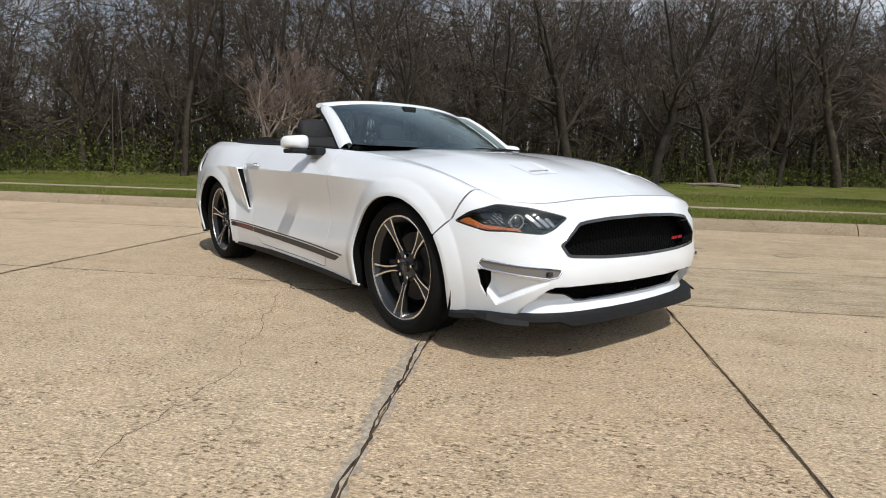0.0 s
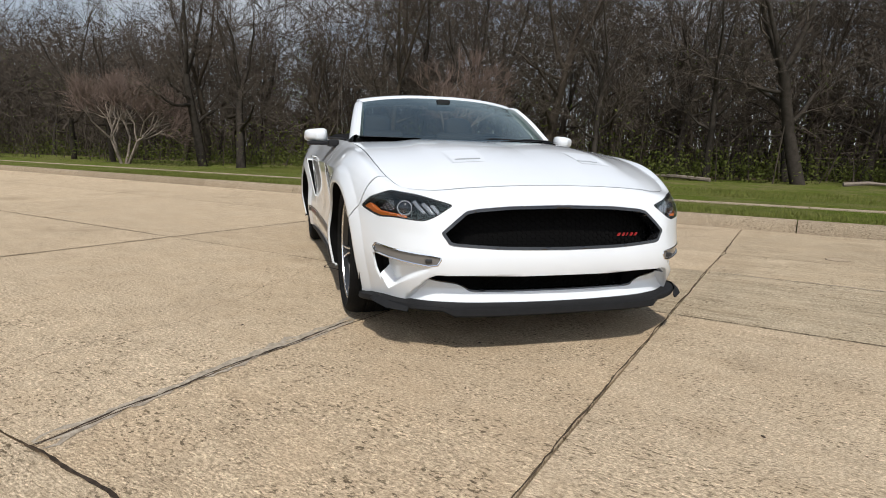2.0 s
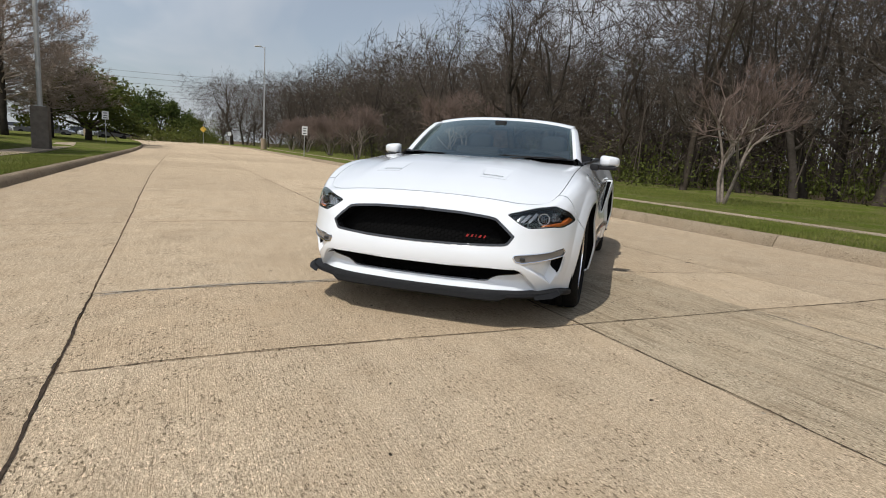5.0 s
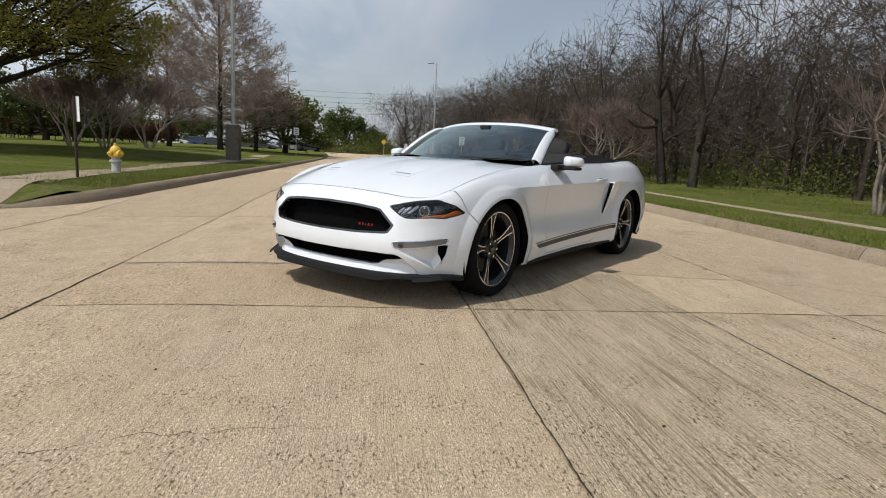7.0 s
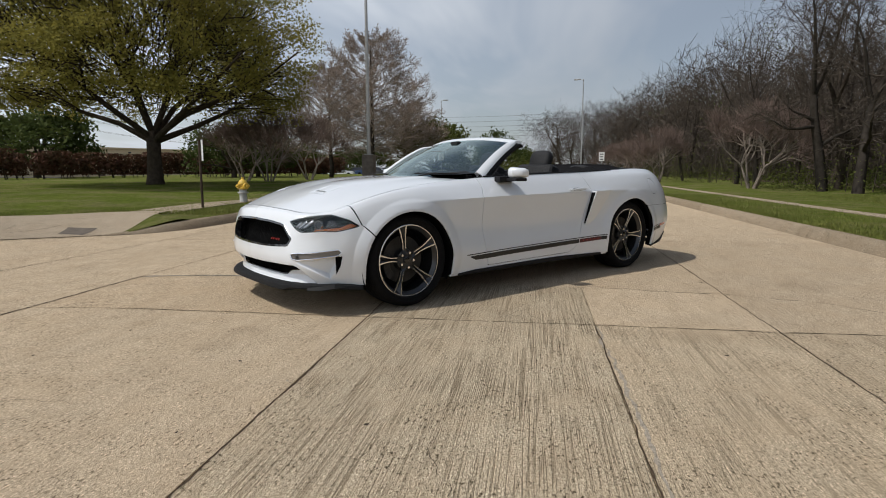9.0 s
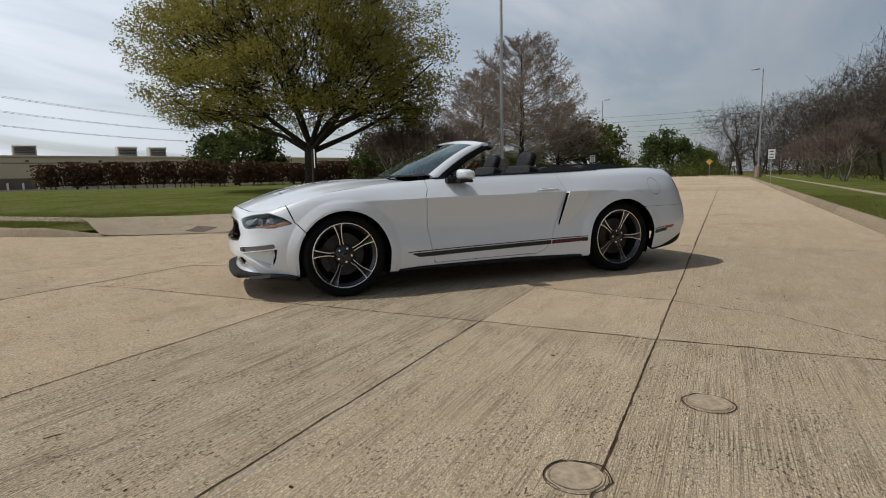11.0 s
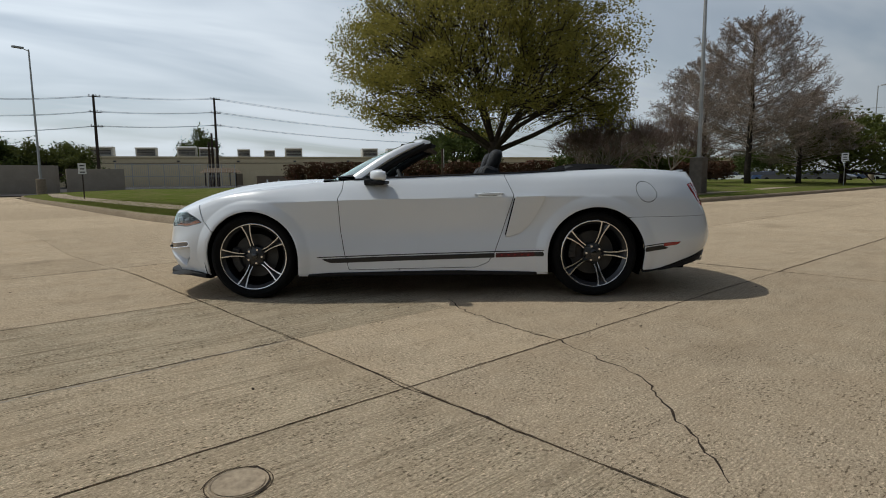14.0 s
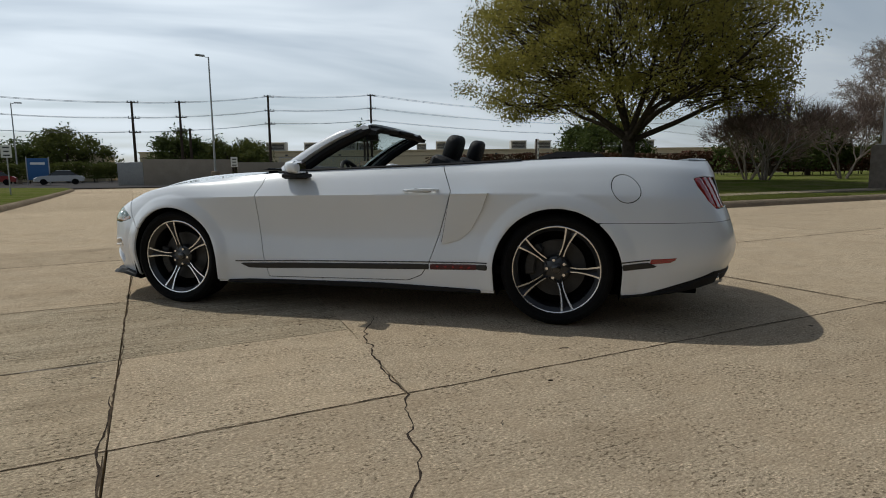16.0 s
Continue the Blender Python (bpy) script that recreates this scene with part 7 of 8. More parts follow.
# the far western end of the wood
n = 64000
x = g.uniform(-150, -44, n)
y = np.array([tree_edge(q) for q in x]) + 1.0 + g.random(n) * 26
z = g.random(n) ** 0.7 * (10.6 + 0.03 * (-44 - x) + 0.9 * np.sin(x * 0.33) + 0.7 * np.sin(x * 0.9 + 2))
d = np.stack([g.normal(0, 0.6, n), g.normal(0, 0.6, n), g.uniform(0.0, 1.0, n)], 1)
d /= np.linalg.norm(d, axis=1, keepdims=True)
a = np.stack([x, y, z], 1)
b = a + d * g.uniform(0.5, 1.7, n)[:, None]
r = 0.015 + 0.026 * g.random(n) ** 2
tagged(new("wood_twigs", twig_mesh("wood_twigs", [(a[i], b[i], r[i], 0.008, 4) for i in range(n)], M_TWIG, 4, 3)), "tangle of bare brown twigs at the far end of the wood", "twigs", "", "stuff")
# deep undergrowth closes the view near the ground
n = 5200
x = g.uniform(-130, 50, n)
y = np.array([tree_edge(q) for q in x]) + 16 + g.random(n) * 26
h = g.uniform(1.5, 6.5, n)
segs = [(np.array([x[i], y[i], 0.0]), np.array([x[i] + g.normal(0, 0.5), y[i] + g.normal(0, 0.5), h[i]]), 0.05 + 0.09 * g.random() ** 2, 0.03, 2) for i in range(n)]
tagged(new("far_stems", wood_mesh("far_stems", segs, M_BARK_DK, 4)), "dark crowded stems deep in the wood", "stems", "", "stuff")
cs = np.stack([g.uniform(-130, 50, 26000), np.zeros(26000), g.random(26000) ** 2.2 * 3.4], 1)
cs[:, 1] = np.array([tree_edge(q) for q in cs[:, 0]]) + 14 + g.random(26000) * 22
tagged(new("far_brush", leaf_mesh("far_brush", cs, 0.16, M_LEAF_BRUSH, g)), "dark brush deep in the wood", "brush", "", "stuff")

# bald cypress: straight stem, level whorls of fine bare branches, a rounded cone
def conifer_bare(seed, h, spread):
    g = np.random.default_rng(seed)
    segs = []
    p = np.array([0, 0, -0.2])
    for k in range(10):
        q = np.array([g.normal(0, 0.03), g.normal(0, 0.03), h * (k + 1) / 10])
        segs.append((p, q, 0.24 * (1 - k / 10.5) + 0.02, 0.24 * (1 - (k + 1) / 10.5) + 0.02, 0))
        p = q
    sub = [(0, 0, 0, 0.1, 0.0), (8, 0.42, 0, 0.09, 0.045), (6, 0.5, 42, 0.15, 0.06), (5, 0.6, 40, 0.2, 0.05), (0, 0, 38, 0.2, 0.04)]
    for k in range(104):
        u = 0.20 + 0.78 * k / 104
        ln = spread * (1.05 - 0.28 * u) * math.sqrt(max(0.02, 1 - ((u - 0.30) / 0.72) ** 2)) * g.uniform(0.75, 1.1)
        an = k * 2.4 + g.uniform(-0.3, 0.3)
        grow(g, (0, 0, h * u), (math.cos(an), math.sin(an), 0.22 + 1.1 * max(0, u - 0.5)), ln, 0.075 - 0.035 * u, 1, sub, segs)
    stem = [s for s in segs if s[4] == 0]
    return mesh_of(tube([stem[0][0]] + [s[1] for s in stem], [stem[0][2]] + [s[3] for s in stem], 10), M_BARK), twig_mesh("crown", [s for s in segs if s[4] > 0], M_TWIG_CYP, 2, seed, 0.016)


cyp = conifer_bare(3, 12.1, 5.4)
tree_thing("bald_cypress", Matrix.LocRotScale((-46.5, -9.5, 0.3), Euler((0, 0, 0.4)), (1, 1, 1)), *cyp, "tall leafless bald cypress with level branches")
tree_thing("bald_cypress", Matrix.LocRotScale((-52.0, -15.5, 0.3), Euler((0, 0, 2.4)), (0.92, 0.92, 0.88)), *cyp, "leafless bald cypress behind the taller one")
tree_thing("bald_cypress", Matrix.LocRotScale((-53.5, -8.0, 0.3), Euler((0, 0, 4.0)), (0.85, 0.85, 0.6)), *cyp, "low leafless cypress beside the evergreen tree")

# round evergreens of several sizes
def spreading(seed, mats):
    """A low broad evergreen: a short stem that forks into rising limbs under ragged clumps of leaves."""
    g = np.random.default_rng(seed)
    plan = [(0, 0.5, 0, 0.06, 0.0), (6, 0.55, 42, 0.16, 0.03, 0.25), (5, 0.6, 48, 0.2, 0.02), (3, 0.65, 45, 0.2, 0.0), (0, 0, 40, 0.2, 0.0)]
    segs = [(np.array((0, 0, -0.3)), np.array((0.05, 0.0, 0.9)), 0.24, 0.18, 0)]
    for k in range(8):
        a = 2 * math.pi * k / 8 + g.uniform(-0.3, 0.3)
        d = np.array([math.cos(a), math.sin(a), (0.30, 0.8, 1.7)[k % 3] * g.uniform(0.8, 1.2)])
        d /= np.linalg.norm(d)
        grow(g, (0.04, 0, 0.75), d, 3.3 * g.uniform(0.8, 1.15), 0.11, 1, plan, segs)
    tips = np.array([s[1] for s in segs if s[4] >= 3])
    cs = (tips[:, None, :] + g.normal(0, 1, (len(tips), 7, 3)) * (0.26, 0.26, 0.17)).reshape(-1, 3)
    cs = cs[cs[:, 2] > 0.6]
    return (wood_mesh("trunk", [s for s in segs if s[4] <= 1], mats[0], 7), twig_mesh("crown", [s for s in segs if s[4] > 1], mats[0], 3, seed), leaf_mesh("leaves", cs, 0.135, mats[1], g, 0.2))


ever = [spreading(31 + k, (M_BARK_DK, m)) for k, m in enumerate((M_LEAF_DK, M_LEAF_BRUSH, M_LEAF_DK))]
for k, (x, y, s, label) in enumerate([
        (-48.0, -46.0, 1.75, "dark evergreen tree before the long building"), (-58.5, -6.0, 1.4, "spreading evergreen tree beside the cypresses"), (-48.0, -24.0, 1.25, "brownish leafy shrub tree on the lawn"), (-56.0, -25.5, 1.25, "brownish leafy shrub tree on the lawn"),
        (12, -92, 1.75, "dark evergreen tree behind the parked cars"), (19, -96, 1.5, "dark evergreen tree behind the parked cars"), (-4.5, -96, 1.75, "dark evergreen tree behind the utility poles"), (-11.5, -93, 1.55, "dark evergreen tree behind the fence"), (-14.0, -98, 1.4, "dark evergreen tree behind the fence"),
        (-120, -2.3, 1.9, "green tree at the far end of the road"), (-138, 2, 1.3, "low tree at the far end of the road"), (-100, -26, 1.2, "low evergreen behind the parked cars"), (-112, -34, 1.2, "low evergreen behind the parked cars"), (-92, -36, 1.3, "low evergreen behind the parked cars")]):
    m = Matrix.LocRotScale((x, y, 0.25), Euler((0, 0, 1.7 * k)), (s, s, s * 0.95))
    t, c, l = ever[k % 3]
    tree_thing("evergreen_tree", m, t, c, label, "evergreen trees", l)
# far bare trees at the bend of the road
for k, (x, y) in enumerate([(-104, 8), (-110, 14), (-118, 9), (-126, 14), (-134, 10), (-142, 6), (-150, -4), (-146, -14), (-98, 15)]):
    t, c = kinds[k % 8]
    tree_thing("bare_tree", Matrix.LocRotScale((x, y, 0.2), Euler((0, 0, k)), (0.95, 0.95, 0.85)), t, c, "bare grey tree at the bend of the road", "trees at the bend")
tree_thing("bare_tree", Matrix.LocRotScale((-108, 9.8, 0.1), Euler((0, 0, 1.0)), (1.75, 1.75, 1.42)), *kinds[3], "broad dark bare tree at the bend of the road", "trees at the bend")
cs = []
g = np.random.default_rng(77)
for k in range(90):
    x, y = g.uniform(-128, -104), g.uniform(-14, 8)
    hh = g.uniform(1.0, 3.2)
    cs.append(g.normal(0, 1, (110, 3)) * (0.9, 0.9, 0.36 * hh) + (x, y, rise(x, y) + 0.2 + 0.5 * hh))
cs = np.concatenate(cs)
cs[:, 2] = np.maximum(cs[:, 2], 0.15)
tagged(new("bend_brush", leaf_mesh("bend_brush", cs, 0.17, M_LEAF_BRUSH, g)), "brown and green brush at the bend of the road", "brush", "", "stuff")
# pine on the far side of the building
t, c, l = ever[0]
tree_thing("pine_tree", Matrix.LocRotScale((-58, -168, 0.2), Euler((0, 0, 0)), (2.0, 2.0, 3.2)), t, c, "round-topped pine behind the long building", "", l)


# clipped hedge: many small leaves round short stems
def hedge(name, line, h, w, label, mat, seed):
    g = np.random.default_rng(seed)
    root = thing(name, Matrix.Identity(4), label, "hedge")
    pts = dense(line, 1.5)
    cs, segs = [], []
    for x, y in pts:
        hh = h * g.uniform(0.88, 1.06)
        for _ in range(3):
            c = g.normal(0, 1, (330, 3)) * (0.5, 0.5, 0.3 * hh)
            c = np.clip(c, (-1.1, -w, -0.42 * hh), (1.1, w, 0.42 * hh)) + (x + g.normal(0, 0.3), y + g.normal(0, 0.2), 0.45 + hh * 0.58)
            cs.append(c)
        for _ in range(3):
            b = np.array([x + g.normal(0, 0.4), y + g.normal(0, 0.3), 0.2])
            segs.append((b, b + np.array([g.normal(0, 0.2), g.normal(0, 0.2), hh * 0.6]), 0.05, 0.03, 1))
    stems = new("stems", wood_mesh("stems", segs, M_BARK, 5))
    stems.parent = root
    tagged(stems, kind="stuff")
    o = new("foliage", leaf_mesh("foliage", np.concatenate(cs), 0.15, mat, g))
    o.parent = root
    return root


hedge("hedge", [(-25.7, -45), (-40, -38), (-55, -31), (-75, -23)], 2.3, 0.7, "long clipped hedge with dark reddish leaves", M_HEDGE, 3)
hedge("hedge", [(2.5, -79), (14, -76), (24, -74)], 2.2, 0.8, "clipped brown-green hedge by the far car park", M_LEAF_BRUSH, 4)

# ---- street furniture ----
M_LID = speckled("dusty worn iron lid", (0.46, 0.37, 0.26), (0.24, 0.185, 0.13), 28, 0.9, 0.2)
def street_lamp(x, y, z, h, head_way, label, base_h=1.8, base_w=0.58, box_base=True, lean=0):
    root = thing("street_lamp", Matrix.Translation((x, y, z)), label, "street lamp", "street lamps")
    if box_base:
        part("concrete_base", box((base_w, base_w, base_h), (0, 0, base_h / 2), 0.03), M_BASE, root, "square weathered concrete base")
    else:
        part("concrete_base", lathe([(0.001, base_h), (0.3, base_h), (0.34, base_h - 0.04), (0.34, 0)], 24), M_KERB, root, "round concrete base")
    part("base_plate", box((0.36, 0.36, 0.03), (0, 0, base_h + 0.015), 0.005), M_STEEL, root)
    part("pole", rod((0, 0, base_h), (0, 0, h), 0.095, 0.055, 14), M_STEEL, root)
    d = Vector((math.cos(radians(head_way)), math.sin(radians(head_way)), 0))
    part("arm", tube([(0, 0, h - 0.12), d * 0.5 + Vector((0, 0, h + 0.02))], 0.03, 8), M_STEEL, root)
    part("lamp_head", box((0.75, 0.32, 0.14), (0, 0, 0), 0.04), M_STEEL, root).matrix_basis = Matrix.Translation(d * 0.75 + Vector((0, 0, h + 0.03))) @ Euler((0, 0, radians(head_way))).to_matrix().to_4x4()
    return root


street_lamp(-23.6, -3.1, 0.0, 13.5, 100, "tall steel street lamp on a square concrete base")
street_lamp(-68.2, 10.6, 0.05, 11.8, 250, "steel street lamp on a round concrete base", 1.4, 0.6, False)
street_lamp(-4.1, -45.5, 0.1, 10.9, 20, "steel street lamp beside the walled yard", 1.2, 0.6, False)
street_lamp(-88, -10, 0.1, 12.0, 80, "steel street lamp by the far car park", 1.2, 0.6, False)
street_lamp(-118, -22, 0.1, 11.0, 80, "distant steel street lamp", 1.2, 0.6, False)
street_lamp(16.0, -80, 0.1, 10.0, 180, "distant steel street lamp by the hedge", 1.0, 0.6, False)
street_lamp(26.0, -92, 0.1, 9.0, 180, "distant steel street lamp behind trees", 1.0, 0.6, False)


def sign_post(x, y, z, h, w, hh, turn, label, bars=3, group="road signs"):
    root = thing("road_sign", pose(x, y, z, 0, 0, turn), label, "sign", group)
    part("post", rod((0, 0, -0.1), (0, 0, h), 0.028, 0.028, 8), M_WOOD_POLE if h < 2 else M_STEEL, root, "grey metal post")
    plate_ob = part("sign_plate", extrude_poly([(-w / 2, -hh / 2), (w / 2, -hh / 2), (w / 2, hh / 2), (-w / 2, hh / 2)], 0.004, Matrix.Translation((0, -0.032, h - hh / 2)) @ Euler((radians(90), 0, 0)).to_matrix().to_4x4()), M_SIGN, root, "white sign plate", False)
    for k in range(bars):
        zz = h - hh * (0.22 + 0.6 * k / max(1, bars - 1))
        part("text_bar", box((w * (0.62 - 0.1 * (k % 2)), 0.003, hh * 0.11), (0, -0.038, zz), 0), M_SIGN_INK, plate_ob, "black bar of small lettering", False)
    return root


sign_post(-7.2, -2.15, 0.14, 1.55, 0.30, 0.46, 226, "white sign seen edge-on on a dark post in the verge")
sign_post(-38.9, 9.9, 0.15, 2.15, 0.40, 0.62, 95, "white road sign on a grey post beside the kerb")
sign_post(-94.8, 8.6, 0.2, 2.1, 0.46, 0.60, 95, "white road sign on a grey post beside the kerb")
sign_post(-3.1, -23.6, 0.14, 1.75, 0.34, 0.52, 175, "white notice with two text panels beside the side street")
sign_post(-49, -3.6, 0.2, 2.4, 0.46, 0.62, 95, "white road sign beside the far kerb")
sign_post(-78, -7.5, 0.2, 2.4, 0.46, 0.62, 95, "white road sign by the far car park")
sign_post(6.4, -22, 0.14, 2.2, 0.4, 0.55, 175, "white sign on a post across the side street")
# yellow diamond
root = thing("warning_sign", pose(-104, 5.0, 0.05, 0, 0, 90), "yellow diamond warning sign at the bend", "sign")
part("post", rod((0, 0, 0), (0, 0, 2.6), 0.04), M_STEEL, root)
part("sign_plate", box((0.75, 0.02, 0.75), (0, -0.04, 2.5), 0.02, (0, 45, 0)), M_HYD_Y, root, "yellow diamond plate")
# blue board
root = thing("notice_board", pose(11.8, -66, 0.1, 0, 0, 180), "blue and white board by the far car park", "sign")
part("board", box((1.9, 0.1, 2.3), (0, 0, 1.7), 0.03), material("blue enamel", (0.02, 0.10, 0.26), 0.5), root, "blue board")
for s in (-1, 1):
    part("post", box((0.1, 0.12, 3.0), (s * 1.0, 0, 1.5), 0.01), M_STEEL, root)
part("text_bar", box((1.3, 0.02, 0.25), (0, -0.07, 2.3), 0), M_SIGN, root, "white bar of lettering", False)

# hydrant
hyd = thing("fire_hydrant", pose(-9.6, -2.45, 0.14, 0, 0, 60), "yellow fire hydrant with a silver barrel", "hydrant")
hyd.scale = (0.86, 0.86, 0.9)
part("barrel", lathe([(0.001, 0.0), (0.17, 0.0), (0.17, 0.04), (0.115, 0.05), (0.11, 0.30), (0.16, 0.31), (0.16, 0.35), (0.11, 0.36), (0.11, 0.42)], 24), M_HYD_S, hyd, "silver barrel")
part("bonnet", lathe([(0.115, 0.42), (0.15, 0.43), (0.15, 0.47), (0.125, 0.48), (0.125, 0.56), (0.145, 0.57), (0.145, 0.60), (0.10, 0.68), (0.04, 0.72), (0.035, 0.78), (0.001, 0.78)], 24), M_HYD_Y, hyd, "yellow bonnet")
for a, r, l in ((0, 0.085, 0.21), (90, 0.06, 0.19), (-90, 0.06, 0.19)):
    d = Vector((math.cos(radians(a)), math.sin(radians(a)), 0))
    b = rod(d * 0.09 + Vector((0, 0, 0.52)), d * l + Vector((0, 0, 0.52)), r, r, 14)
    rod(d * l + Vector((0, 0, 0.52)), d * (l + 0.05) + Vector((0, 0, 0.52)), 0.025, 0.025, 5, b)
    part("hose_cap", b, M_HYD_Y, hyd, "yellow hose cap")

# valve covers in the road
for x, y in ((1.90, 7.06), (2.71, 6.69)):
    c = thing("valve_cover", Matrix.Translation((x, y, 0.0)), "small round iron valve cover set in the road", "valve cover", "valve covers")
    c.scale = (0.78, 0.78, 1)
    part("cover_ring", lathe([(0.106, 0.001), (0.110, 0.004), (0.116, 0.0045), (0.119, 0.0005)], 40), M_LID, c, "iron ring")
    bm = lathe([(0.001, 0.0045), (0.05, 0.0045), (0.055, 0.003), (0.085, 0.003), (0.09, 0.0045), (0.104, 0.004)], 40)
    lid_ob = part("lid", bm, M_LID, c, "dusty worn lid")
    part("broken_mortar", lathe([(0.131, 0.0015), (0.133, 0.0018), (0.135, 0.0008)], 28), M_JOINT, c, "crumbled gap round the ring")


# utility poles and their lines
def utility_pole(x, y, h, label, arms=True):
    root = thing("utility_pole", Matrix.Translation((x, y, 0.3)), label, "utility pole", "utility poles")
    part("pole", rod((0, 0, -0.3), (0, 0, h), 0.24, 0.15, 10), M_WOOD_POLE, root)
    if arms:
        for k, z in enumerate((h - 0.25, h - 2.4, h - 4.4)):
            part("cross_arm", box((1.5, 0.12, 0.12), (-0.15, 0, z), 0.02), M_WOOD_POLE, root)
            for s in (-0.82, -0.35, 0.5):
                part("insulator", lathe([(0.001, 0.22), (0.06, 0.2), (0.09, 0.1), (0.05, 0.0)], 8, "Z", None, pose(s, 0, z + 0.08)), M_RTU, root)
    return root


poles = [(-32.7, -85, 13.9), (-15.9, -85, 12.9), (-3.3, -86, 11.6), (2.9, -85, 11.2)]
for x, y, h in poles:
    utility_pole(x, y, h, "dark timber utility pole with cross arms")
for x, y, h in ((-31.6, -84, 8.2), (-30.9, -83.5, 6.8), (-4.4, -84, 7.5)):
    utility_pole(x, y, h, "short dark timber pole beside the tall one", False)
utility_pole(-75, -40, 9.0, "slim grey pole behind the hedge", False)
wires = thing("power_lines", Matrix.Identity(4), "three pairs of sagging black power lines", "power lines")
line = [(-190, -95, 14.5), (-110, -92, 14.2)] + poles + [(22, -80, 11.0), (60, -70, 11.0)]
for (xa, ya, ha), (xb, yb, hb) in zip(line, line[1:]):
    for drop in (0.2, 2.3, 4.3):
        for off in (-0.5, 0.6):
            n = 10
            pts = []
            span = math.hypot(xb - xa, yb - ya)
            for k in range(n + 1):
                u = k / n
                pts.append((xa + (xb - xa) * u, ya + (yb - ya) * u + off, ha + (hb - ha) * u + 0.3 - drop - 0.016 * span * 4 * u * (1 - u)))
            part("wire", tube(pts, 0.022, 4), M_WIRE, wires)
# lines over the far road
for k in range(5):
    pts = [(-150 + 0 * u, -60 + 90 * u, 11.5 + 1.3 * k - 1.6 * 4 * u * (1 - u)) for u in np.linspace(0, 1, 10)]
    part("wire", tube(pts, 0.03, 4), M_WIRE, wires)

# long low building
bld = thing("warehouse", pose(-50, -103, 0, 0, 0, -23.7), "long low tan building with a flat roof", "building")
part("wall", box((180, 40, 5.6), (-32, -20, 2.8), 0.02), M_STUCCO, bld, "tan painted wall")
part("roof_edge", box((180.5, 40.5, 0.3), (-32, -20, 5.75), 0.02), M_STUCCO, bld, "tan roof edge")
part("wall_band", box((180.1, 0.06, 0.12), (-32, 0.03, 4.6), 0.01), M_STUCCO_DK, bld, "thin brown band")
for k in range(14):
    part("wall_light", box((0.5, 0.2, 0.3), (50 - 11 * k, 0.1, 4.95), 0.03), M_RTU_DK, bld, "dark wall light")
for x in (6, -12, -54):
    part("door", box((1.4, 0.16, 2.4), (x, 0.05, 1.3), 0.02), M_STUCCO_DK, bld, "brown steel door")
    part("loading_bay", box((4.0, 0.14, 3.0), (x - 4, 0.04, 1.6), 0.02), M_STUCCO, bld, "tan loading door")
low_b = thing("low_building", Matrix.Identity(4), "low tan building with a pale flat roof beside the yard", "building")
part("wall", box((28, 30, 4.6), (22, -118, 2.3), 0.02), M_STUCCO, low_b, "tan wall")
part("roof", box((29, 31, 0.4), (22, -118, 4.8), 0.02), M_RTU, low_b, "pale flat roof edge")
# roof units: a pale housing on a kerb, a dark louvred face, a sloping hood
for k, (x, w, h) in enumerate([(30.9, 4.1, 2.0), (23.1, 3.7, 1.9), (15.7, 3.6, 2.1), (11.9, 3.0, 1.9), (4.9, 2.5, 1.7), (-0.2, 2.1, 1.5), (-5.1, 3.5, 2.0), (-21.4, 3.4, 2.0), (-26.9, 3.1, 2.0), (-39.0, 2.8, 1.9), (-50.0, 3.0, 2.0)]):
    u = thing("roof_unit", bld.matrix_world @ pose(x, -4, 5.9), "grey metal air unit on the flat roof", "roof unit", "roof units")
    part("housing", box((w, 2.4, h), (0, -0.4, h / 2), 0.05), M_RTU, u)
    part("louvre", box((w * 0.86, 0.06, h * 0.62), (0, 0.83, h * 0.46), 0.01), M_RTU_DK, u, "dark louvre")
    for j in range(4):
        part("slat", box((w * 0.86, 0.05, 0.05), (0, 0.88, h * (0.22 + 0.16 * j)), 0.01, (24, 0, 0)), M_RTU, u)
    part("hood", box((w * 1.02, 0.9, 0.08), (0, 1.15, h * 0.93), 0.02, (-16, 0, 0)), M_RTU, u, "pale sloping hood")

# walled yard at the end of the side street
yard = thing("yard_wall", Matrix.Identity(4), "grey-brown block wall of a bin yard with steel gates", "wall")
M_BLOCK = speckled("grey brown block", (0.37, 0.315, 0.25), (0.30, 0.255, 0.2), 1.2, 0.95, 0.2)
part("block_wall", box((7.6, 0.3, 2.5), (-2.2, -52, 1.25), 0.02), M_BLOCK, yard)
part("block_wall", box((4.6, 0.3, 2.2), (-9.0, -51.4, 1.1), 0.02), M_BLOCK, yard)
part("block_wall", box((0.3, 7.0, 2.5), (-6.1, -55.4, 1.25), 0.02), M_BLOCK, yard)
for k in range(14):
    part("gate_slat", box((0.26, 0.06, 2.2), (1.75 + 0.30 * k * 0.5, -52.05 - 0.18 * k, 1.15), 0.01), M_STEEL, yard, "grey steel gate slat")
part("gate_rail", rod((1.7, -51.95, 2.2), (3.9, -54.5, 2.2), 0.05), M_STEEL, yard)
fence = thing("wire_fence", Matrix.Identity(4), "tall grey wire mesh fence with steel posts", "fence")
for k in range(9):
    part("post", rod((-12.5 - 1.6 * k, -60, 0), (-12.5 - 1.6 * k, -60, 3.0), 0.05, 0.05, 6), M_STEEL, fence)
for z in (0.3, 1.6, 2.9):
    part("rail", rod((-12.5, -60, z), (-25.3, -60, z), 0.035, 0.035, 6), M_STEEL, fence)
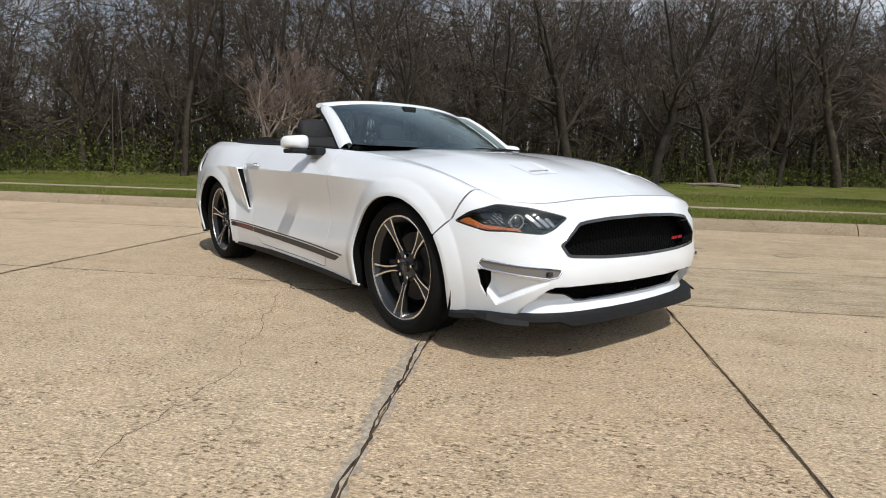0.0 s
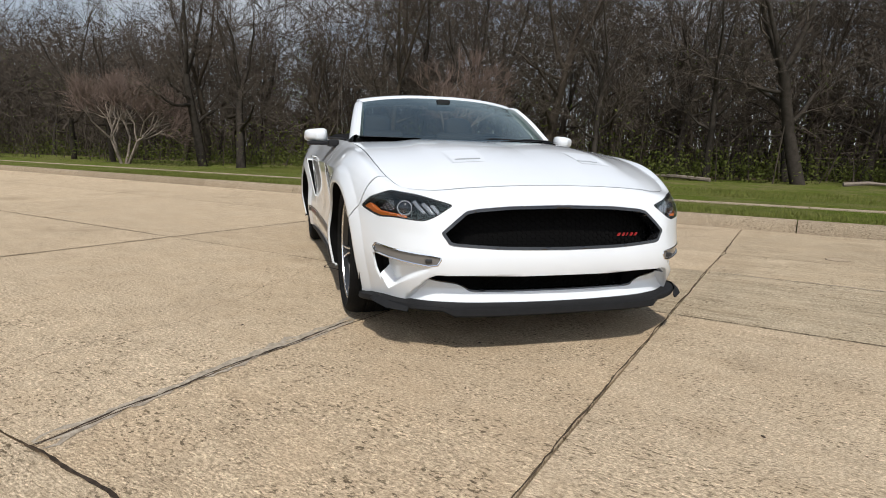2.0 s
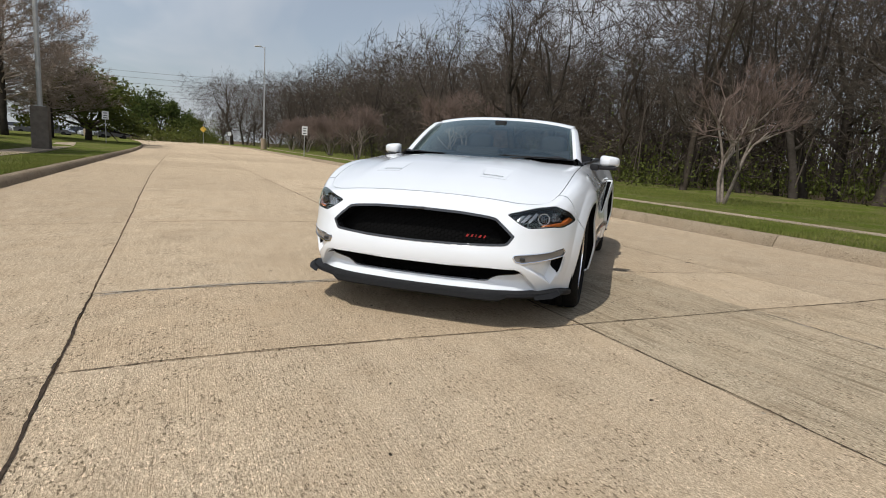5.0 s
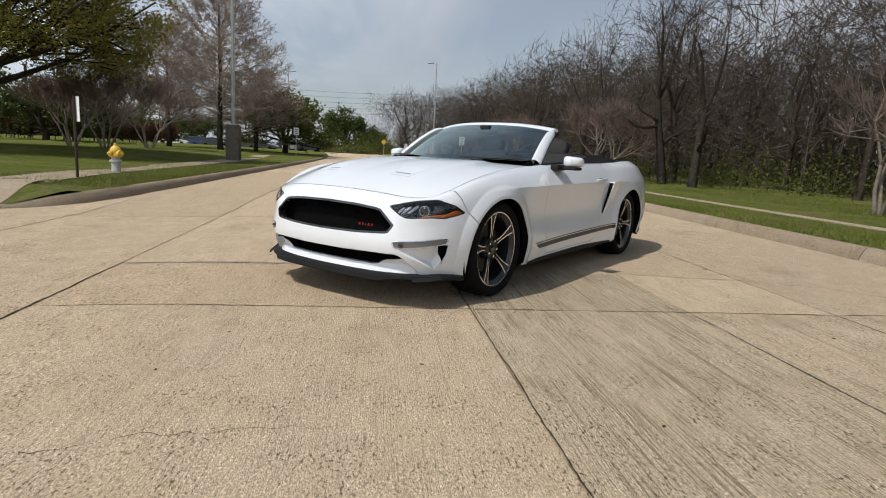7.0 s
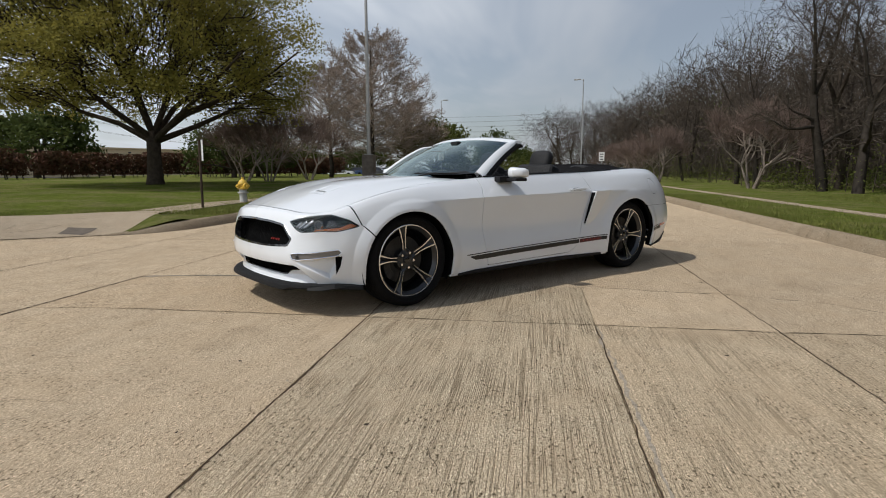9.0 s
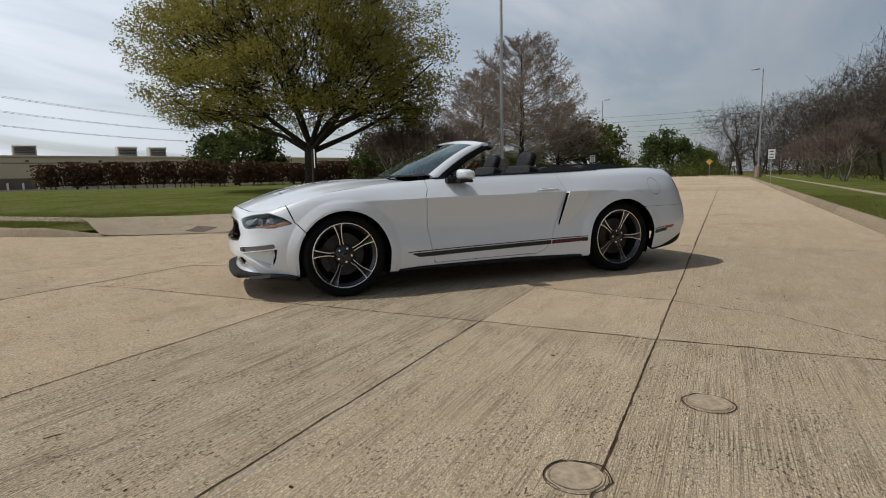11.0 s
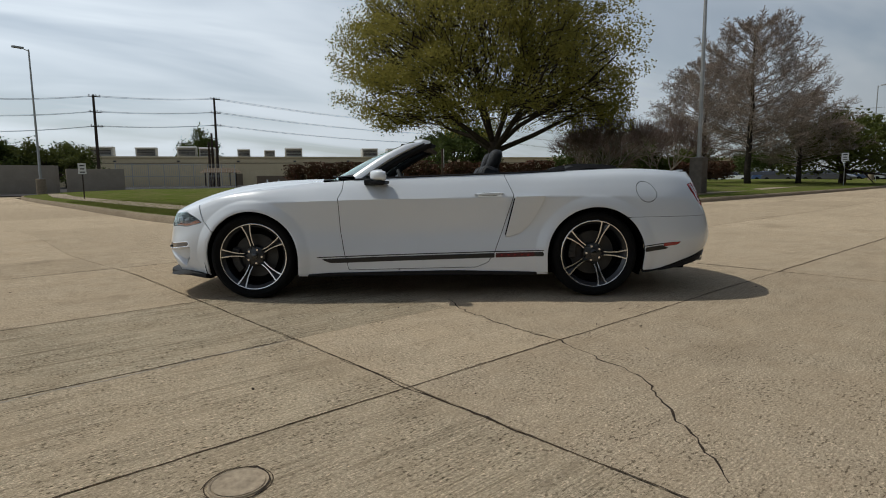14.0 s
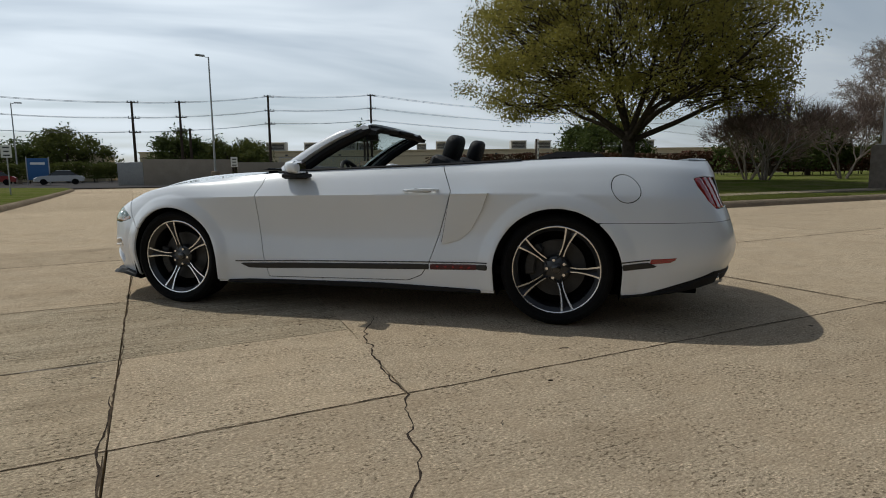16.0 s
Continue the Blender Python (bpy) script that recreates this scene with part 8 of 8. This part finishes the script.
for k in range(64):
    part("fence_wire", rod((-12.5 - 0.2 * k, -60, 0.3), (-12.5 - 0.2 * k, -60, 2.9), 0.014, 0.014, 4), M_STEEL, fence)
low = thing("low_screen_wall", Matrix.Identity(4), "low brown screen wall before the building", "wall")
part("wall", box((9.5, 0.3, 1.9), (-47, -92, 0.95), 0.02), M_STUCCO_DK, low)
for k in range(4):
    part("bollard", rod((-43.6 - 2.2 * k, -90.6, 0), (-43.6 - 2.2 * k, -90.6, 1.2), 0.14, 0.14, 8), M_SIGN, low, "white bollard")
shel = thing("picnic_shelter", pose(-31.2, -80, 0.2), "small open shelter with a brown pitched roof", "shelter")
for sx_ in (-1.9, 1.9):
    for sy_ in (-1.2, 1.2):
        part("post", box((0.15, 0.15, 2.2), (sx_, sy_, 1.1), 0.01), M_WOOD_POLE, shel)
bm = bmesh.new()
q = [bm.verts.new(p) for p in ((-2.6, -1.8, 2.1), (2.6, -1.8, 2.1), (2.6, 1.8, 2.1), (-2.6, 1.8, 2.1), (-2.2, 0, 2.8), (2.2, 0, 2.8))]
for f in ((0, 1, 5, 4), (2, 3, 4, 5), (0, 4, 3), (1, 2, 5), (3, 2, 1, 0)):
    bm.faces.new([q[i] for i in f])
bmesh.ops.recalc_face_normals(bm, faces=bm.faces)
part("roof", bm, M_STUCCO_DK, shel, "brown pitched roof", False)


# parked cars far off
def small_car(tone):
    root = new("parked_car")
    paint = material("car paint", tone, 0.3, Coat_Weight=0.8)
    bm = bmesh.new()
    body = [(-2.2, 0.35), (-2.25, 0.75), (-2.0, 0.92), (-1.3, 0.98), (1.0, 0.95), (1.9, 0.82), (2.2, 0.62), (2.2, 0.35)]
    rings = [[bm.verts.new((x * (1 - 0.04 * abs(e)), y, z)) for x, z in body] for y, e in ((-0.88, 1), (-0.80, 0), (0.80, 0), (0.88, 1))]
    for r0, r1 in zip(rings, rings[1:]):
        for i in range(8):
            bm.faces.new((r0[i], r0[(i + 1) % 8], r1[(i + 1) % 8], r1[i]))
    bm.faces.new(rings[0])
    bm.faces.new(rings[-1][::-1])
    bmesh.ops.recalc_face_normals(bm, faces=bm.faces)
    part("body", bm, paint, root)
    bm = bmesh.new()
    cab = [(-1.7, 0.95), (-1.0, 1.42), (0.2, 1.45), (1.0, 0.94)]
    rings = [[bm.verts.new((x, y * (0.82 if z > 1.2 else 1), z)) for x, z in cab] for y in (-0.76, 0.76)]
    for i in range(4):
        bm.faces.new((rings[0][i], rings[0][(i + 1) % 4], rings[1][(i + 1) % 4], rings[1][i]))
    bm.faces.new(rings[0])
    bm.faces.new(rings[1][::-1])
    bmesh.ops.recalc_face_normals(bm, faces=bm.faces)
    part("window_glass", bm, M_GLOSS, root)
    part("roof", box((1.3, 1.24, 0.05), (-0.4, 0, 1.45), 0.02), paint, root)
    for x in (-1.4, 1.35):
        for y in (-0.80, 0.80):
            w = part("wheel", lathe([(0.001, 0.1), (0.2, 0.1), (0.31, 0.09), (0.32, 0), (0.31, -0.09), (0.001, -0.1)], 16, "Y"), M_RUBBER, root)
            w.matrix_basis = Matrix.Translation((x, y, 0.32))
    return root


tones = {"silver": (0.5, 0.5, 0.5), "white": (0.75, 0.75, 0.74), "dark grey": (0.05, 0.05, 0.055), "red": (0.25, 0.02, 0.02), "blue": (0.03, 0.06, 0.14)}
made = {k: small_car(v) for k, v in tones.items()}
rows_ = [("silver", 9.6, -63, 5), ("red", 16.0, -66, 5)] + [(("dark grey", "dark grey", "silver", "dark grey", "blue", "dark grey", "white", "dark grey")[k % 8], -84 - 2.0 * (k % 3) - 1.2 * k, -13 + 0.6 * k - 3.1 * (k % 9), 80 + 3 * k) for k in range(18)]
used = set()
for k, (tone, x, y, turn) in enumerate(rows_):
    m = pose(x, y, 0.14, 0, 0, turn)
    src = made[tone]
    if tone not in used:
        src.matrix_world = m
        ob = src
        used.add(tone)
    else:
        ob = copy_thing(src, m)
    tagged(ob, f"{tone} sedan parked far off on the lot", "car", "parked cars")

# fallen limbs and rocks on the wooded lawn
for k, (x, y, l, a) in enumerate([(7.6, 24.0, 1.9, 170), (-1.2, 22.4, 2.6, 160), (2.6, 23.0, 1.4, 20)]):
    d = Vector((math.cos(radians(a)), math.sin(radians(a)), 0.02))
    p = Vector((x, y, 0.24))
    part("fallen_branch", tube([p, p + d * l * 0.5 + Vector((0, 0, 0.05)), p + d * l], [0.07, 0.06, 0.03], 7), M_BARK_PALE)
    tagged(bpy.data.objects[("fallen_branch", "fallen_branch.001", "fallen_branch.002")[k]], "pale fallen branch on the grass by the wood", "branch", "fallen branches")

# ---- grass blades on the near verges ----
def blades(name, n, place, h, seed, mat, label):
    g = np.random.default_rng(seed)
    p = np.array([place(g) for _ in range(n)])
    a = g.uniform(0, 2 * math.pi, n)
    hh = h * g.uniform(0.5, 1.3, n)
    w = 0.006 + 0.006 * g.random(n)
    side = np.stack([np.cos(a), np.sin(a), 0 * a], 1) * w[:, None]
    lean = np.stack([g.normal(0, 0.35, n), g.normal(0, 0.35, n), np.ones(n)], 1) * hh[:, None]
    v = np.stack([p - side, p + side, p + lean], 1)
    me = bpy.data.meshes.new(name)
    me.vertices.add(n * 3)
    me.vertices.foreach_set("co", v.reshape(-1))
    me.loops.add(n * 3)
    me.loops.foreach_set("vertex_index", np.arange(n * 3))
    me.polygons.add(n)
    me.polygons.foreach_set("loop_start", np.arange(0, n * 3, 3))
    me.materials.append(mat)
    me.update(calc_edges=True)
    return tagged(new(name, me), label, "grass", "", "stuff")


def on_north(g):
    x = -16 + 27 * g.random()
    y = kerb_n(x) + 0.2 + (g.random() ** 1.6) * 8
    return (x, y, 0.16)


def on_south(g):
    x = -5.5 - 12 * g.random()
    y = kerb_s(x) - 0.2 - (g.random() ** 1.4) * 5
    return (x, y, 0.16)


def on_side(g):
    y = -4.6 - 15 * g.random() ** 1.3
    x = -1.7 - (g.random() ** 1.3) * 6
    return (x, y, 0.16)


blades("grass_north", 60000, on_north, 0.05, 1, M_BLADE, "short green grass beside the north kerb")
blades("grass_oak", 30000, on_south, 0.05, 2, M_BLADE, "short green grass beside the oak lawn kerb")
blades("grass_side", 36000, on_side, 0.05, 3, M_BLADE, "short green grass beside the side street")

# ---- paving slabs ----
road = thing("road", Matrix.Identity(4), "tan weathered concrete road of large cast slabs", "road", "", "structure")


def row(k, x):
    """The long joints of the main road, from south to north."""
    if k == 0:
        return -0.55 if x > -6 else kerb_s(x) - 0.1
    if k == 1:
        return 1.46 + 0.02 * x if x > -14 else min(1.18 + (x + 14) * 0.003, kerb_n(x) - 1.8)
    if k == 2:
        return min(4.12 + 0.012 * x, kerb_n(x) - 1.2)
    if k == 3:
        return min(6.77 - 0.004 * x, kerb_n(x) - 0.6)
    return kerb_n(x) + 0.06


def col(x0, y):
    return x0 - 0.012 * (y - 4.0)


def slab(corners, mat, thick=0.09, gap=0.0045, n=1):
    c = Vector((sum(p[0] for p in corners) / 4, sum(p[1] for p in corners) / 4))
    k = max(1, min(12, int(max((Vector(corners[1]) - Vector(corners[0])).length, (Vector(corners[2]) - Vector(corners[1])).length) / (0.4 if -9 < c.x < 14 and c.y < 4 else 1.6))))
    q = []
    for i, p in enumerate(corners):
        p, a, b = Vector(p), Vector(corners[i - 1]), Vector(corners[(i + 1) % 4])
        q.append(p + (a - p).normalized() * gap + (b - p).normalized() * gap)
    verts, faces = [], []
    for i in range(k + 1):
        for j in range(k + 1):
            u, v = i / k, j / k
            p = (q[0] * (1 - u) + q[1] * u) * (1 - v) + (q[3] * (1 - u) + q[2] * u) * v
            verts.append((p.x, p.y, rise(p.x, p.y)))
    for i in range(k):
        for j in range(k):
            a = i * (k + 1) + j
            faces.append((a, a + k + 1, a + k + 2, a + 1))
    rim = [i * (k + 1) for i in range(k + 1)] + [k * (k + 1) + j for j in range(1, k + 1)] + [i * (k + 1) + k for i in range(k - 1, -1, -1)] + [j for j in range(k - 1, 0, -1)]
    base = len(verts)
    verts += [(verts[i][0], verts[i][1], verts[i][2] - thick) for i in rim]
    for i in range(len(rim)):
        j = (i + 1) % len(rim)
        faces.append((rim[j], rim[i], base + i, base + j))
    return obj_from("slab", verts, faces, mat, road)


def cell(xa, xb, ka, kb, mat):
    ya = (lambda x: row(ka, x)) if isinstance(ka, int) else (lambda x: ka)
    yb = (lambda x: row(kb, x)) if isinstance(kb, int) else (lambda x: kb)
    pts = []
    for x0, f in ((xa, ya), (xb, ya), (xb, yb), (xa, yb)):
        x = x0
        for _ in range(3):
            x = col(x0, f(x))
        pts.append((x, f(x)))
    return slab(pts, mat)


# the panels round the car
cell(-3.65, -0.33, 1, 2, M_SLAB)
cell(-0.33, 1.01, 1, 2, M_SLAB_RED)
cell(1.01, 4.6, 1, 2, M_SLAB)
slab([(-3.65, row(2, -3.65)), (-0.33, row(2, -0.33)), (-0.14, 6.77), (-3.68, row(3, -3.68))], M_SLAB, gap=0.002)
slab([(-0.327, row(2, -0.33)), (1.008, row(2, 1.0)), (0.99, 5.66), (-0.23, 5.66)], M_SLAB_ROUGH, gap=0.003)
slab([(-0.23, 5.66), (0.99, 5.66), (0.977, 6.767), (-0.13, 6.77)], M_SLAB, gap=0.002)
cell(1.01, 4.6, 2, 5.66, M_SLAB_ROUGH)
cell(1.01, 4.6, 5.66, 3, M_SLAB_RIB)
cell(-3.65, 1.01, 3, 4, M_SLAB)
cell(1.01, 5.4, 3, 4, M_SLAB_RIB)
cell(-3.65, 1.01, 0, 1, M_SLAB)
cell(1.01, 5.4, 0, 1, M_SLAB)
# the road to the west
xs = [-3.65 - 4.6 * k for k in range(25)]
for xb, xa in zip(xs, xs[1:]):
    for k in range(4):
        cell(xa, xb, k, k + 1, M_SLAB)
# the road to the east
xs = [4.6] + [9.2 + 4.6 * k for k in range(9)]
for xa, xb in zip(xs, xs[1:]):
    for k in range(1, 4):
        cell(xa if xa > 4.6 or k < 3 else 5.4, xb, k, k + 1, M_SLAB)
    slab([(xa if xa > 4.6 else 5.4, -2.3), (xb, -2.3), (xb, row(1, xb)), (xa if xa > 4.6 else 5.4, row(1, xa))], M_SLAB)
# the side street
ys = [-0.55, -5.2] + [-5.2 - 4.6 * k for k in range(1, 9)]
for yb, ya in zip(ys, ys[1:]):
    left = -6.2 if yb > -4 else -1.6
    c0, c1 = 1.07 - 0.03 * yb, 1.07 - 0.03 * ya
    slab([(left - (1 if ya < -38 else 0), ya), (c1, ya), (c0, yb), (left, yb)], M_SLAB)
    right = 5.4 if yb > -1 else 5.0 + max(0, -ya - 22) * 0.05
    slab([(c1, ya), (right, ya), (right, yb), (c0, yb)], M_SLAB)
    if yb > -1:
        slab([(5.4, -5.2), (9.2, -5.2), (9.2, -2.32), (5.4, -2.32)], M_SLAB)

slab([(9.2, -4.2), (26, -3.2), (26, -2.32), (9.2, -2.32)], M_SLAB)

# ---- cracks, crumbled joints and litter on the slabs ----
def crack(points, width, seed, label, mat=None, jag=0.012, z=0.0012):
    """A thin jagged dark line along a way over the concrete."""
    g = np.random.default_rng(seed)
    pts = dense(points, 0.035)
    verts, faces = [], []
    drift = 0.0
    for i, (x, y) in enumerate(pts):
        a, b = pts[max(0, i - 1)], pts[min(len(pts) - 1, i + 1)]
        t = Vector((b[0] - a[0], b[1] - a[1])).normalized()
        drift = drift * 0.85 + g.normal(0, jag)
        w = width * g.uniform(0.25, 1.0) * (0.35 + 0.65 * min(1, i / 6, (len(pts) - 1 - i) / 6))
        c = Vector((x - t.y * drift, y + t.x * drift))
        h = rise(c.x, c.y) + z
        verts += [(c.x - t.y * w, c.y + t.x * w, h), (c.x + t.y * w, c.y - t.x * w, h)]
    faces = [(2 * i, 2 * i + 1, 2 * i + 3, 2 * i + 2) for i in range(len(pts) - 1)]
    ob = obj_from("crack", verts, faces, mat or M_CRACK)
    ob.parent = road
    ob["label"] = label
    return ob


crack([(-0.45, 5.45), (-0.3, 5.75), (-0.2, 6.2), (-0.14, 6.75), (-0.02, 7.1), (0.08, 7.4), (0.32, 7.65), (0.62, 7.98), (0.78, 8.1)], 0.0065, 1, "jagged dark crack across the slabs", jag=0.011)
crack([(-1.5, 3.9), (-1.35, 3.4), (-1.18, 2.95), (-1.03, 2.39), (-1.04, 2.08), (-1.03, 1.72), (-1.06, 1.52)], 0.0016, 3, "fine crack in the slab", jag=0.01)
crack([(-1.55, 4.08), (-1.42, 3.92), (-1.15, 3.98), (-0.95, 4.1)], 0.012, 4, "broken edge of a slab")
crack([(2.1, 5.2), (2.5, 4.9), (3.2, 5.0), (4.0, 4.7)], 0.0014, 5, "fine crack in the slab", jag=0.012)
crack([(2.80, 1.95), (2.78, 2.21), (2.71, 2.46), (2.63, 2.72), (2.66, 2.95), (2.62, 3.11), (2.6, 3.4)], 0.0022, 7, "fine crack in the slab", jag=0.012)
crack([(-0.2, 8.2), (-0.9, 8.35), (-1.7, 8.2)], 0.0014, 8, "fine crack in the slab", jag=0.01)
# crumbled edges of the wide joint before the car
for k, off in enumerate((-0.040, -0.018, 0.016)):
    crack([(-0.28 + off, 1.47), (-0.30 + off, 2.0), (-0.33 + off, 2.6), (-0.35 + off, 3.0)], 0.026, 20 + k, "crumbled grey edge of the joint", M_PATCH, 0.012, 0.0009 + 0.0005 * k)
crack([(-0.29, 1.47), (-0.32, 2.3), (-0.35, 3.0)], 0.008, 24, "dark worn joint", jag=0.004, z=0.0022)
crack([(1.0, 6.2), (1.0, 6.75), (0.97, 7.6)], 0.006, 25, "dark worn joint", jag=0.004, z=0.0016)
crack([(1.0, 5.66), (2.2, 5.68), (3.4, 5.7)], 0.012, 26, "worn pale edge of the joint", M_PATCH, 0.006, 0.0009)
# ragged dirt in the joints round the car
for k, (a, b) in enumerate([((1.03, 1.5), (0.975, 6.75)), ((-0.29, 1.47), (-0.327, 4.1)), ((-3.6, row(2, -3.6)), (4.6, row(2, 4.6))), ((-3.6, row(1, -3.6)), (5.3, row(1, 5.3))), ((-3.6, row(3, -3.6)), (5.3, row(3, 5.3))), ((0.985, 6.8), (0.93, 9.2)), ((-3.6, 1.5), (-3.66, 6.7)), ((1.0, 5.66), (4.6, 5.66))]):
    crack([a, ((a[0] + b[0]) / 2, (a[1] + b[1]) / 2), b], 0.005, 40 + k, "dirt in the joint", M_JOINT, 0.0022, 0.0022)
crack([(-0.3, row(1, -0.3)), (1.0, row(1, 1.0)), (3.2, row(1, 3.2)), (5.0, row(1, 5.0))], 0.0085, 27, "dark worn joint", jag=0.0025, z=0.004)
crack([(-5.5, row(0, -5.5)), (-2.0, row(0, -2.0)), (1.2, row(0, 1.2))], 0.0075, 28, "dark worn joint", M_JOINT, 0.004, 0.004)
# dirt in the joints of the road to the west
for k in (1, 2, 3):
    way = [(x, row(k, x)) for x in (-3.6, -8.25, -12.85, -17.45, -22.05, -26.65, -31.25)]
    crack(way, 0.011, 80 + k, "dirt in the joint", M_JOINT, 0.0022, 0.0028)
for j in range(7):
    x = -3.65 - 4.6 * j
    crack([(col(x, row(k, x)), row(k, x)) for k in range(5)], 0.009, 90 + j, "dirt in the joint", M_JOINT, 0.0022, 0.0025)
# small stones, bits of bark and dry leaves
g = np.random.default_rng(9)
for k in range(60):
    x, y = g.uniform(-3, 5), g.uniform(-0.5, 9.0)
    s = g.uniform(0.003, 0.009)
    bm = bmesh.new()
    bmesh.ops.create_icosphere(bm, subdivisions=1, radius=s, matrix=Matrix.LocRotScale((x, y, rise(x, y) + s * 0.25), Euler((0, 0, g.uniform(0, 6))), (1.6, 0.8, 0.45)))
    ob = part("dirt_crumb", bm, M_CRACK if k % 3 else M_PATCH, road, "", False)
for k in range(14):
    x, y, a = g.uniform(-3, 5), g.uniform(0, 9.0), g.uniform(0, 6.28)
    d = Vector((math.cos(a), math.sin(a), 0)) * g.uniform(0.03, 0.08)
    p = Vector((x, y, rise(x, y) + 0.005))
    part("twig_litter", tube([p, p + d * 0.5 + Vector((0.01, 0.004, 0.004)), p + d], 0.0022, 4), M_TWIG, road)
# broken rims round the valve covers
for k, (x, y) in enumerate(((1.90, 7.06), (2.71, 6.69))):
    ring = [(x + 0.108 * math.cos(a * math.pi / 10 + k), y + 0.108 * math.sin(a * math.pi / 10 + k)) for a in range(20 - 3 * k)]
    crack(ring, 0.005, 60 + k, "broken concrete round the valve cover", M_CRACK, 0.006, 0.004)
